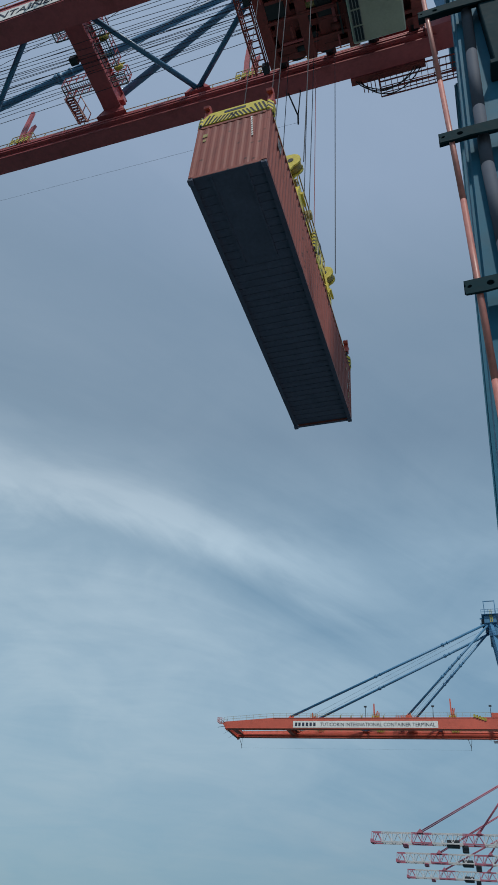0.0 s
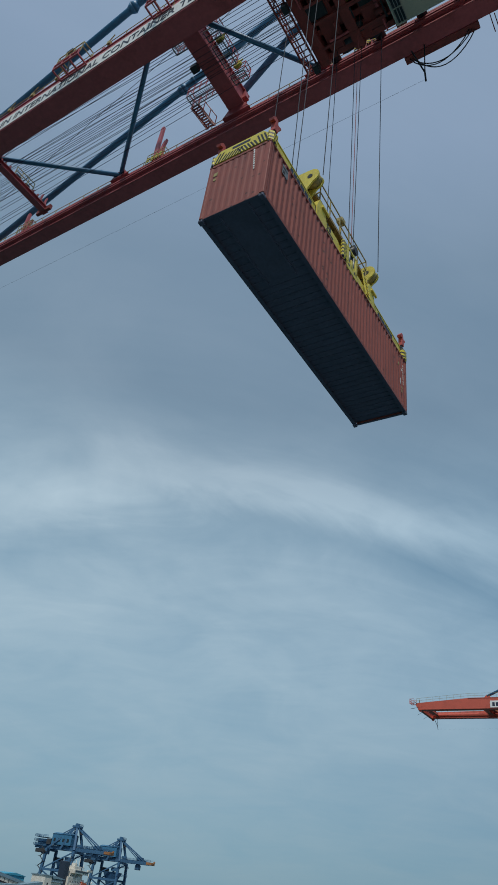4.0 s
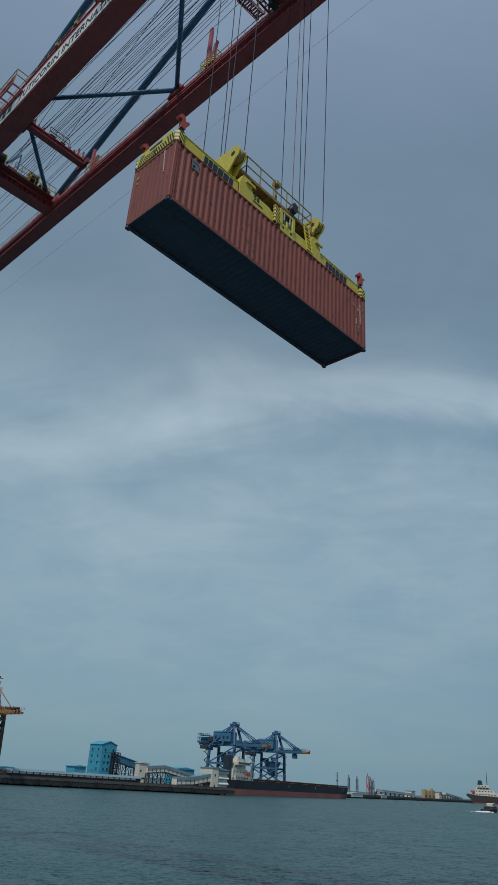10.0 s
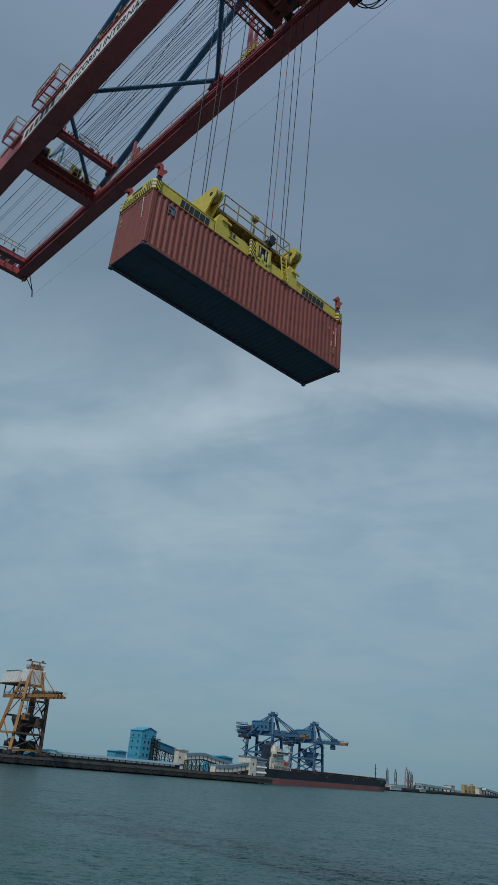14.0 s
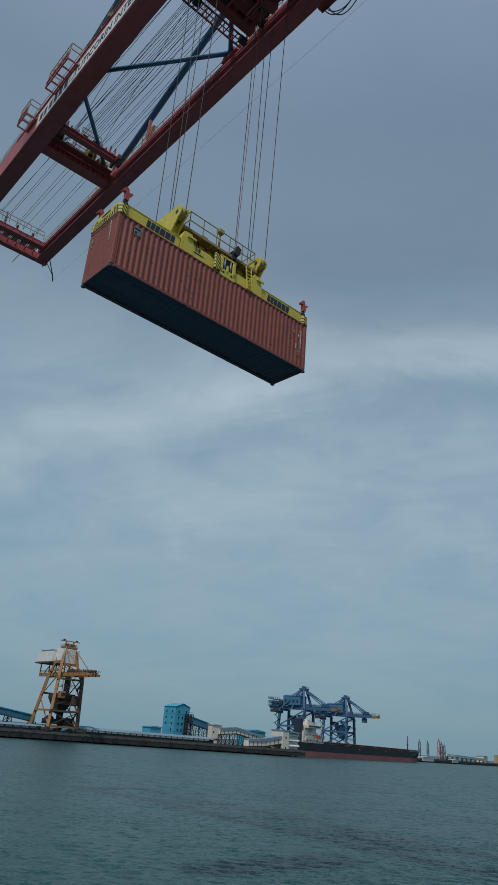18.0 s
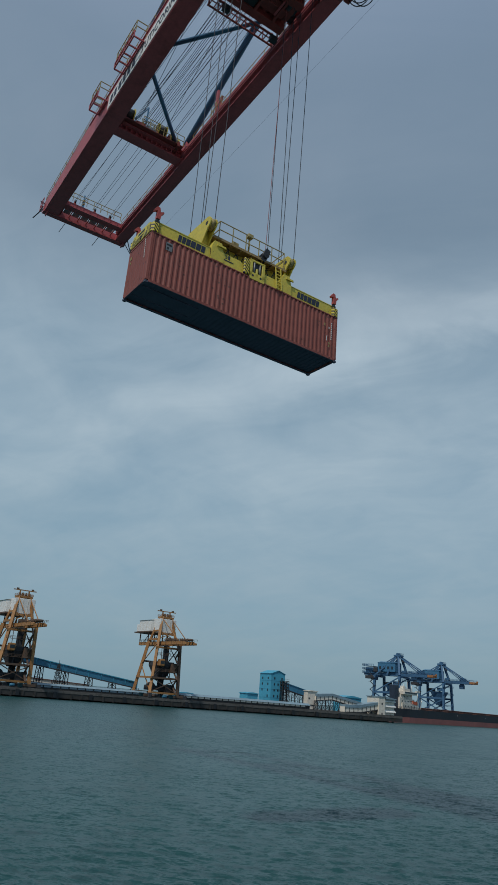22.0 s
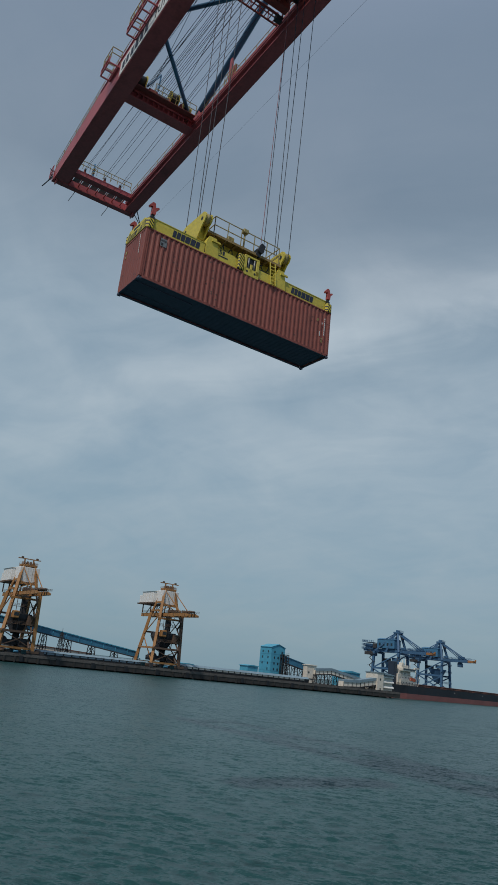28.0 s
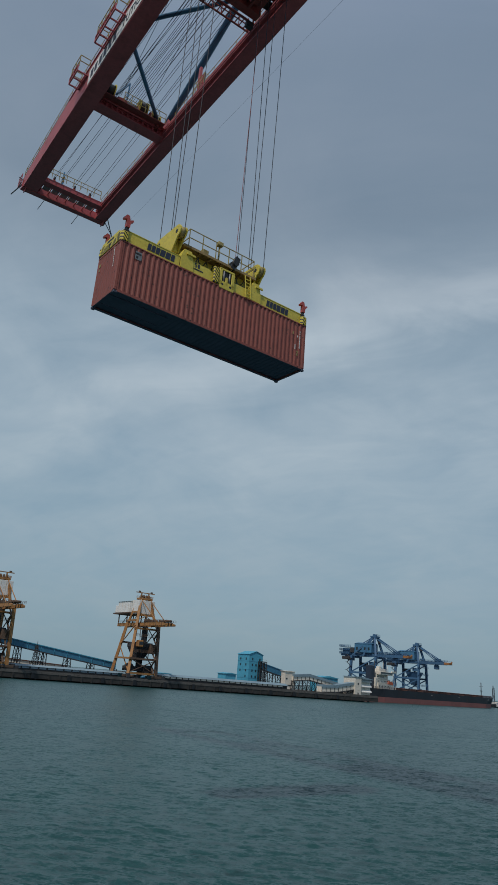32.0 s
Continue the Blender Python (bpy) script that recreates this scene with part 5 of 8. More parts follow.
def build_container():
    c = thing("shipping_container", pose(-5.45, YC, 24.9, 0, 0, 90), "brown-red forty-foot shipping container hanging from a spreader", "container")
    hl, hw = CL / 2, CW / 2
    for sx in (-1, 1):
        for sy in (-1, 1):
            bm = B()
            x0, x1 = sorted((sx * hl, sx * (hl - 0.16)))
            y0, y1 = sorted((sy * hw, sy * (hw - 0.12)))
            box(bm, x0 + 0.004, x1 - 0.004, y0 + 0.004, y1 - 0.004, 0.12, CH - 0.12, 0.015)
            part("corner_post", bm, M_CONT, c)
            for z0 in (-0.045, CH - 0.118):
                bm = B()
                x0, x1 = sorted((sx * (hl + 0.003), sx * (hl - 0.178)))
                y0, y1 = sorted((sy * (hw + 0.003), sy * (hw - 0.162)))
                box(bm, x0, x1, y0, y1, z0, z0 + 0.118, 0.012)
                cf = part("corner_fitting", bm, M_UNDER if z0 < 0 else M_CONT, c)
                bm = B()
                xm, ym = (x0 + x1) / 2, (y0 + y1) / 2
                box(bm, xm - 0.04, xm + 0.04, sy * (hw + 0.0005) - 0.004, sy * (hw + 0.0005) + 0.004, z0 + 0.03, z0 + 0.09)
                box(bm, sx * (hl + 0.0005) - 0.004, sx * (hl + 0.0005) + 0.004, ym - 0.04, ym + 0.04, z0 + 0.03, z0 + 0.09)
                part("locking_hole", bm, M_BLACK, cf)
    for sy in (-1, 1):
        y0, y1 = sorted((sy * hw, sy * (hw - 0.06)))
        bm = B()
        box(bm, -hl + 0.17, hl - 0.17, y0, y1, 0.03, 0.17, 0.008)
        br = part("bottom_rail", bm, M_CONT, c)
        bm = B()
        ya, yb = sorted((sy * (hw - 0.004), sy * (hw - 0.16)))
        box(bm, -hl + 0.18, hl - 0.18, ya, yb, 0.022, 0.028)
        part("rail_underside", bm, M_UNDER, br)
        bm = B()
        box(bm, -hl + 0.17, hl - 0.17, y0, y1, CH - 0.1, CH - 0.03, 0.008)
        part("top_rail", bm, M_CONT, c)
        bm = B()
        corrugated(bm, CL - 0.32, 0.15, CH - 0.09, sy * (hw - 0.01), 0.283, 0.042, sy)
        part("side_panel", bm, M_CONT, c, "corrugated steel side wall, scuffed")
    for sx in (-1, 1):
        x0, x1 = sorted((sx * hl, sx * (hl - 0.1)))
        bm = B()
        box(bm, x0, x1, -hw + 0.16, hw - 0.16, 0.04, 0.16, 0.008)
        es = part("end_sill", bm, M_CONT, c)
        bm = B()
        box(bm, x0 + 0.004, x1, -hw + 0.17, hw - 0.17, 0.032, 0.038)
        part("sill_underside", bm, M_UNDER, es)
        bm = B()
        box(bm, x0, x1, -hw + 0.16, hw - 0.16, CH - 0.14, CH - 0.02, 0.008)
        part("end_header", bm, M_CONT, c)
    bm = B()
    corrugated(bm, CW - 0.22, 0.14, CH - 0.13, -hl + 0.012, 0.246, 0.013, -1, "y")
    part("front_panel", bm, M_CONT, c, "corrugated steel front wall with dents")
    for sy in (-1, 1):
        bm = B()
        corrugated(bm, CW / 2 - 0.14, 0.16, CH - 0.14, hl - 0.02, 0.37, 0.035, 1, "y")
        bmesh.ops.translate(bm, verts=bm.verts, vec=(0, sy * (CW / 4 - 0.05), 0))
        door = part("door", bm, M_CONT, c)
        for k in (-0.3, 0.25):
            bm = B()
            y = sy * (CW / 4 - 0.05) + k
            tube(bm, (hl + 0.02, y, 0.08), (hl + 0.02, y, CH - 0.08), 0.018, 8)
            box(bm, hl + 0.01, hl + 0.05, y - 0.12, y + 0.12, 1.1, 1.15)
            part("lock_rod", bm, M_GALV, door)
    bm = B()
    corrugated(bm, CL - 0.3, -hw + 0.06, hw - 0.06, 0, 0.21, 0.02, 1)
    bmesh.ops.rotate(bm, verts=bm.verts, cent=(0, 0, 0), matrix=Matrix.Rotation(radians(90), 3, "X"))
    bmesh.ops.translate(bm, verts=bm.verts, vec=(0, 0, CH - 0.045))
    part("roof_panel", bm, M_CONT, c)
    # floor with cross members and the gooseneck tunnel at the front end
    bm = B()
    box(bm, -hl + 0.1, hl - 0.1, -hw + 0.06, hw - 0.06, 0.135, 0.165)
    part("floor", bm, M_UNDER, c)
    bm = B()
    box(bm, -hl + 0.1, -hl + 3.3, -0.51, 0.51, 0.118, 0.13)
    for s in (-1, 1):
        box(bm, -hl + 0.1, -hl + 3.4, s * 0.55 - 0.04, s * 0.55 + 0.04, 0.085, 0.13)
    part("gooseneck_tunnel", bm, M_UNDER, c)
    bm = B()
    box(bm, -0.05, 0.05, -hw + 0.06, hw - 0.06, 0.116, 0.135)
    cm = part("cross_member", bm, M_UNDER, c, at=pose(-hl + 3.6, 0, 0))
    for i in range(1, 29):
        again(cm, pose(-hl + 3.6 + 0.293 * i, 0, 0))
    for y0, y1 in ((0.59, hw - 0.06), (-hw + 0.06, -0.59)):
        bm = B()
        box(bm, -0.04, 0.04, y0, y1, 0.116, 0.135)
        om = part("outrigger", bm, M_UNDER, c, at=pose(-hl + 0.5, 0, 0))
        for i in range(1, 10):
            again(om, pose(-hl + 0.5 + 0.3 * i, 0, 0))
    # worn stencilled markings, as plain bars
    def bars(label, material, spots, face):
        for u, z, w, h in spots:
            bm = B()
            if face == "side":
                box(bm, u, u + w, -hw - 0.004, -hw + 0.002, z, z + h)
            else:
                box(bm, -hl - 0.006, -hl + 0.004, u, u + w, z, z + h)
            part("marking", bm, material, c, label)
    rnd = random.Random(5)
    bars("worn white stencil bars", M_WHITE, [(5.62, 1.25 + 0.125 * i, 0.06, 0.07 + 0.03 * rnd.random()) for i in range(9)] + [(5.3, 1.1, 0.05, 0.3), (5.45, 1.9, 0.05, 0.12)], "side")
    bars("faded yellow stencil bars", M_RAILY, [(5.45, 0.75, 0.1, 0.14), (5.45, 0.95, 0.12, 0.1), (5.1, 2.0, 0.08, 0.16)], "side")
    bars("faded decal, pale plate", M_GALV, [(-5.25, 2.15, 0.36, 0.45)], "side")
    bars("faded decal, dark plate", M_BLACK, [(-5.22, 2.42, 0.3, 0.1), (-5.2, 2.2, 0.12, 0.14)], "side")
    bars("worn white stencil bars", M_WHITE, [(-0.62 - 0.012 * i, 2.62 - 0.13 * i, 0.05, 0.075 + 0.03 * rnd.random()) for i in range(9)], "end")
    bars("faded yellow stencil bars", M_RAILY, [(0.82, 2.2, 0.16, 0.18), (0.85, 1.95, 0.1, 0.12)], "end")
    return c


container = build_container()


# ---- spreader and head block ----
def build_spreader():
    """Origin at the top centre of the container that it holds."""
    c = thing("container_spreader", pose(-5.45, YC, 24.9 + CH, 0, 0, 90), "yellow telescopic container spreader with head block and ropes", "spreader")
    for sy in (-1, 1):
        bm = B()
        box(bm, -2.2, 2.6, sy * 0.62 - 0.16, sy * 0.62 + 0.16, 0.08, 0.74, 0.015)
        box(bm, -2.2, 2.6, sy * 0.62 - 0.22, sy * 0.62 + 0.22, 0.7, 0.76)
        part("main_beam", bm, M_YEL, c)
        for sx in (-1, 1):
            bm = B()
            a, b = (2.55, 5.75) if sx > 0 else (-5.75, -2.15)
            box(bm, a, b, sy * 0.95 - 0.11, sy * 0.95 + 0.11, 0.05, 0.68, 0.012)
            box(bm, a, b, sy * 0.95 - 0.13, sy * 0.95 + 0.13, 0.66, 0.7)
            arm = part("telescopic_arm", bm, M_YEL, c)
            # name on the arm: plain dark bars
            if sy < 0:
                x = -4.6 if sx < 0 else 3.15
                for w in (0.19, 0.2, 0.22, 0.27, 0.27, 0.21):
                    bm = B()
                    prism(bm, [(x, 0.17), (x + w, 0.17), (x + w + 0.05, 0.55), (x + 0.05, 0.55)], -1.075, -1.06)
                    x += w + 0.045
                    part("name_bar", bm, M_INK, arm, "dark plain bar in place of a brand letter")
    for sx in (-1, 1):
        bm = B()
        x0, x1 = sorted((sx * 6.12, sx * 5.7))
        prism(bm, [(-1.12, 0.02), (1.12, 0.02), (1.12, 0.34), (0.86, 0.66), (-0.86, 0.66), (-1.12, 0.34)], x0, x1)
        bmesh.ops.rotate(bm, verts=bm.verts, cent=(0, 0, 0), matrix=Matrix(((0, 1, 0), (1, 0, 0), (0, 0, 1))))
        bmesh.ops.recalc_face_normals(bm, faces=bm.faces)
        eb = part("end_beam", bm, M_YEL, c, "yellow end beam with black hazard stripes")
        xf = sx * 6.12
        for k in range(17):
            y = -1.08 + 0.13 * k
            lean = 0.16 if y < 0 else -0.16
            top = 0.34 if abs(y) < 0.75 else 0.5
            bm = B()
            q = [bm.verts.new((xf + o, yy, zz)) for o in (-0.006, 0.006) for yy, zz in ((y - 0.03, 0.03), (y + 0.035, 0.03), (max(-1.05, min(1.05, y + 0.035 + lean)), top), (max(-1.05, min(1.05, y - 0.03 + lean)), top))]
            for f in ((0, 1, 2, 3), (7, 6, 5, 4), (0, 4, 5, 1), (1, 5, 6, 2), (2, 6, 7, 3), (3, 7, 4, 0)):
                bm.faces.new([q[i] for i in f])
            bmesh.ops.recalc_face_normals(bm, faces=bm.faces)
            part("hazard_stripe", bm, M_BLACK, eb)
        bm = B()
        box(bm, xf - 0.007, xf + 0.007, -0.36, 0.36, 0.44, 0.56)
        part("name_bar", bm, M_INK, eb, "dark plain bar in place of a brand name")
        for sy in (-1, 1):
            bm = B()
            y0, y1 = sorted((sy * 0.98, sy * 1.26))
            box(bm, x0 - 0.03, x1 + 0.03, y0, y1, -0.12, 0.58, 0.12)
            part("corner_casting", bm, M_STRIPE, eb)
            # raised red flipper arm
            bm = B()
            xm = sx * 5.85
            prism(bm, [(xm - 0.08, 0.82), (xm + 0.12, 0.82), (xm + 0.15, 1.08), (xm + 0.3, 1.24), (xm + 0.26, 1.32), (xm + 0.1, 1.24), (xm + 0.04, 1.47), (xm - 0.1, 1.5), (xm - 0.26, 1.28), (xm - 0.22, 1.2), (xm - 0.08, 1.26)], sy * 1.08 - 0.09, sy * 1.08 + 0.09)
            fl = part("flipper", bm, M_FLIP, eb, "raised red guide flipper")
            bm = B()
            box(bm, xm - 0.12, xm + 0.12, sy * 1.04 - 0.11, sy * 1.04 + 0.11, 0.5, 0.7)
            beam(bm, (xm, sy * 1.02, 0.6), (xm + 0.03, sy * 1.08, 0.88), 0.15, 0.13)
            part("flipper_link", bm, M_BLACK, fl)
    for x in (-2.0, -0.4, 1.0, 2.3):
        bm = B()
        box(bm, x - 0.2, x + 0.2, -0.6, 0.6, 0.15, 0.68, 0.02)
        part("cross_box", bm, M_YEL, c)
    # upright blocks where the arms slide out, each with a bumper shelf and a black plate for the shaded mouth
    for sx, a, b in ((-1, -2.35, -1.55), (1, 2.25, 3.0)):
        bm = B()
        pts = [(a, 0.05), (b, 0.05), (b - 0.05, 0.62), (b - 0.2, 1.18), (a + 0.15, 1.18), (a, 0.75)]
        prism(bm, pts, -1.14, -0.72)
        ag = part("arm_guide", bm, M_YEL, c)
        bm = B()
        prism(bm, [(a + 0.3, 0.9), (b + 0.05, 0.9), (b, 1.0), (a + 0.3, 1.0)], -1.22, -1.14)
        part("bumper_shelf", bm, M_YEL, ag)
        bm = B()
        xm = a - 0.012 if sx < 0 else b + 0.0
        box(bm, xm - 0.012, xm + 0.012, -1.08, -0.78, 0.14, 0.62)
        part("arm_mouth", bm, M_BLACK, ag)
    # number on the middle panel
    bm = B()
    prism(bm, [(-1.75, 0.06), (2.35, 0.06), (2.35, 0.60), (0.1, 0.60), (-0.2, 0.62), (-0.35, 0.70), (-1.75, 0.70)], -1.1, -1.0)
    pan = part("middle_panel", bm, M_YEL, c)
    for k, digit in enumerate("51"):
        letters("digit", digit, 0.34, 0.15 - 0.03 * k, M_INK, pan, pose(-1.3 + 0.2 * k, -1.108, 0.44, 90, 0, 0), 0.004)
    bm = B()
    box(bm, -1.35, -0.75, -1.112, -1.104, 0.3, 0.36)
    part("small_print_bar", bm, M_INK, pan)
    bm = B()
    box(bm, -0.15, 0.22, -1.26, -1.1, 0.02, 1.0, 0.05)
    part("striped_plate", bm, M_STRIPE, c, "hazard striped guard plate")
    # a flat black plate behind the frame gives the shade of its recess
    bm = B()
    box(bm, 0.28, 1.2, -1.14, -1.1, 0.02, 1.0)
    tf = part("twistlock_frame", bm, M_BLACK, c, "black plate standing in for the shaded recess of the twistlock frame")
    for a, b, z0, z1 in ((0.25, 0.42, 0.05, 1.05), (1.05, 1.24, 0.05, 1.05), (0.66, 0.8, 0.1, 0.62), (0.25, 1.24, -0.12, 0.32), (0.25, 1.24, 0.98, 1.1)):
        bm = B()
        box(bm, a, b, -1.22, -1.14, z0, z1, 0.015)
        part("frame_plate", bm, M_YEL, tf)
    for x in (0.46, 0.98):
        bm = B()
        tube(bm, (x, -1.225, 0.12), (x, -1.215, 0.12), 0.07, 12)
        part("frame_hole", bm, M_BLACK, tf)
    for x in (0.54, 0.92):
        bm = B()
        tube(bm, (x, -1.18, 0.3), (x, -1.18, 0.95), 0.045, 10)
        part("cylinder", bm, M_GALV, tf)
    bm = B()
    for x in (1.75, 2.1):
        beam(bm, (x, -1.28, -0.05), (x, -1.05, 1.45), 0.05)
    for i in range(6):
        z = 0.0 + 0.24 * i
        beam(bm, (1.75, -1.27 + 0.038 * i, z), (2.1, -1.27 + 0.038 * i, z), 0.045)
    part("ladder", bm, M_YEL, c)
    # dark hydraulics between the beams, spread wide to darken the shaded gap under the deck
    for x, y, w, h in ((-1.5, -0.62, 0.95, 0.34), (-0.45, -0.72, 0.7, 0.22), (0.35, -0.6, 0.8, 0.42), (1.3, -0.66, 0.9, 0.3)):
        bm = B()
        box(bm, x, x + w, y, y + 0.8, 0.7, 0.7 + h, 0.03)
        part("hydraulic_unit", bm, M_DKSTEEL, c)
    # head block: a long beam with cross-wise sheave housings at both ends
    bm = B()
    box(bm, -2.3, 2.75, -0.42, 0.42, 1.12, 1.55, 0.02)
    hb = part("head_block", bm, M_YEL, c)
    for y in (-0.95, 0.95):
        bm = B()
        box(bm, -2.2, 2.65, y - 0.04, y + 0.04, 1.48, 1.62)
        part("edge_channel", bm, M_DECKY, hb)
    bm = B()
    box(bm, -2.2, 2.65, -0.91, 0.91, 1.56, 1.6)
    part("deck_plate", bm, M_DECKY, hb, "rust-stained deck plate")
    for i in range(7):
        x = -1.8 + 0.7 * i
        bm = B()
        beam(bm, (x, -0.9, 1.49), (x, 0.9, 1.49), 0.07, 0.13)
        part("deck_rib", bm, M_DECKY, hb)
    rails(hb, M_RAILY, [(-1.9, -0.95, 1.6), (2.45, -0.95, 1.6), (2.45, 0.95, 1.6), (-1.9, 0.95, 1.6), (-1.9, -0.95, 1.6)], 1.05, 0.88, 0.02)
    for x in (-2.45, 2.85):
        # cheek plates across the load, rounded at both ends
        out = [(0.9 + 0.38 * math.cos(a), 2.16 + 0.38 * math.sin(a)) for a in [radians(-70 + 23 * i) for i in range(8)]]
        out = out + [(-0.9 + 0.38 * math.cos(a), 2.16 + 0.38 * math.sin(a)) for a in [radians(89 + 23 * i) for i in range(8)]] + [(-0.55, 1.1), (0.55, 1.1)]
        bm = B()
        prism(bm, out, -0.035, 0.035)
        bmesh.ops.rotate(bm, verts=bm.verts, cent=(0, 0, 0), matrix=Matrix.Rotation(radians(90), 3, "Z"))
        ch = part("sheave_cheek", bm, M_YEL, hb, at=pose(x - 0.19, 0, 0))
        again(ch, pose(x + 0.19, 0, 0), hb)
        bm = B()
        box(bm, x - 0.16, x + 0.16, -0.55, 0.55, 1.15, 2.3, 0.02)
        part("housing_web", bm, M_YEL, hb)
        for s in (-1, 1):
            bm = B()
            tube(bm, (x - 0.13, s * 0.9, 2.16), (x + 0.13, s * 0.9, 2.16), 0.34, 22)
            part("sheave", bm, M_RAILY, hb)
            for k in (-0.232, 0.232):
                bm = B()
                tube(bm, (x + k - 0.006, s * 0.9, 2.16), (x + k + 0.006, s * 0.9, 2.16), 0.11, 14)
                part("axle_cap", bm, M_BLACK, hb)
    for x, y, w, h in ((0.5, 0.2, 0.55, 0.5), (-0.6, -0.3, 0.4, 0.8), (1.35, -0.2, 0.4, 0.35)):
        bm = B()
        box(bm, x, x + w, y, y + 0.45, 1.6, 1.6 + h, 0.03)
        part("control_box", bm, M_RAILY, hb)
    bm = B()
    tube(bm, (0.1, -0.85, 1.6), (0.1, -0.85, 2.6), 0.05, 8)
    part("lamp_post", bm, M_RAILY, hb)
    bm = B()
    box(bm, -0.07, 0.27, -1.0, -0.72, 2.55, 2.8, 0.03)
    part("lamp_head", bm, M_RAILY, c, "small lamp box on the head block", at=pose(-0.3, 0, 0))
    # hoses and valve gear in the dark gap under the deck
    rnd = random.Random(8)
    for k in range(9):
        x = -1.9 + 0.52 * k
        bm = B()
        last = None
        for i in range(9):
            u = i / 8
            q = Vector((x + 0.5 * u, -0.72 + 0.1 * rnd.random(), 1.3 - 0.5 * math.sin(math.pi * u) + 0.1 * rnd.random()))
            if last:
                tube(bm, last, q, 0.028, 6)
            last = q
        part("hose", bm, M_BLACK, c)
    bm = B()
    beam(bm, (1.0, -0.9, 1.5), (1.35, -0.9, 2.35), 0.2, 0.3)
    beam(bm, (0.95, -0.7, 1.6), (1.4, -0.7, 2.5), 0.16)
    tube(bm, (1.15, -1.1, 1.9), (1.15, -0.6, 1.9), 0.2, 12)
    part("cable_socket", bm, M_BLACK, hb)
    # hoist ropes up to the trolley, and the supply cable
    ztop = 24.2
    for x in (-2.45, 2.85):
        for y, yt, dx in ((-1.33, -1.4, 0.1), (-0.1, -0.1, 0.15), (0.12, 0.15, -0.25), (1.33, 1.4, -0.1)):
            bm = B()
            tube(bm, (x, y, 2.25), (x + dx, yt, ztop), 0.02, 6)
            part("hoist_rope", bm, M_ROPE, c)
    bm = B()
    tube(bm, (1.25, -0.8, 2.2), (1.5, -0.6, ztop), 0.016, 6)
    part("supply_cable", bm, M_REDDK, c)
    # the middle gear sits off the centre, towards the front of the load
    for ob in c.children:
        kind = ob.name.split(".")[0]
        if kind in ("arm_guide", "head_block", "hoist_rope", "supply_cable", "hydraulic_unit"):
            ob.location.x -= 0.3
        elif kind in ("middle_panel", "striped_plate", "twistlock_frame"):
            ob.location.x -= 0.48
        elif kind == "ladder":
            ob.location.x -= 0.2
    return c


spreader = build_spreader()
crane_b = copy_thing(crane, pose(0, YC + 153.7, QZ))
# the second crane's red is brighter and more orange: sun and haze put into the colour
for ob in crane_b.children_recursive:
    if ob.type == "MESH" and ob.data.materials and ob.data.materials[0] == M_RED:
        ob.material_slots[0].link = "OBJECT"
        ob.material_slots[0].material = M_RED_SUNLIT
for ob in [o for o in crane_b.children if o.name.startswith("side_platform")]:
    for o in list(ob.children_recursive) + [ob]:
        bpy.data.objects.remove(o)
tagged(crane_b, "tall red and blue ship-to-shore crane further along the quay")

# ---- the coal pier across the basin: x runs along it, y away from the camera ----
PIER = pose(282 * -math.sin(radians(92)), 282 * math.cos(radians(92)), 0, 0, 0, 92)
BERTH = pose(220 * -math.sin(radians(107)), 220 * math.cos(radians(107)), 0, 0, 0, 107)      # the berth beyond, which bends away


def at_pier(s, b, z=0.0):
    return PIER @ pose(s, b, z)


def at_berth(s, b, z=0.0):
    return BERTH @ pose(s, b, z)


def build_pier(name, m, s0, s1, b0, b1, top, label):
    c = thing(name, m, label, "pier", kind="structure")
    bm = B()
    box(bm, s0, s1, b0, b1, top - 1.5, top)
    part("deck", bm, M_PIER, c)
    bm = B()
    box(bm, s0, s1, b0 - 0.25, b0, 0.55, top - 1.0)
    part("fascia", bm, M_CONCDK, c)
    bm = B()
    box(bm, s0, s1, b0 - 0.4, b0, top - 1.0, top - 0.15)
    part("cope_beam", bm, M_PIER, c)
    # vertical ribs, uneven as the face is worn
    rnd = random.Random(11)
    ribs = []
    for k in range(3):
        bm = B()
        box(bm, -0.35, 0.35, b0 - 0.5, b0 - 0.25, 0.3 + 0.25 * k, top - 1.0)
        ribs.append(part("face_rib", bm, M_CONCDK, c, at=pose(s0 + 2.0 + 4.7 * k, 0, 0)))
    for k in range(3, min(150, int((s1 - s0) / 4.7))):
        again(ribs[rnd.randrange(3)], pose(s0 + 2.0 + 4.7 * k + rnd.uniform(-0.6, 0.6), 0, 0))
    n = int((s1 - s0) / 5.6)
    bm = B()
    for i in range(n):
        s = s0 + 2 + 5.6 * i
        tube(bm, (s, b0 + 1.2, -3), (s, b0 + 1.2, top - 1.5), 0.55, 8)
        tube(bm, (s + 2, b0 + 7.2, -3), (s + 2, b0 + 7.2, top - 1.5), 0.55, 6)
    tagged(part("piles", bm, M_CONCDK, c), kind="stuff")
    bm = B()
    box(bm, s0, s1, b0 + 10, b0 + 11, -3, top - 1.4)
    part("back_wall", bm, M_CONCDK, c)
    bm = B()
    box(bm, -0.8, 0.8, b0 - 0.75, b0 - 0.25, 0.5, top - 0.6, 0.1)
    fd = part("fender", bm, M_BLACK, c, at=pose(s0 + 8, 0, 0))
    for i in range(1, int((s1 - s0 - 16) / 15)):
        again(fd, pose(s0 + 8 + 15 * i, 0, 0))
    bm = B()
    box(bm, s0, s1, b0 + 0.3, b0 + 0.7, top, top + 0.25)
    part("kerb", bm, M_CONCDK, c)


build_pier("pier", PIER, -320, 304, 0, 62, 3.4, "long dark concrete coal pier with piles and fenders")
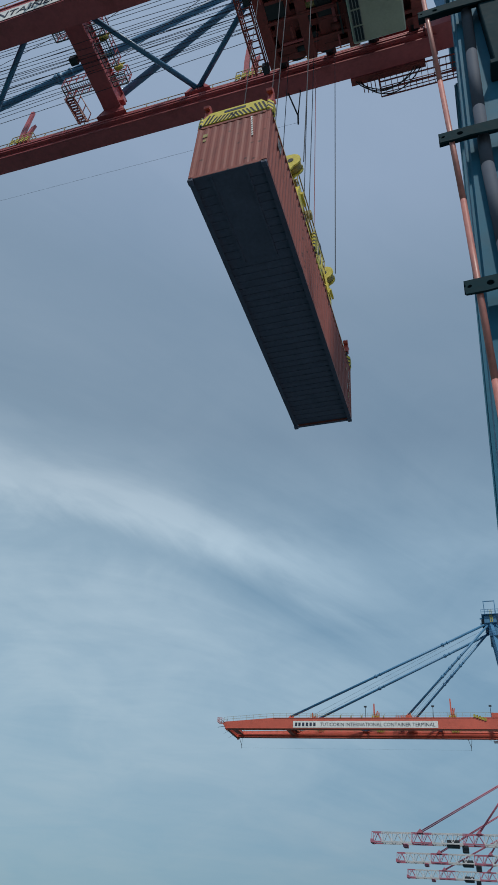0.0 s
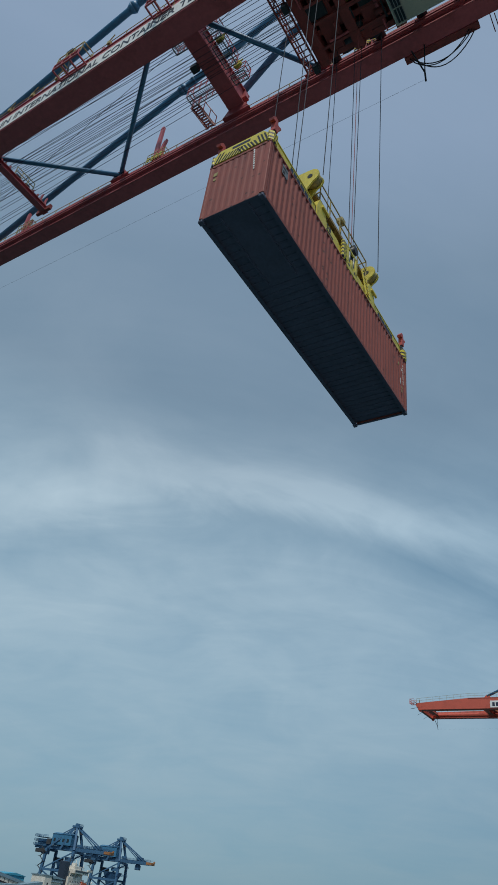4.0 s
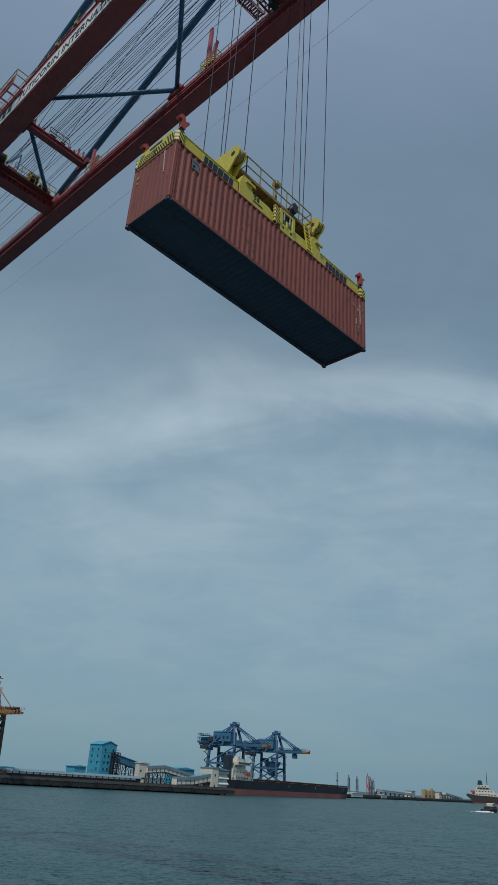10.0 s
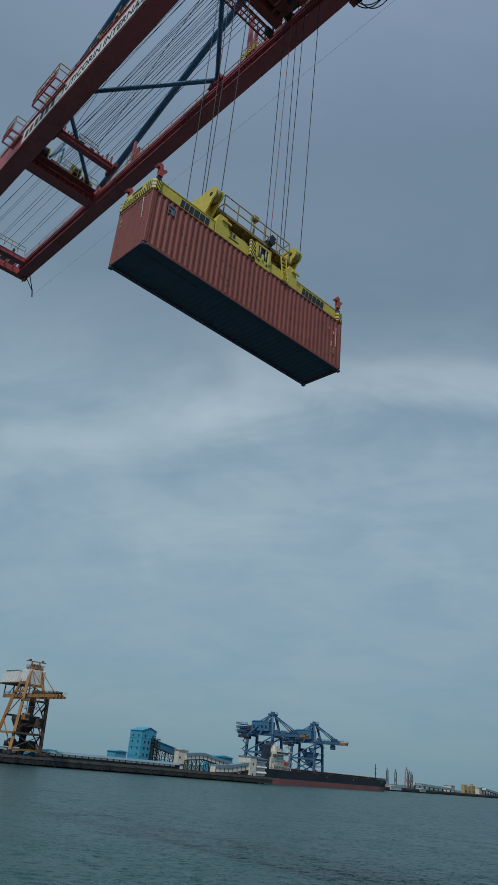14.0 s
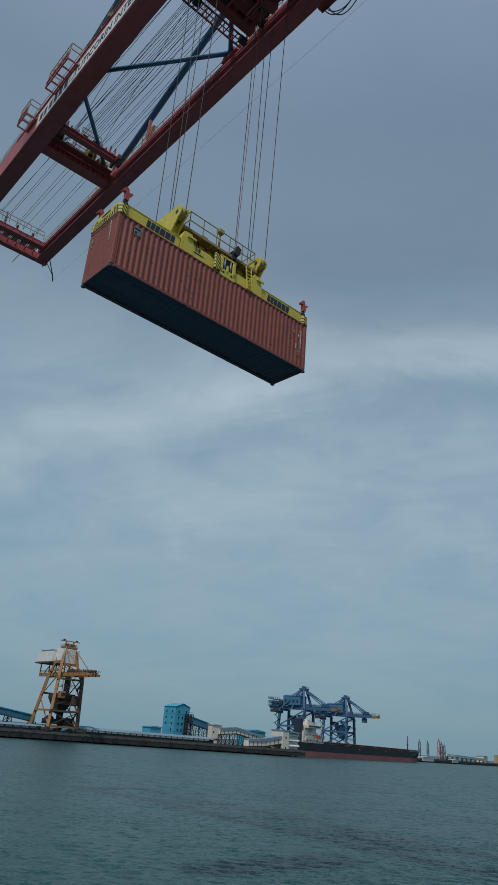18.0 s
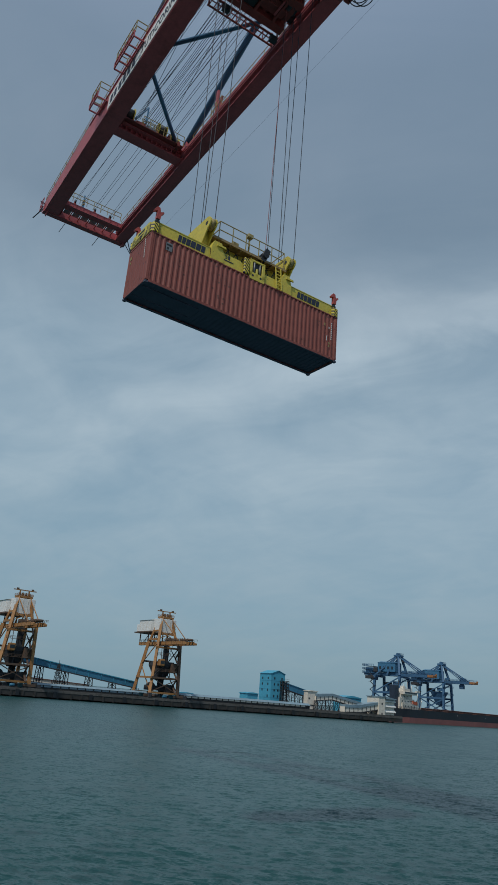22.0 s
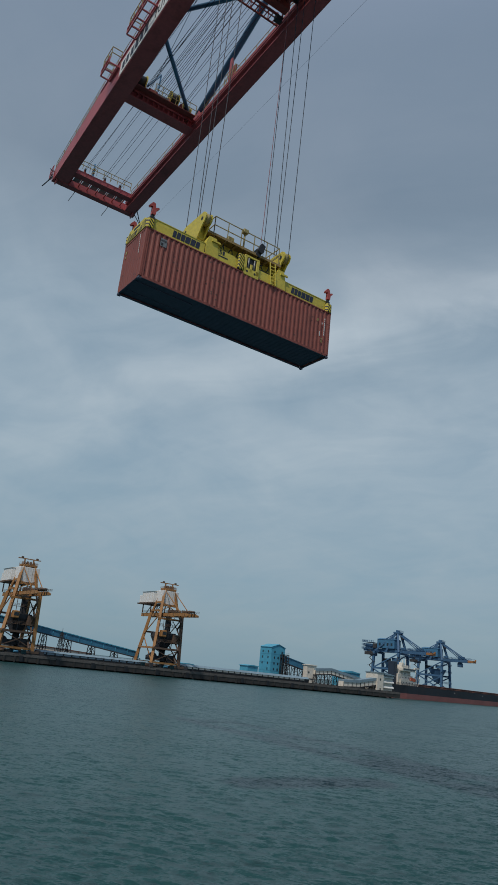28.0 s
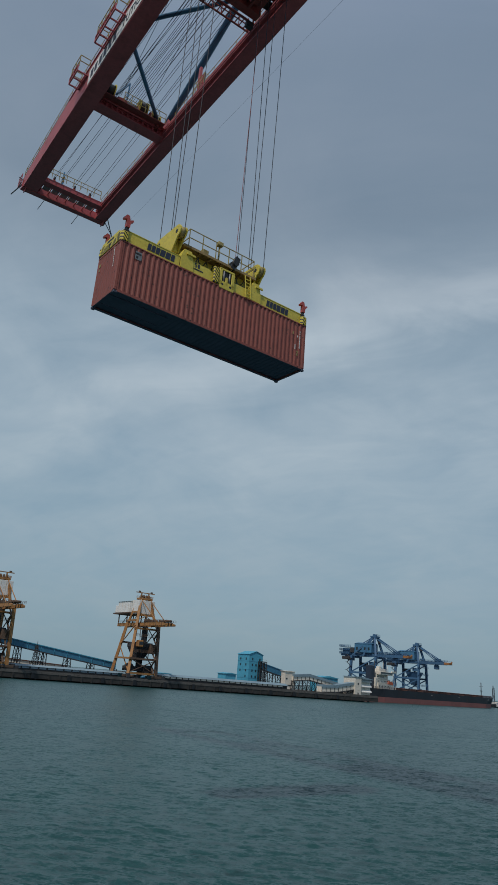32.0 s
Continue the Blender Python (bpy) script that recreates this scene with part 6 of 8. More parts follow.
build_pier("berth", BERTH, 404, 1260, 16, 60, 3.0, "low concrete berth beyond the coal pier")


def trestle_gallery(name, a, b, w, h, mw, mr, label, step=12.0, y=25.0, foot=3.4, ribs=6.0, m=None):
    """A covered conveyor gallery on trestles from a to b, (s, z of its floor)."""
    c = thing(name, m or PIER, label, "conveyor")
    a, b = Vector((a[0], y, a[1])), Vector((b[0], y, b[1]))
    bm = B()
    d = (b - a)
    o = Vector((0, w / 2, 0))
    hh = Vector((0, 0, h))
    q = [a - o, b - o, b - o + hh, a - o + hh]
    v1 = [bm.verts.new(p) for p in q]
    v2 = [bm.verts.new(p + 2 * o) for p in q]
    bm.faces.new(v1); bm.faces.new(v2[::-1])
    for i in range(4):
        bm.faces.new((v1[(i + 1) % 4], v1[i], v2[i], v2[(i + 1) % 4]))
    part("gallery", bm, mw, c)
    bm = B()
    beam(bm, a + hh + Vector((0, 0, 0.2)), b + hh + Vector((0, 0, 0.2)), w + 0.6, 1.3 if mw is M_CREAM and ribs < 5 else 0.35)
    part("roof", bm, mr, c)
    n = max(2, round(d.length / ribs))
    for i in range(n + 1):
        p = a + d * i / n
        bm = B()
        beam(bm, p - o - Vector((0, 0.06, 0)), p - o + hh - Vector((0, 0.06, 0)), 0.25, 0.16)
        part("rib", bm, M_COAL if mw is M_CREAM and ribs < 5 else mr, c)
    bm = B()
    beam(bm, a - o - Vector((0, 0.05, 0.1)), b - o - Vector((0, 0.05, 0.1)), 0.2, 0.5)
    part("bottom_chord", bm, M_COAL, c)
    n = max(1, round(d.length / step))
    for i in range(n + 1):
        p = a + d * (i + 0.0) / n
        if p.z - foot < 0.8:
            continue
        m = (foot + p.z) / 2
        for yy in (y - w / 2 + 0.3, y + w / 2 - 0.3):
            bm = B()
            beam(bm, (p.x - 1.2, yy, m), (p.x + 1.2, yy, m), 0.2)
            tr = part("trestle", bm, M_COAL, c)
            bars = [((p.x + 1.4 * k, yy, foot), (p.x + 0.9 * k, yy, p.z), 0.28, "post") for k in (-1, 1)]
            for z0, z1 in ((foot, m), (m, p.z)):
                bars += [((p.x - 1.3 * k, yy, z0), (p.x + 1.0 * k, yy, z1), 0.16, "brace") for k in (-1, 1)]
            for q0, q1, w0, nm in bars:
                bm = B()
                beam(bm, q0, q1, w0)
                part(nm, bm, M_COAL, tr)
    return c


trestle_gallery("conveyor_gallery", (52, 19.4), (155, 6.6), 4.0, 2.4, M_TWRDK, M_TWR, "blue covered conveyor gallery sloping on trestles", 11)
trestle_gallery("conveyor_gallery", (242, 12.9), (259, 9.6), 3.6, 3.0, M_TWRDK, M_TWRDK, "blue conveyor gallery from the transfer tower", 6, y=30)
trestle_gallery("conveyor_gallery", (253, 8.0), (264, 9.0), 4.0, 2.2, M_CREAM, M_ROOF, "cream conveyor gallery with a blue-grey roof", 6, y=14, ribs=3)
trestle_gallery("conveyor_gallery", (264, 9.0), (290, 5.0), 4.0, 2.2, M_CREAM, M_ROOF, "cream conveyor gallery with a blue-grey roof", 6, y=14, ribs=3)
trestle_gallery("conveyor_gallery", (265, 3.6), (277, 4.1), 4.0, 2.6, M_CREAM, M_ROOF, "cream conveyor gallery with a blue-grey roof", 9, y=5, ribs=3)
trestle_gallery("conveyor_gallery", (277, 4.1), (289, 6.0), 4.0, 2.9, M_CREAM, M_ROOF, "cream conveyor gallery with a blue-grey roof", 6, y=5, ribs=3)


def lattice_mast(s, b, h):
    c = thing("lattice_mast", at_pier(s, b, 3.4), "dark slender lattice mast beside the conveyor", "mast")
    for sx in (-1, 1):
        for sy in (-1, 1):
            bm = B()
            beam(bm, (sx * 1.3, sy * 1.3, 0), (sx * 0.35, sy * 0.35, h), 0.22)
            part("post", bm, M_COAL, c)
    n = 6
    for i in range(n):
        za, zb = h * i / n, h * (i + 1) / n
        wa, wb = 1.3 - 0.95 * i / n, 1.3 - 0.95 * (i + 1) / n
        for sy in (-1, 1):
            for p, q in (((-wa, sy * wa, za), (wb, sy * wb, zb)), ((wa, sy * wa, za), (-wb, sy * wb, zb))):
                bm = B()
                beam(bm, p, q, 0.14)
                part("brace", bm, M_COAL, c)
        if i in (2, 4):
            bm = B()
            box(bm, -wa - 0.5, wa + 0.5, -wa - 0.5, wa + 0.5, za, za + 0.15)
            part("landing", bm, M_COAL, c)
    bm = B()
    tube(bm, (0, 0, h - 0.5), (0, 0, h + 1.8), 0.1, 8)
    part("pole", bm, M_COAL, c)


lattice_mast(116.3, 22, 10.2)


def low_gallery(s0, s1, y, z, step, paint, label, rise=0.9):
    """A low conveyor along the pier: dark base, a row of pale panels, a pitched roof."""
    c = thing("low_conveyor_gallery", PIER, label, "conveyor")
    bm = B()
    box(bm, s0, s1, y + 0.3, y + 2.6, 3.4, z)
    part("base", bm, M_COAL, c)
    bm = B()
    box(bm, s0, s1, y + 0.2, y + 2.6, z, z + 0.85)
    part("inner_wall", bm, M_COAL, c)
    n = int((s1 - s0) / step)
    bm = B()
    box(bm, 0.3, step - 0.3, y + 0.05, y + 0.15, z + 0.02, z + 0.8)
    p = part("panel", bm, paint, c, at=pose(s0, 0, 0))
    for k in range(1, n):
        again(p, pose(s0 + step * k, 0, 0))
    bm = B()
    box(bm, -0.12, 0.12, y, y + 0.2, 3.4, z + 0.85)
    p = part("post", bm, M_COAL, c, at=pose(s0, 0, 0))
    for k in range(1, n + 1):
        again(p, pose(s0 + step * k, 0, 0))
    bm = B()
    v = [bm.verts.new((s, yy, zz)) for s in (s0, s1) for yy, zz in ((y - 0.3, z + 0.82), (y + 1.5, z + 0.85 + rise), (y + 3.0, z + 0.82))]
    for f in ((0, 1, 4, 3), (1, 2, 5, 4), (2, 0, 3, 5), (0, 2, 1), (3, 4, 5)):
        bm.faces.new([v[i] for i in f])
    bmesh.ops.recalc_face_normals(bm, faces=bm.faces)
    part("roof", bm, M_ROOF, c)
    return c


low_gallery(166, 241.5, 3.0, 4.4, 3.3, M_CREAM, "low conveyor cover with white panels and a grey-blue roof")
low_gallery(98, 152, 6.0, 4.1, 3.6, M_ROOF, "low weathered conveyor cover along the pier", 0.7)
low_gallery(-60, 88, 6.0, 4.1, 3.6, M_ROOF, "low weathered conveyor cover along the pier", 0.7)
trestle_gallery("low_conveyor_gallery", (20, 9.5), (140, 4.6), 4.0, 1.5, M_CREAM, M_DECK, "pale conveyor cover further back on the pier", 12, y=45)


def shed(name, s, b, w, d, z0, z1, rise, mw, mr, label, cat="building", windows=(), berth=False):
    """A gabled steel shed; windows are (u, z, width, height) on its front."""
    c = thing(name, at_berth(s, b) if berth else at_pier(s, b), label, cat)
    bm = B()
    box(bm, 0, w, 0, d, z0, z1)
    body = part("wall", bm, mw, c)
    bm = B()
    prism(bm, [(-0.4, z1), (w + 0.4, z1), (w + 0.4, z1 + 0.25), (w * 0.5, z1 + rise), (-0.4, z1 + 0.25)], -0.4, d + 0.4)
    part("roof", bm, mr, c)
    for i in range(int(w // 3)):
        bm = B()
        box(bm, 3 * i + 1.4, 3 * i + 1.55, -0.06, 0, z0, z1)
        part("sheet_seam", bm, mw, body)
    for u, z, ww, hh in windows:
        bm = B()
        box(bm, u, u + ww, -0.12, -0.02, z, z + hh)
        part("window", bm, M_GLASSDK, body)
    return c


def transfer_tower():
    c = thing("transfer_tower", at_pier(233, 24, 3.4), "tall cyan sheet-metal transfer tower with small windows", "tower")
    bm = B()
    x0, x1, dep, top, ridge = -0.85, 8.15, 10.0, 16.0, 17.6
    xm = (x0 + x1) / 2
    prism(bm, [(x0, 0), (x1, 0), (x1, top), (xm, ridge - 0.15), (x0, top)], 0, dep)
    w = part("wall", bm, M_TWR, c)
    for xa, xb in ((x0 - 0.35, xm), (xm, x1 + 0.35)):
        bm = B()
        za, zb = (top - 0.1, ridge) if xa < xm - 1 else (ridge, top - 0.1)
        prism(bm, [(xa, za), (xb, zb), (xb, zb + 0.16), (xa, za + 0.16)], -0.35, dep + 0.3)
        part("roof_slope", bm, M_TWR, c)
    for r in range(5):
        z = 1.5 + 2.9 * r
        for k, u in enumerate((1.0, 3.4, 5.8)):
            if (r, k) in ((1, 2), (0, 2), (2, 2), (4, 1)):
                continue
            bm = B()
            box(bm, u, u + 0.75, -0.09, -0.02, z, z + 1.1)
            part("window", bm, M_GLASSDK, w)
        for k, y in enumerate((2.2, 7.0)):
            if (r, k) == (1, 1):
                continue
            bm = B()
            box(bm, x0 - 0.09, x0 - 0.02, y, y + 0.85, z, z + 1.1)
            part("window", bm, M_GLASSDK, w)
    for z in (4.0, 8.2, 12.4):
        bm = B()
        box(bm, x0 - 0.05, x1 + 0.05, -0.05, dep, z, z + 0.12)
        part("sheet_joint", bm, M_TWRDK, w)
    # open stair tower before its front
    bm = B()
    xs, ys = (5.2, 9.4), (-2.0, -0.25)
    for x in xs + (7.3,):
        for y in ys:
            beam(bm, (x, y, 0), (x, y, 12.8), 0.28)
    for i, z in enumerate((1.6, 3.2, 4.8, 6.4, 8.0, 9.6, 11.2, 12.8)):
        for y in ys:
            beam(bm, (xs[0], y, z), (xs[1], y, z), 0.2)
        a, b = (xs[0], xs[1]) if i % 2 else (xs[1], xs[0])
        beam(bm, (a, -1.9, z - 1.6), (b, -1.9, z), 0.5, 0.18)
        box(bm, xs[0], xs[1], ys[0], ys[1], z - 0.05, z)
        beam(bm, (xs[0], ys[0], z + 0.9), (xs[1], ys[0], z + 0.9), 0.09)
    part("stair_frame", bm, M_COAL, c)
    return c


transfer_tower()
shed("annex", 218.5, 25, 6.5, 7, 3.4, 8.6, 0.7, M_TWR, M_TWR, "low cyan shed beside the transfer tower")
shed("annex", 192, 48, 8, 6, 3.4, 6.2, 0.5, M_TWR, M_TWR, "small cyan shed behind the pier")
shed("drive_house", 248.0, 13, 6.4, 3.2, 3.4, 12.2, 0.5, M_CREAM, M_CREAM, "cream conveyor drive house", windows=((0.5, 5.2, 3.6, 0.5), (0.6, 8.4, 1.0, 0.7)))
shed("annex", 300, 42, 14, 9, 3.4, 11.2, 1.2, M_TWR, M_TWR, "cyan shed behind the pier")


def white_house():
    c = thing("white_transfer_house", at_pier(288.5, 2), "white slab-sided transfer house at the pier's end", "building")
    bm = B()
    box(bm, 0, 4.6, 0, 9, 1.5, 12.4)
    box(bm, 4.6, 13.0, 1.5, 9, 1.0, 11.6)
    w = part("wall", bm, M_CREAM, c)
    for z, o in ((2.2, 0.9), (4.9, 1.1), (7.6, 1.1), (10.2, 0.9)):
        bm = B()
        v = [bm.verts.new(q) for x in (4.65, 13.3) for q in ((x, 1.5, z + 1.3), (x, 1.5 - o, z + 0.35), (x, 1.5 - o, z), (x, 1.5, z))]
        for f in ((0, 1, 2, 3), (7, 6, 5, 4), (0, 4, 5, 1), (1, 5, 6, 2), (2, 6, 7, 3)):
            bm.faces.new([v[k] for k in f])
        bmesh.ops.recalc_face_normals(bm, faces=bm.faces)
        part("weather_hood", bm, M_WHITE, c)
    bm = B()
    prism(bm, [(-0.4, 12.4), (4.9, 12.4), (5.2, 11.6), (13.4, 11.6), (13.4, 11.9), (5.0, 12.9), (-0.4, 12.8)], -0.3, 9.4)
    part("roof", bm, M_ROOF, c)
    for z in (3.5, 8.5):
        bm = B()
        box(bm, 1.8, 2.6, -0.06, -0.02, z, z + 1.1)
        part("window", bm, M_GLASSDK, w)
    for x in (0.5, 4.0, 7.5, 11.0):
        bm = B()
        tube(bm, (x, 0.9, -3), (x, 0.9, 1.0), 0.5, 8)
        part("pile", bm, M_CONCDK, c)
    bm = B()
    box(bm, -1, 13.5, -0.5, 10, 0.6, 1.3)
    part("base", bm, M_CONCDK, c)


white_house()


# ---- ochre grab unloaders ----
def ochre_unloader():
    c = thing("grab_unloader", at_pier(158.5, 9, 3.4), "weathered ochre grab unloader with a white machine house", "crane", "ochre unloaders")

    def bar(name, a, b, w, h, m, label=""):
        bm = B()
        beam(bm, a, b, w, h)
        return part(name, bm, m, c, label)

    def block(name, x0, x1, y0, y1, z0, z1, m, label="", bevel=0.08):
        bm = B()
        box(bm, x0, x1, y0, y1, z0, z1, bevel)
        return part(name, bm, m, c, label)
    # legs: two long struts run up to the mast head
    bar("leg", (-8.2, 8, 0.8), (-4.6, 5.2, 27.5), 1.1, 1.2, M_OCHRE)
    bar("leg", (-8.2, -8, 0.8), (-2.2, -0.5, 40.2), 1.15, 1.25, M_OCHRE)
    bar("leg", (5.2, -8, 0.8), (4.8, -6.5, 26.5), 1.1, 1.2, M_RUSTY, "coal-stained leg")
    bar("leg", (5.2, 8, 0.8), (4.4, 5.2, 27.5), 1.1, 1.2, M_OCHRE)
    bar("mast_leg", (4.0, -4.5, 26.8), (2.4, -0.5, 40.2), 0.8, 0.9, M_OCHRE)
    bar("mast_leg", (-4.4, 5.2, 27.2), (-2.2, 1.5, 40.2), 0.8, 0.9, M_OCHRE)
    bar("mast_leg", (4.2, 5.2, 27.2), (2.4, 1.5, 40.2), 0.8, 0.9, M_OCHRE)
    for x in (-8.2, 5.2):
        for y in (-8, 8):
            bg = block("bogie", x - 2.6, x + 2.6, y - 0.6, y + 0.6, 0.5, 1.6, M_RUSTY)
            for k in (-1.9, -0.7, 0.7, 1.9):
                bm = B()
                tube(bm, (x + k, y - 0.35, 0.5), (x + k, y + 0.35, 0.5), 0.5, 12)
                part("wheel", bm, M_COAL, bg)
    # sills, ties and braces
    for a, b, m in (((-8.2, -8, 2.4), (5.2, -8, 2.4), M_OCHRE), ((-8.2, 8, 2.4), (5.2, 8, 2.4), M_OCHRE), ((-8.0, -7.6, 9.5), (-7.6, 7.0, 9.5), M_OCHRE), ((5.0, -7.6, 9.5), (5.0, 7.0, 9.5), M_RUSTY),
                    ((-7.6, -7.4, 9.5), (5.0, -7.4, 9.5), M_RUSTY), ((-5.6, -4.0, 24.5), (4.8, -4.6, 24.5), M_OCHRE), ((-5.0, -3.0, 28.5), (-4.6, 5.2, 28.5), M_OCHRE), ((4.6, -4.0, 27.5), (4.4, 5.2, 27.5), M_OCHRE),
                    ((-3.6, -1.6, 33.0), (-3.4, 3.4, 33.0), M_OCHRE), ((3.3, -2.5, 33.0), (3.4, 3.4, 33.0), M_OCHRE), ((-3.8, -2.0, 31.5), (3.6, -2.6, 31.5), M_OCHRE), ((-6.0, 6.4, 17.5), (4.8, 6.4, 17.5), M_RUSTY)):
        bar("tie_beam", a, b, 0.65, 0.9, m)
    for a, b, m in (((-8.0, -7.6, 3), (-6.4, 6.6, 16), M_OCHRE), ((-6.4, 6.4, 16), (-5.2, -3.6, 26), M_OCHRE), ((5.1, -7.6, 3), (4.8, 6.4, 15), M_RUSTY), ((4.8, 6.4, 15), (4.7, -6.2, 25), M_RUSTY),
                    ((-7.4, -7.0, 9.5), (4.8, -7.4, 2.6), M_RUSTY), ((4.9, -7.4, 9.3), (-7.6, -7.6, 2.8), M_RUSTY), ((-5.0, -2.0, 28), (3.4, -2.6, 33), M_OCHRE), ((4.2, -4.0, 28), (-3.4, -2.0, 33), M_OCHRE)):
        bar("brace", a, b, 0.34, 0.34, m)
    # boom girders across the pier, out over the water
    for x in (-2.2, 2.2):
        bm = B()
        prism(bm, [(-24.5, 25.9), (19, 25.9), (19, 27.6), (-21, 27.6), (-24.5, 26.8)], -0.5, 0.5)
        bmesh.ops.rotate(bm, verts=bm.verts, cent=(0, 0, 0), matrix=Matrix.Rotation(radians(90), 3, "Z"))
        bmesh.ops.translate(bm, verts=bm.verts, vec=(x, 0, 0))
        g = part("boom_girder", bm, M_OCHRE, c)
        for k in range(9):
            bm = B()
            y = -22 + 5.0 * k
            box(bm, x - 0.56, x + 0.56, y - 0.1, y + 0.1, 25.85, 27.65)
            part("stiffener", bm, M_RUSTY, g)
    for x in (-3.0, 3.0):
        rails(c, M_RUSTY, [(x, -24, 27.6), (x, 18, 27.6)], 1.1, 2.0, 0.05)
    for y in (-23, -20.5, -17.5, -11):
        bm = B()
        tube(bm, (-1.4, y, 28.2), (1.4, y, 28.2), 0.62, 14)
        part("sheave", bm, M_RUSTY, c)
    block("trolley", -2.6, 2.6, -9.5, -6.0, 27.7, 29.2, M_RUSTY)
    for x in (-1, 1):
        bar("forestay", (x * 2.3, -0.5, 39.8), (x * 2.2, -17, 27.8), 0.28, 0.28, M_OCHRE)
        bar("backstay", (x * 2.3, 1.5, 39.8), (x * 2.2, 15, 27.8), 0.24, 0.24, M_OCHRE)
    bar("hoist_rope", (0.6, -8, 25.9), (0.3, -4, 19.0), 0.12, 0.12, M_COAL)
    # mast head with its rope wheels and gantry
    mh = block("mast_head", -3.2, 3.2, -1.2, 2.2, 39.6, 40.5, M_OCHRE)
    rails(mh, M_OCHRE, [(-3.2, -1.2, 40.5), (3.2, -1.2, 40.5), (3.2, 2.2, 40.5), (-3.2, 2.2, 40.5)], 1.0, 1.2, 0.06)
    for x in (-1.9, -0.7, 0.7, 1.9):
        bm = B()
        tube(bm, (x - 0.2, 0.3, 41.3), (x + 0.2, 0.3, 41.3), 0.85, 14)
        part("rope_wheel", bm, M_RUSTY, mh)
    for x in (-1.9, 1.7):
        bm = B()
        beam(bm, (x, 0.3, 40.5), (x, 0.3, 43.2), 0.45)
        part("gantry_post", bm, M_OCHRE, mh)
    bm = B()
    beam(bm, (-4.6, 0.3, 43.2), (4.6, 0.3, 43.2), 0.5, 0.4)
    part("gantry_beam", bm, M_OCHRE, mh)
    for x in (-3.4, 2.6):
        bm = B()
        box(bm, x, x + 0.9, 0.0, 0.7, 43.4, 44.1, 0.05)
        part("winch", bm, M_RUSTY, mh)
    # houses
    wh = block("winch_house", -3.6, 4.4, -1.6, 4.5, 32.2, 39.2, M_WHITE, "streaked white winch house", 0.1)
    for k in range(3):
        bm = B()
        box(bm, -2.6 + 2.0 * k, -2.4 + 2.0 * k, -1.66, -1.6, 32.4, 39.0)
        part("sheet_seam", bm, M_CREAM, wh)
    hs = block("machine_house", -5.0, 4.6, 4.6, 16.0, 32.8, 38.6, M_WHITE, "white machine house", 0.15)
    bm = B()
    prism(bm, [(-5.3, 38.6), (4.9, 38.6), (0, 39.8)], 4.4, 16.2)
    part("roof", bm, M_CREAM, hs)
    bm = B()
    box(bm, -4.4, 4.0, 16.0, 19.6, 33.0, 36.8, 0.1)
    part("annex", bm, M_WHITE, hs)
    bm = B()
    box(bm, -5.2, 4.8, 4.6, 20.0, 32.2, 32.8)
    part("floor", bm, M_RUSTY, hs)
    for k in range(4):
        bm = B()
        box(bm, -5.06, -5.0, 5.4 + 3.1 * k, 5.55 + 3.1 * k, 32.9, 38.5)
        part("sheet_seam", bm, M_CREAM, hs)
    for x, y in ((-3.8, 8), (3.4, 8), (-3.8, 16), (3.4, 16)):
        bar("post", (x, y, 27.6), (x, y, 32.2), 0.4, 0.4, M_RUSTY)
    # coal-black hopper, feeders and framing under the boom
    bm = B()
    v0 = [bm.verts.new((x, y, 15.5)) for x, y in ((-4, -5.5), (3.4, -5.5), (3.4, 4), (-4, 4))]
    v1 = [bm.verts.new((x, y, 8.5)) for x, y in ((-1.6, -2), (1.0, -2), (1.0, 1.5), (-1.6, 1.5))]
    v2 = [bm.verts.new((x, y, 17.6)) for x, y in ((-4, -5.5), (3.4, -5.5), (3.4, 4), (-4, 4))]
    bm.faces.new(v1[::-1]); bm.faces.new(v2)
    for i in range(4):
        bm.faces.new((v1[i], v1[(i + 1) % 4], v0[(i + 1) % 4], v0[i])); bm.faces.new((v0[i], v0[(i + 1) % 4], v2[(i + 1) % 4], v2[i]))
    part("hopper", bm, M_COAL, c, "coal-black hopper")
    block("floor", -6.4, 4.8, -6.5, 6.5, 9.2, 9.6, M_RUSTY)
    block("feeder", -4.6, 1.6, -4, 5, 3.4, 5.8, M_COAL)
    block("feeder", 0.5, 4.2, -6.2, 1, 2.4, 6.6, M_COAL)
    block("chute", -1.4, 0.8, -2.6, -0.8, 5.5, 9.4, M_COAL)
    block("column", -0.6, 1.4, -3.5, -1.6, 17.6, 25.9, M_COAL)
    block("electric_room", 1.6, 4.6, -7.2, -4.2, 12.4, 17.0, M_RUSTY)
    cab = block("cab", -4.6, -2.0, -7.4, -4.8, 15.2, 18.6, M_OCHRE, "", 0.35)
    bm = B()
    box(bm, -4.2, -2.4, -7.46, -7.38, 16.4, 17.8)
    part("window", bm, M_GLASSDK, cab)
    bar("cab_hanger", (-3.4, -6, 18.5), (-3.2, -5, 25.9), 0.2, 0.2, M_RUSTY)
    bm = B()
    tube(bm, (-6.2, -5.0, 5.2), (-6.2, -3.4, 5.2), 2.0, 18)
    part("cable_reel", bm, M_COAL, c)
    # travel gear, drives and spilled coal along both rails
    rnd = random.Random(21)
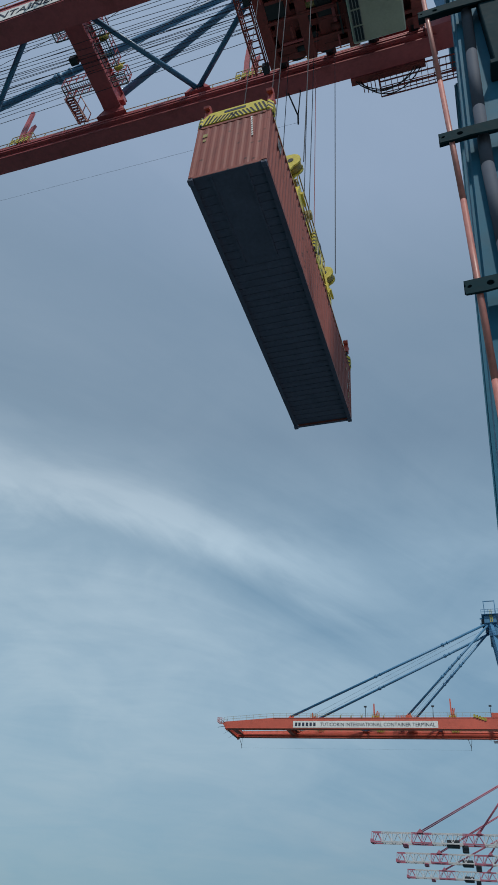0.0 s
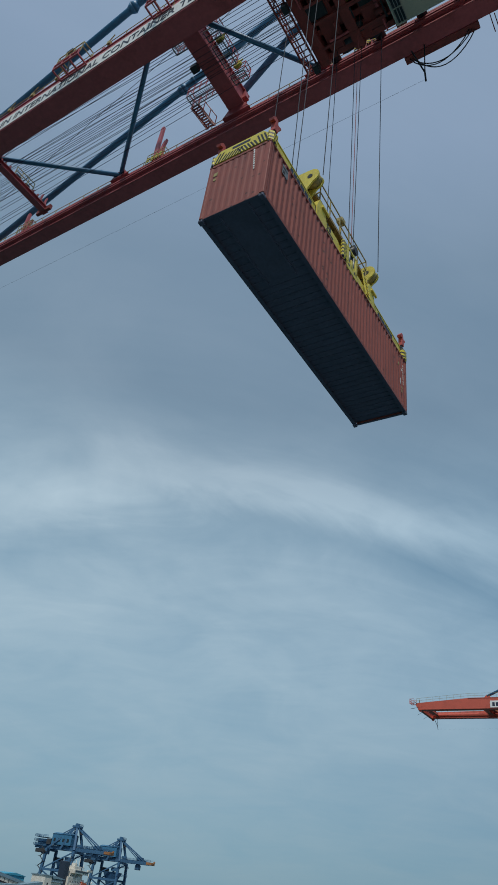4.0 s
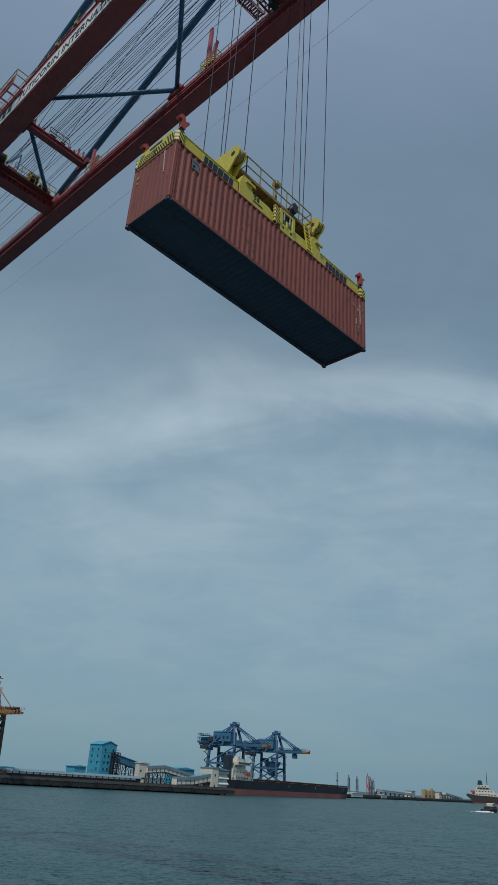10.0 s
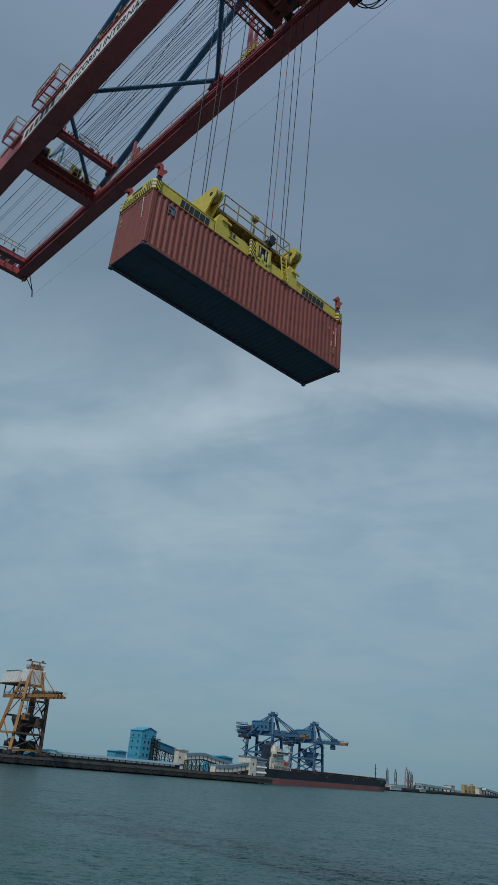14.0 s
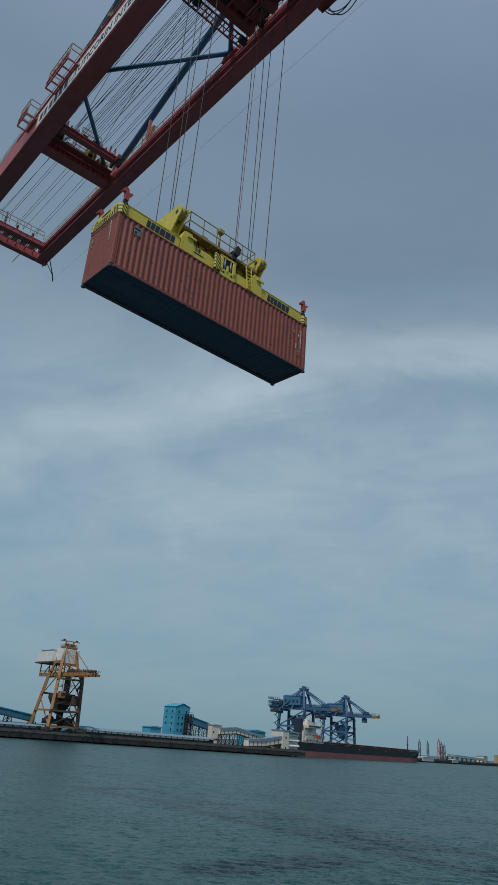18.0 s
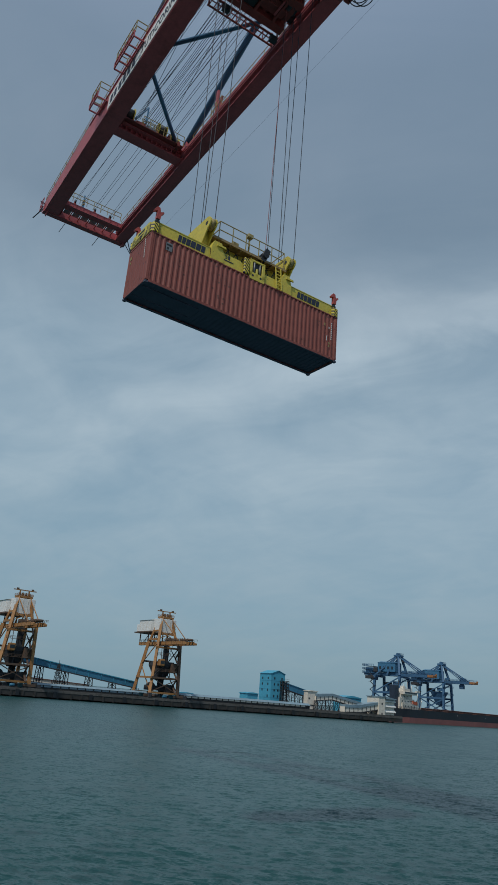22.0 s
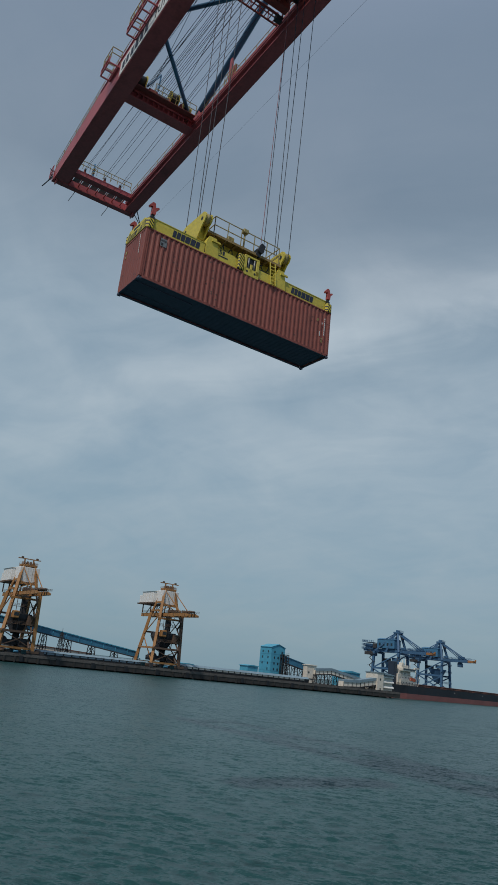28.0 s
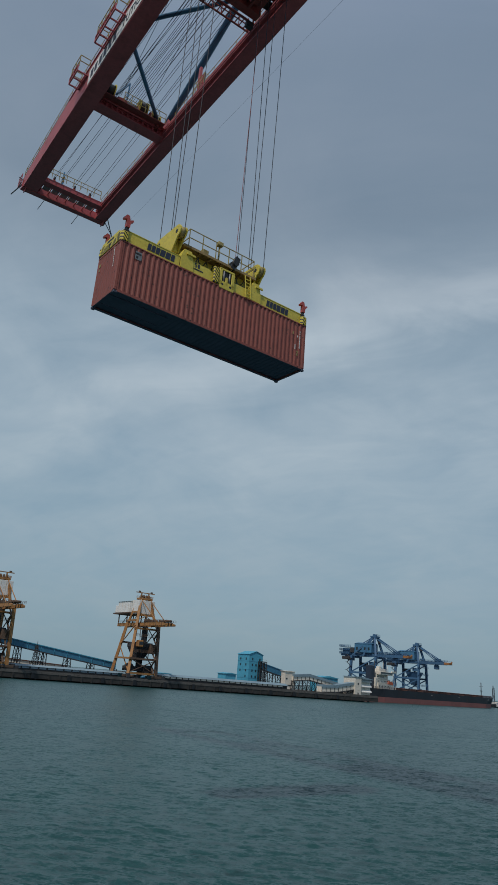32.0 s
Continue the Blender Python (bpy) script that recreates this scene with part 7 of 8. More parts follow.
    for k in range(15):
        x = -11.0 + 1.45 * k + rnd.uniform(-0.4, 0.4)
        w, h = rnd.uniform(0.9, 2.0), rnd.uniform(0.9, 2.6)
        y = rnd.choice((-8.6, -7.2, -5.4))
        if k % 4 == 3:
            bm = B()
            tube(bm, (x - w / 2, y, 0.55 + h / 3), (x + w / 2, y, 0.55 + h / 3), 0.35 + h / 6, 12)
            part("travel_motor", bm, M_TWRDK if k % 3 else M_RUSTY, c)
        else:
            block("travel_gear", x - w / 2, x + w / 2, y - 0.7, y + 0.7, 0.0, h, M_COAL if k % 3 else M_BRKT, "", 0.12)
    for a, b in (((-7.4, -7.0, 9.6), (-1.0, -5.0, 15.5)), ((4.6, -6.8, 17.0), (1.4, -3.6, 25.0)), ((-1.5, -5.2, 10.0), (-1.5, -5.2, 15.4)), ((1.8, -5.4, 9.6), (1.8, -5.4, 12.4))):
        bar("strut", a, b, 0.3, 0.3, M_COAL)
    for i in range(7):
        s = 1 if i % 2 else -1
        z = 2.6 + 3.4 * i
        bar("stair", (3.2 + 0.2 * s, -8.0 + 1.9 * s, z), (3.2 - 0.2 * s, -8.0 - 1.9 * s, z + 3.4), 0.7, 0.2, M_RUSTY)
    for z in (12.8, 20.6):
        rails(c, M_RUSTY, [(-6.0, -6.8, z), (5.0, -7.2, z)], 1.1, 1.6, 0.06)
        block("walkway", -6.0, 5.0, -7.4, -6.4, z - 0.15, z, M_RUSTY)
    return c


un = ochre_unloader()
un.scale = (1.03, 1.0, 0.86)
un_b = copy_thing(un, at_pier(92, 9, 3.4))
# this one's seaward leg is cleaner
for ob in un_b.children:
    if ob.name.startswith("leg") and ob.data.materials[0] == M_RUSTY:
        ob.material_slots[0].link = "OBJECT"
        ob.material_slots[0].material = M_OCHRE


# ---- blue ship unloaders ----
def blue_unloader():
    c = thing("ship_unloader", at_berth(524, 29, 3.0), "blue gantry ship unloader with an orange boom tip", "crane", "blue unloaders")
    for x in (-8, 8):
        for y in (-10, 10):
            bm = B()
            beam(bm, (x, y, 1.0), (x * 0.8, y * 0.95, 26.5), 1.5, 1.6)
            part("leg", bm, M_CRBLUE, c)
            bm = B()
            box(bm, x - 3.2, x + 3.2, y - 0.7, y + 0.7, 0, 1.5, 0.1)
            part("bogie", bm, M_COAL, c)
    ties = [((-8, y, 3), (8, y, 3)) for y in (-10, 10)] + [((-6.6, y * 0.95, 26), (6.6, y * 0.95, 26)) for y in (-10, 10)]
    ties += [((x, -10, 4.2), (x, 10, 4.2)) for x in (-8, 8)] + [((x * 0.9, -9.8, 15), (x * 0.9, 9.8, 15)) for x in (-8, 8)]
    for a, b in ties:
        bm = B()
        beam(bm, a, b, 1.0, 1.3)
        part("tie_beam", bm, M_CRBLUE, c)
    for x in (-1, 1):
        for a, b in (((x * 7.9, -9.8, 4.5), (x * 7.2, 9.6, 14.5)), ((x * 7.2, 9.6, 15), (x * 6.4, -9.5, 26)), ((x * 7.9, 9.8, 4.5), (x * 7.2, -9.6, 14.5))):
            bm = B()
            beam(bm, a, b, 0.7)
            part("brace", bm, M_CRBLUE, c)
    for x in (-2.6, 2.6):
        bm = B()
        box(bm, x - 0.6, x + 0.6, -28, 20, 26.6, 28.8)
        part("boom_girder", bm, M_CRBLUE, c)
    bm = B()
    box(bm, -3.2, 3.2, -32, -28, 26.8, 28.4, 0.1)
    beam(bm, (0, -32, 28), (0, -33.2, 29), 0.9)
    part("boom_tip", bm, M_ORNG, c, "orange painted boom tip")
    bm = B()
    for x in (-3.6, 3.6):
        railing(bm, [(x, -31, 28.8), (x, 20, 28.8)], 1.1, 2.5, 0.06)
    part("railing", bm, M_CRBLUE, c)
    for x in (-1, 1):
        bm = B()
        beam(bm, (x * 6, -9, 27), (x * 2.0, -6, 40.5), 1.3)
        beam(bm, (x * 5.5, 1, 27), (x * 2.0, -4.5, 40.5), 1.1)
        part("mast_leg", bm, M_CRBLUE, c)
        bm = B()
        tube(bm, (x * 2.0, -6, 40.5), (x * 2.6, -25, 28.9), 0.35, 8)
        part("forestay", bm, M_CRBLUE, c)
        bm = B()
        tube(bm, (x * 2.0, -4.5, 40.5), (x * 2.6, 15, 28.9), 0.35, 8)
        part("backstay", bm, M_CRBLUE, c)
        bm = B()
        tube(bm, (x * 2.0, -6, 40.5), (x * 2.6, -22, 28.9), 0.3, 8)
        part("forestay", bm, M_CRBLUE, c)
    bm = B()
    box(bm, -3, 3, -7.5, -3, 40.2, 41.4)
    railing(bm, [(-3, -7.5, 41.4), (3, -7.5, 41.4)], 1.1, 1.5, 0.06)
    for x in (-1.5, 0, 1.5):
        tube(bm, (x - 0.2, -5, 42), (x + 0.2, -5, 42), 0.9, 10)
    part("mast_head", bm, M_CRBLUE, c)
    bm = B()
    box(bm, -4.6, 4.6, -5, 8.5, 29.2, 35.5, 0.15)
    h = part("machine_house", bm, M_CRBLUE2, c, "bright blue machine house")
    bm = B()
    prism(bm, [(-4.9, 35.5), (4.9, 35.5), (0, 36.6)], -5.2, 8.7)
    part("roof", bm, M_CRBLUE2, h)
    for i in range(4):
        bm = B()
        box(bm, -4.7, -4.6, -3.5 + 3.1 * i, -2.1 + 3.1 * i, 31, 33)
        part("window", bm, M_GLASSDK, h)
    for k, (x, y, z, w, d, h) in enumerate(((-5.2, 12, 24.0, 3.0, 6, 2.2), (1.0, 13, 23.6, 3.4, 4, 2.6), (-4.5, 9, 29.0, 3.5, 3, 3.2), (-3.0, -12, 29.0, 2.4, 3, 1.6), (1.4, -9.5, 36.6, 1.8, 2.5, 1.6), (-5.8, -8, 20.5, 2.6, 4, 2.4), (3.2, 3, 19.5, 3.0, 5, 3.0))):
        bm = B()
        box(bm, x, x + w, y, y + d, z, z + h, 0.1)
        part("equipment_box", bm, M_CRBLUE if k % 2 else M_COAL, c)
    for z in (9.5, 18.0, 23.5):
        bm = B()
        railing(bm, [(-8.4, -10.5, z), (8.4, -10.5, z)], 1.1, 2.2, 0.08)
        box(bm, -8.4, 8.4, -10.6, -9.6, z - 0.15, z)
        part("walkway", bm, M_CRBLUE, c)
    bm = B()
    beam(bm, (-2.0, -5.2, 40.5), (-6.4, 9.0, 27), 0.9)
    part("mast_leg", bm, M_CRBLUE, c)
    bm = B()
    beam(bm, (2.0, -5.2, 40.5), (6.4, 9.0, 27), 0.9)
    part("mast_leg", bm, M_CRBLUE, c)
    bm = B()
    for z in (28, 30.5, 33):
        railing(bm, [(-4, 12, z), (-4, 21, z), (4, 21, z)], 1.3, 1.6, 0.09)
        box(bm, -4, 4, 12, 21, z - 0.15, z)
    box(bm, -2.5, 2.5, 13, 19, 28.5, 32.0)
    part("tail_platform", bm, M_CRBLUE, c)
    bm = B()
    v0 = [bm.verts.new((x, y, 20)) for x, y in ((-5, -8), (5, -8), (5, 2), (-5, 2))]
    v1 = [bm.verts.new((x, y, 10)) for x, y in ((-1.5, -4), (1.5, -4), (1.5, -1), (-1.5, -1))]
    bm.faces.new(v0); bm.faces.new(v1[::-1])
    for i in range(4):
        bm.faces.new((v1[i], v1[(i + 1) % 4], v0[(i + 1) % 4], v0[i]))
    part("hopper", bm, M_CRBLUE, c)
    bm = B()
    for i in range(9):
        z = 3 + 2.7 * i
        s = 1 if i % 2 else -1
        beam(bm, (-7.6, 10.8 + 1.6 * s, z), (-7.6, 10.8 - 1.6 * s, z + 2.7), 0.8, 0.25)
        box(bm, -8.2, -7.0, 10.8 - 2.2 * s - 0.6, 10.8 - 2.2 * s + 0.6, z + 2.6, z + 2.75)
    part("stair_tower", bm, M_COAL, c)
    bm = B()
    box(bm, -1.8, 1.8, -22.5, -19.5, 23.0, 26.0, 0.2)
    beam(bm, (0, -21, 26), (0, -21, 27), 2.2)
    box(bm, -2.5, 2.5, -23.5, -20.5, 28.8, 31.0)
    part("grab_cab", bm, M_CRBLUE, c)
    return c


bu = blue_unloader()
bu.scale = (1.0, 1.0, 0.95)
copy_thing(bu, at_berth(456, 29, 3.0))


# ---- bulk carrier at the blue unloaders ----
def bulk_carrier():
    c = thing("bulk_carrier", at_berth(379, 0.5), "black and red bulk carrier moored at the pier, cream deckhouse", "ship")
    stations = [(0, 9, 5.0), (6, 12.5, 2.0), (20, 14.5, 0.0), (185, 14.5, 0.0), (206, 11, 0.0), (218, 5.5, 0.2), (225, 0.8, 0.8)]

    def ring(z, flare):
        o = []
        for x, hw, _ in stations:
            k = 1.0 + (flare * 0.02 if x > 198 else 0.0)
            xx = x + (flare * 0.35 if x > 213 else 0)
            o.append((xx, max(0.3, hw * k)))
        return o
    levels = [(-2.0, -3), (3.1, 1), (3.1, 1), (7.6, 7)]
    rows = []
    for name, (za, fa), (zb, fb), m in (("boot_topping", levels[0], levels[1], M_BOOT), ("hull", levels[2], levels[3], M_HULL)):
        bm = B()
        a, b = ring(za, fa), ring(zb, fb)
        n = len(a)
        for sgn in (-1, 1):
            va = [bm.verts.new((x, sgn * w, za + (0.5 if name == "hull" else 0) * 0)) for x, w in a]
            vb = [bm.verts.new((x, sgn * w, zb + (1.6 if x > 208 and name == "hull" else 0))) for x, w in b]
            for i in range(n - 1):
                bm.faces.new((va[i], va[i + 1], vb[i + 1], vb[i]))
            if sgn < 0:
                sa, sb = va, vb
            else:
                bm.faces.new((sa[0], va[0], vb[0], sb[0]))
                bm.faces.new((sa[-1], va[-1], vb[-1], sb[-1]))
                if name == "hull":
                    for i in range(n - 1):
                        bm.faces.new((sb[i], sb[i + 1], vb[i + 1], vb[i]))
        bmesh.ops.recalc_face_normals(bm, faces=bm.faces)
        part(name, bm, m, c)
    rails(c, M_DECK, [(2, -14.3, 7.6), (185, -14.3, 7.6), (206, -11, 7.6)], 1.1, 3.0, 0.07)
    for i in range(7):
        x = 38 + 23.5 * i
        bm = B()
        box(bm, x, x + 15, -9, 9, 7.6, 8.6, 0.2)
        h = part("hatch_coaming", bm, M_DECK, c)
        bm = B()
        box(bm, x - 0.4, x + 7.3, -9.4, 9.4, 8.6, 9.1, 0.1)
        box(bm, x + 7.5, x + 15.4, -9.4, 9.4, 8.6, 9.1, 0.1)
        part("hatch_cover", bm, M_DECK, h)
    bm = B()
    box(bm, 15.5, 34, -12.5, -6, 7.6, 10.6, 0.1)
    box(bm, 16, 32, -11.5, -6, 10.6, 13.2, 0.1)
    box(bm, 16.5, 31, -10.5, -6, 13.2, 15.6, 0.1)
    box(bm, 17, 33, -12.8, -6, 15.6, 17.4, 0.1)
    box(bm, 19, 27, -11.0, -6, 17.4, 19.0, 0.1)
    hs = part("deckhouse", bm, M_CREAM, c, "cream painted accommodation block")
    for z, x0, n, y in ((11.4, 16.6, 7, -11.5), (14.0, 17, 5, -10.5), (8.7, 16.3, 8, -12.5)):
        for i in range(n):
            bm = B()
            box(bm, x0 + 1.9 * i, x0 + 1.9 * i + 0.7, y - 0.08, y, z, z + 0.8)
            part("window", bm, M_GLASSDK, hs)
    bm = B()
    box(bm, 17.5, 32.6, -12.88, -12.8, 16.3, 17.1)
    box(bm, 33.0, 33.08, -12.4, -6.4, 16.3, 17.1)
    part("bridge_window", bm, M_GLASSDK, hs)
    bm = B()
    box(bm, 10.0, 14.5, -10.5, -6.5, 7.6, 20.5, 0.3)
    part("funnel", bm, M_FUNNEL, c, "dark navy funnel casing")
    bm = B()
    tube(bm, (22, -6, 17.6), (22, -6, 23.5), 0.25, 8)
    beam(bm, (22, -8.5, 21.5), (22, -3.5, 21.5), 0.25)
    part("mast", bm, M_DKSTEEL, c)
    bm = B()
    tube(bm, (215, 0, 8.5), (215, 0, 19.0), 0.35, 8)
    beam(bm, (215, -1.5, 16), (215, 1.5, 16), 0.2)
    beam(bm, (215, -1.0, 12.5), (215, 1.0, 12.5), 0.5)
    part("mast", bm, M_DKSTEEL, c)
    for z, x0, x1, y in ((10.6, 14.5, 29, -12.5), (13.2, 15.5, 29, -11.5), (15.6, 16.5, 28, -12.4), (17.6, 17, 27, -12.8)):
        rails(hs, M_WHITE, [(x0, y, z), (x1, y, z)], 1.0, 1.3, 0.05)
    for x0, x1, y0, y1, z0, z1, nm in ((31.0, 36.5, -12.2, -8.5, 7.6, 9.4, "deck_store"), (32.0, 37.0, -12.9, -12.0, 17.2, 18.2, "bridge_wing"), (13.5, 16.0, -11.5, -8.0, 7.6, 13.8, "casing"), (20.5, 23.0, -10.0, -8.0, 19.0, 20.4, "wheelhouse_top")):
        bm = B()
        box(bm, x0, x1, y0, y1, z0, z1, 0.08)
        part(nm, bm, M_CREAM, hs)
    for x, y, h in ((18.0, -11.8, 4.2), (24.5, -10.5, 5.5), (27.5, -11.8, 3.4), (36.0, -11.5, 9.0)):
        bm = B()
        z0 = 7.6 if x > 33 else 17.4
        tube(bm, (x, y, z0), (x, y, z0 + h), 0.16, 8)
        part("pole", bm, M_CREAM, hs)
    for x in (35.8, 39.0):
        bm = B()
        beam(bm, (x, -11.5, 7.6), (x + 2.6, -11.5, 13.0), 0.35)
        part("provision_crane", bm, M_CREAM, hs)
    bm = B()
    prism(bm, [(27.5, 10.6), (33.0, 10.0), (34, 11.0), (33.2, 12.0), (28, 12.3)], -12.6, -9.8)
    part("lifeboat", bm, M_LIFE, c, "orange lifeboat on its ramp")
    bm = B()
    for x in (29.5, 31.5, 33.2):
        beam(bm, (x, -12.0, 7.6), (x + 1.0, -11.5, 12.4), 0.3)
    part("davit", bm, M_CREAM, c)
    for x in (190, 132, 86):
        bm = B()
        box(bm, x, x + 0.7, -14.62, -14.5, 5.9, 6.3)
        part("draught_mark", bm, M_WHITE, c)
    return c


bulk_carrier()


# ---- far end of the harbour ----
def loading_arms():
    for s, h, m in ((677, 16.8, M_MASTG), (700, 16.6, M_MASTG), (732, 19.8, M_FLIP), (741, 17.0, M_MASTG), (749, 16.0, M_MASTG)):
        c = thing("lattice_mast", at_berth(s, 20, 3.0), "tall lattice loading mast at the far jetty", "mast", "loading masts")
        bm = B()
        w = 1.4 if m is M_FLIP else 0.9
        for x, y in ((-w, -w), (w, -w), (w, w), (-w, w)):
            beam(bm, (x, y, 0), (x * 0.7, y * 0.7, h - 3.4), 0.35)
        for i in range(6):
            z0, z1 = (h - 3.4) * i / 6, (h - 3.4) * (i + 1) / 6
            beam(bm, (-w, -w, z0), (w * 0.8, -w, z1), 0.25)
            beam(bm, (w, -w, z0), (-w * 0.8, -w, z1), 0.25)
            beam(bm, (-w, -w, z1), (w, -w, z1), 0.25)
        part("lattice", bm, m, c)
        bm = B()
        beam(bm, (0, 0, h - 3.6), (-0.5, 0, h - 1.0), 0.6)
        part("arm", bm, m, c)
        bm = B()
        beam(bm, (-w, -w, 4), (w, w, h * 0.5), 0.6)
        part("brace", bm, m, c)


loading_arms()
trestle_gallery("far_conveyor", (756, 6.6), (905, 4.6), 5.0, 2.0, M_WHITE, M_CREAM, "pale conveyor gallery at the far jetty", 16, y=22, foot=3.0, ribs=8, m=BERTH)
trestle_gallery("far_conveyor", (1062, 8.6), (1170, 3.6), 5.0, 2.0, M_WHITE, M_CREAM, "pale sloping conveyor at the far jetty", 16, y=22, foot=3.0, ribs=8, m=BERTH)
shed("far_shed", 672, 15, 30, 8, 1.0, 4.2, 0.6, M_WHITE, M_CREAM, "small white jetty shed by the water", berth=True)
shed("far_shed", 760, 15, 18, 8, 1.0, 3.6, 0.6, M_CREAM, M_CREAM, "small cream jetty shed by the water", berth=True)
shed("far_shed", 905, 24, 18, 8, 3.0, 9.4, 0.8, M_CREAM, M_ROOF, "cream jetty building with a grey roof", windows=((2.5, 5, 2.4, 1.4), (9.0, 5, 2.4, 1.4)), berth=True)


def silo_house(s, b):
    c = thing("silo_house", at_berth(s, b), "sand-coloured row of storage bins with dark gaps", "building")
    for x0, x1, z in ((0, 14, 12.6), (19, 33, 11.0), (39, 54, 12.2)):
        bm = B()
        box(bm, x0, x1, 0, 4, 3.0, z)
        w = part("bin", bm, M_SAND, c)
        bm = B()
        box(bm, x0 + 2, x1 - 3, -0.12, -0.02, 4.0, 6.4)
        part("opening", bm, M_GLASSDK, w)
        for u in (0.33, 0.66):
            bm = B()
            box(bm, x0 + (x1 - x0) * u, x0 + (x1 - x0) * u + 0.5, -0.3, 0, 3.2, z)
            part("rib", bm, M_SAND, w)
    bm = B()
    box(bm, 12, 41, 3.6, 5.5, 3.0, 9.5)
    part("link_wall", bm, M_COAL, c)
    bm = B()
    box(bm, 41, 46, 1, 3.6, 12.2, 14.4)
    part("head_house", bm, M_SAND, c)


silo_house(968, 24)
shed("far_shed", 1052, 26, 40, 10, 3.0, 10.4, 1.5, M_CREAM, M_ROOF, "cream shed at the far jetty", berth=True)


def cargo_ship():
    c = thing("cargo_ship", pose(-541.7, 1014.4, 0, 0, 0, 28.1), "faded maroon cargo ship with cream deckhouse and derricks, far off", "ship")
    bm = B()
    prism(bm, [(4, -2), (186, -2), (196, 12), (170, 10.5), (40, 9.5), (8, 10.5), (-3, 12), (-4, 9.5), (3, 4)], -12, 12)
    part("hull", bm, M_FADED, c)
    bm = B()
    box(bm, 6, 180, -12.1, -12.0, -1, 1.2)
    part("boot_topping", bm, M_BOOT, c)
    for z0, z1, x0, x1, y in ((10, 14, 4, 38, -11), (14, 17.5, 8, 34, -10), (17.5, 20.5, 10, 30, -9), (20.5, 23.5, 12, 27, -11)):
        bm = B()
        box(bm, x0, x1, y, 10, z0, z1, 0.2)
        t = part("deckhouse_tier", bm, M_CREAM, c)
        for k in range(int((x1 - x0) / 4)):
            bm = B()
            box(bm, x0 + 1.5 + 4 * k, x0 + 3.2 + 4 * k, y - 0.1, y, z0 + 1.2, z0 + 2.4)
            part("window", bm, M_GLASSDK, t)
    bm = B()
    prism(bm, [(12, 23.5), (19, 23.5), (18, 29.5), (13, 29.5)], -6, 4)
    part("funnel", bm, M_FUNNEL, c)
    bm = B()
    tube(bm, (25, -2, 23.5), (25, -2, 42), 0.5, 8, 0.25)
    beam(bm, (25, -5, 36), (25, 1, 36), 0.5)
    part("mast", bm, M_DKSTEEL, c)
    bm = B()
    box(bm, 2, 8, -13.4, -11.2, 14, 16.6, 0.6)
    part("lifeboat", bm, M_LIFE, c)
    for x in (44, 62, 82, 98, 128, 146):
        bm = B()
        tube(bm, (x, 0, 10), (x, 0, 27), 1.1, 10, 0.8)
        beam(bm, (x, -4, 26.5), (x, 4, 26.5), 1.0)
        dp = part("derrick_post", bm, M_CREAM, c)
        bm = B()
        s = 1 if x in (44, 82, 128) else -1
        beam(bm, (x, -1, 13), (x + 15 * s, -1, 25), 0.6)
        part("derrick_boom", bm, M_CREAM, dp)
    for x in (48, 86, 106, 132):
        bm = B()
        box(bm, x, x + 12, -8, 8, 10, 12, 0.2)
        part("hatch", bm, M_DECK, c)
    return c


cargo_ship()


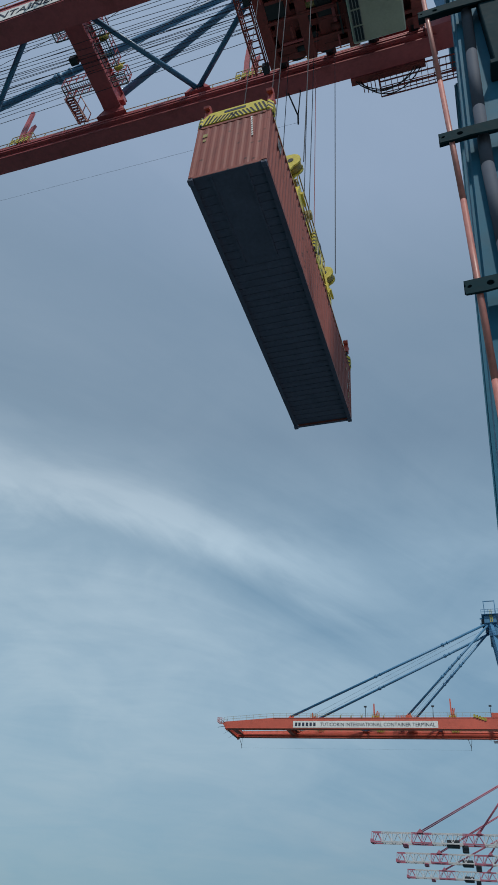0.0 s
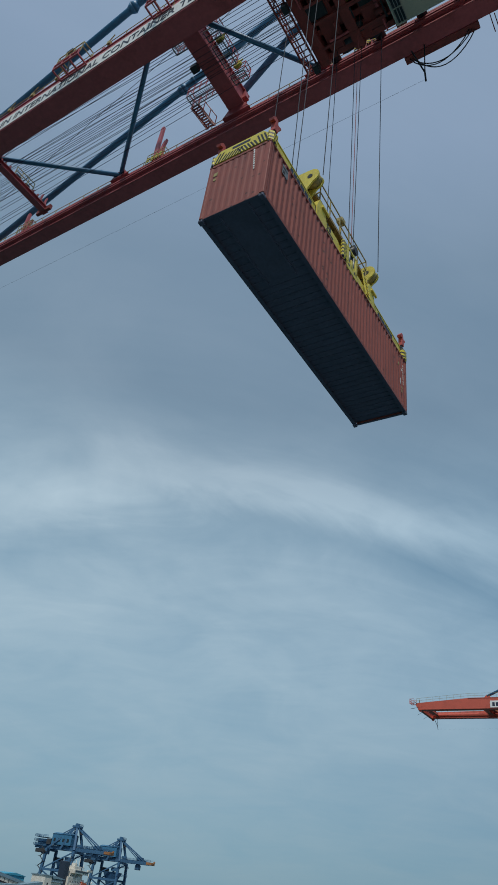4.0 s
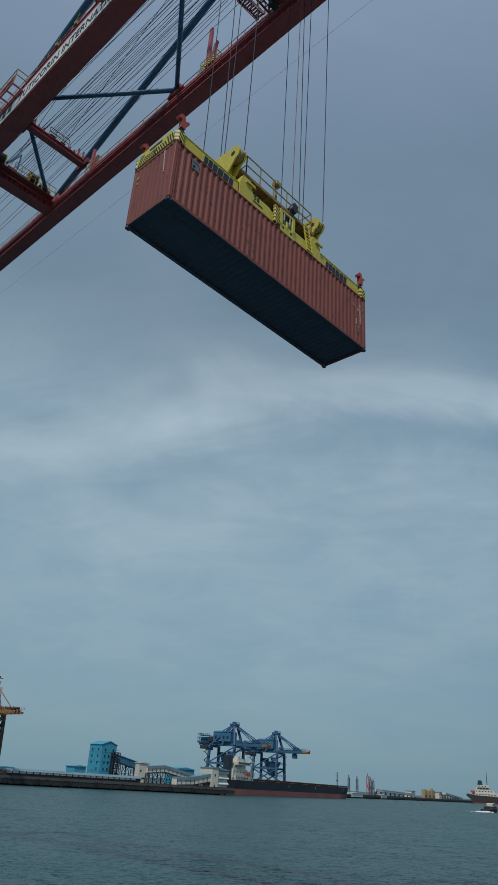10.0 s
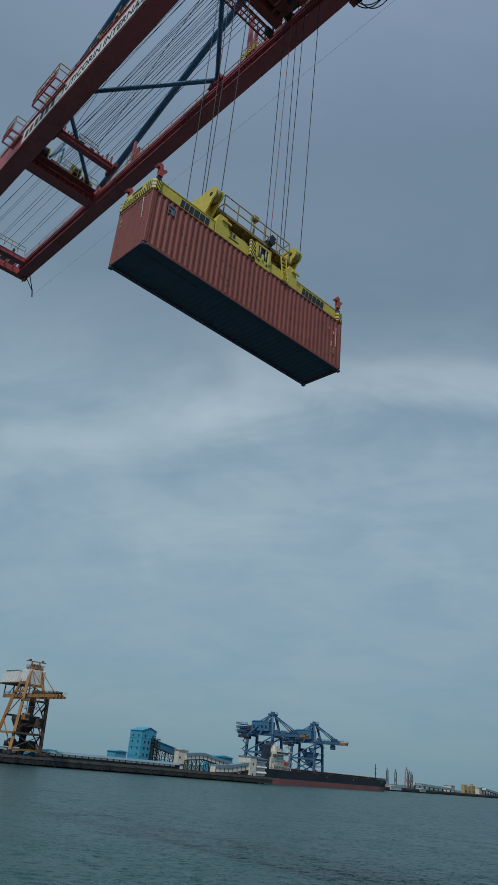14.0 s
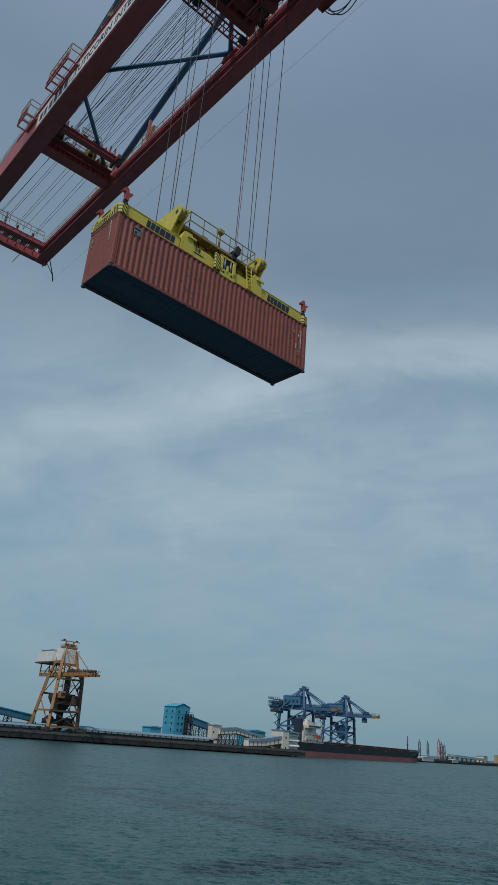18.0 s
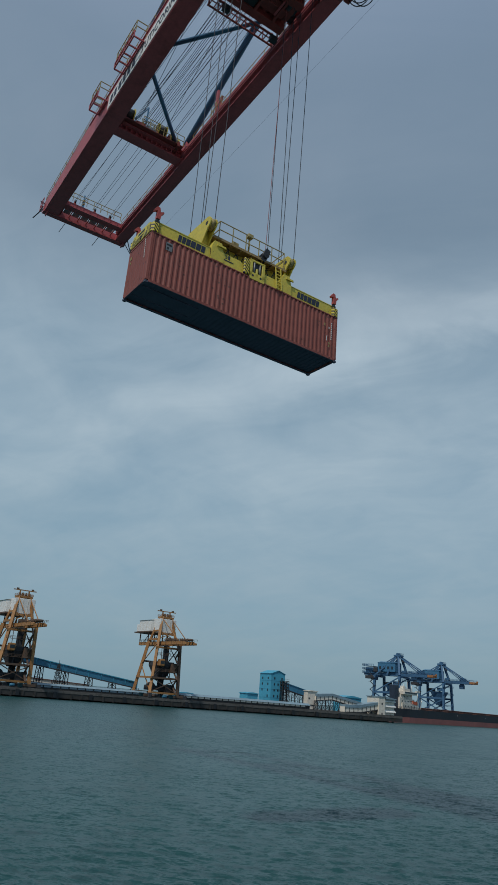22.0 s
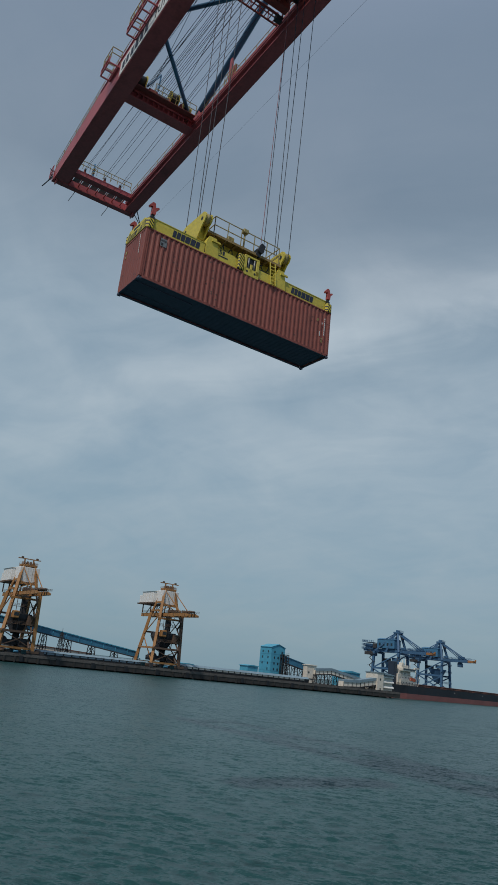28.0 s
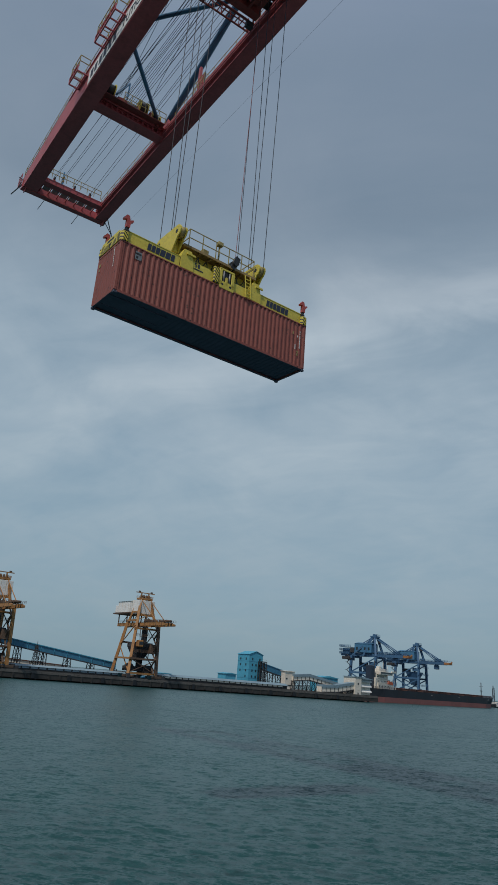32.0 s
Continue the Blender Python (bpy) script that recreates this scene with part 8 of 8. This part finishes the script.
def pilot_launch():
    """Small harbour launch under way; x is its heading. Its churned wake trails behind it."""
    c = thing("pilot_launch", pose(-207, 405, 0, 0, 0, 100), "small dark-hulled harbour launch with white wheelhouse and foaming wake", "boat")
    bm = B()
    rows = []
    for z, k in ((-0.6, 0.72), (1.7, 1.0)):
        pts = [(-8, -2.3 * k), (-7, -2.5 * k), (3, -2.5 * k), (6, -1.7 * k), (8.2 if z > 0 else 7.2, -0.15), (8.2 if z > 0 else 7.2, 0.15), (6, 1.7 * k), (3, 2.5 * k), (-7, 2.5 * k), (-8, 2.3 * k)]
        rows.append([bm.verts.new((x, y, z + (0.9 * max(0, x - 2) / 6 if z > 0 else 0))) for x, y in pts])
    n = len(rows[0])
    for i in range(n):
        bm.faces.new((rows[0][i], rows[0][(i + 1) % n], rows[1][(i + 1) % n], rows[1][i]))
    bm.faces.new(rows[1]); bm.faces.new(rows[0][::-1])
    bmesh.ops.recalc_face_normals(bm, faces=bm.faces)
    hull = part("hull", bm, M_HULL, c)
    bm = B()
    box(bm, -4.5, 3.2, -1.8, 1.8, 1.7, 2.9, 0.1)
    part("cabin", bm, M_FADED, c)
    bm = B()
    box(bm, -1.0, 2.6, -1.5, 1.5, 2.9, 4.5, 0.15)
    wh = part("wheelhouse", bm, M_CREAM, c)
    for y in (-1.54, 1.5):
        bm = B()
        box(bm, -0.7, 2.3, y, y + 0.04, 3.5, 4.2)
        part("window", bm, M_GLASSDK, wh)
    bm = B()
    tube(bm, (-0.5, 0, 4.5), (-0.5, 0, 7.6), 0.08, 8)
    beam(bm, (-0.5, -0.8, 6.6), (-0.5, 0.8, 6.6), 0.08)
    part("mast", bm, M_DKSTEEL, c)
    bm = B()
    railing(bm, [(-7.8, -2.2, 1.7), (-4.5, -2.3, 1.7)], 0.9, 1.2, 0.04)
    railing(bm, [(3.5, -2.2, 1.9), (7.6, -0.4, 2.5)], 0.8, 1.2, 0.04)
    part("railing", bm, M_GALV, hull)
    # foam: many small ragged flecks, thick under the bow and stern and thinning far behind
    rnd = random.Random(3)
    bm = B()
    for k in range(2600):
        if k < 130:
            x, s = rnd.uniform(3, 9.5), rnd.choice((-1, 1))
            y = s * (2.0 + (9.5 - x) * 0.3 + rnd.gauss(0, 0.35))
            r, h = rnd.uniform(0.15, 0.45), 0.8 * max(0, x - 3) / 6
        else:
            u = rnd.random() ** 1.5
            x = -8 - 210 * u
            y = rnd.gauss(0, 1.2 + 3.0 * u)
            r, h = rnd.uniform(0.35, 0.95) * (1.0 - 0.65 * u), 0.4 * (1 - u) ** 3
        z = 0.12 + h * rnd.random()
        m = rnd.randrange(5, 8)
        ring = []
        for i in range(m):
            a = 2 * math.pi * i / m
            q = r * rnd.uniform(0.55, 1.2)
            ring.append(bm.verts.new((x + 1.7 * q * math.cos(a), y + q * math.sin(a), z)))
        top = bm.verts.new((x, y, z + 0.6 * r))
        for i in range(m):
            bm.faces.new((ring[i], ring[(i + 1) % m], top))
    tagged(part("wake_foam", bm, M_FOAM, c, "white churned foam on the water"), kind="stuff")
    return c


launch = pilot_launch()
launch.scale = (1.2, 1.15, 1.0)


# ---- red and white lattice-boom cranes along the same quay ----
def lattice_crane(y, tipx):
    c = thing("lattice_boom_crane", pose(0, y, QZ), "red and white lattice-boom quay crane, far off", "crane", "lattice-boom cranes")
    z0, z1, hw = 46.6, 50.4, 2.6
    n = 14
    L = -tipx
    for k in range(n):
        xa, xb = tipx + L * k / n, tipx + L * (k + 1) / n
        m = M_MAROON if k % 5 in (0, 4) else M_LATW
        bars = [("cross_tie", (xa, -hw, z0), (xa, hw, z0), 0.3, 0.3), ("lacing", (xa, -hw * 0.6, z1), (xb, hw * 0.6, z1), 0.18, 0.18)]
        for s in (-1, 1):
            bars += [("chord", (xa, s * hw, z0), (xb, s * hw, z0), 0.5, 0.55),
                     ("chord", (xa, s * hw * 0.6, z1), (xb, s * hw * 0.6, z1), 0.34, 0.34),
                     ("lacing", (xa, s * hw, z0), ((xa + xb) / 2, s * hw * 0.6, z1), 0.2, 0.2),
                     ("lacing", ((xa + xb) / 2, s * hw * 0.6, z1), (xb, s * hw, z0), 0.2, 0.2),
                     ("lacing", (xa, s * hw, z0), (xa, s * hw * 0.6, z1), 0.16, 0.16)]
        for nm, p, q, w, h in bars:
            bm = B()
            beam(bm, p, q, w, h)
            part(nm, bm, m, c)
    bm = B()
    box(bm, tipx - 0.5, tipx + 0.4, -hw - 0.3, hw + 0.3, z0 - 0.4, z0 + 1.0)
    part("tip", bm, M_MAROON, c)
    bm = B()
    box(bm, tipx + 13, tipx + 15.0, -hw * 0.7, hw * 0.7, z0 - 1.7, z0 - 0.3, 0.2)
    part("hanging_box", bm, M_MAROON, c)
    ax, az = 4.0, 73.5
    for s in (-1, 1):
        for x in (tipx + 20.0, tipx + 44.0):
            bm = B()
            tube(bm, (x, s * 1.6, z1 + 0.3), (ax, s * 1.2, az), 0.22, 8)
            part("forestay", bm, M_MAROON, c)
        bm = B()
        beam(bm, (2, s * 8, 0), (ax, s * 2, az), 1.6)
        part("mast_leg", bm, M_MAROON, c)
        bm = B()
        beam(bm, (30, s * 8, 0), (30, s * 7, 51), 1.6)
        part("leg", bm, M_WHITE, c)
        bm = B()
        box(bm, 0, 44, s * hw - 0.5, s * hw + 0.5, 46.6, 49)
        part("back_girder", bm, M_MAROON, c)
    for q in (tipx + 19, tipx + 43):
        bm = B()
        prism(bm, [(q, z1), (q + 2.5, z1), (q + 1.5, z1 + 1.7)], -2, 2)
        part("stay_lug", bm, M_MAROON, c)
    bm = B()
    box(bm, tipx + 31, tipx + 36, -2.0, 2.0, z0 - 1.2, z0 + 1.5, 0.2)
    tr = part("trolley", bm, M_DKSTEEL, c)
    bm = B()
    box(bm, tipx + 37, tipx + 39.5, -1.5, 1.5, z0 - 2.9, z0 - 0.4, 0.2)
    part("cab", bm, M_DKSTEEL, tr)
    return c


for y, tx in ((341.6, -58.6), (402.6, -57.0), (469.6, -61.0)):
    lattice_crane(y, tx)


# ---- motion of the load, the trolley and the rope carriage ----
def motions():
    load, head, trol, cat = [], [], [], []
    for t, x, y, z, h in MOVE:
        load.append((t, pose(x, y, z, 0, 0, h)))
        head.append((t, pose(x, y, z + CH, 0, 0, h)))
        trol.append((t, pose(x, YC, QZ + ZB - x * math.tan(radians(TILT)), 0, TILT, 0)))
        xc = (x - 63.0) / 2 - 1.65
        cat.append((t, pose(xc, YC, QZ + ZB + 0.8 - xc * math.tan(radians(TILT)), 0, TILT, 0)))
    walk(container, load)
    walk(spreader, head)
    walk(trolley, trol)
    walk(catenary, cat)
    walk(launch, [(t, pose(-207 - 1.04 * (t - 8.5), 405 + 5.9 * (t - 8.5), 0.08 * math.sin(1.3 * t), 0, -1.5, 100)) for t in (0, 4, 8, 12, 16, 20, 24, 28, 32)])


motions()
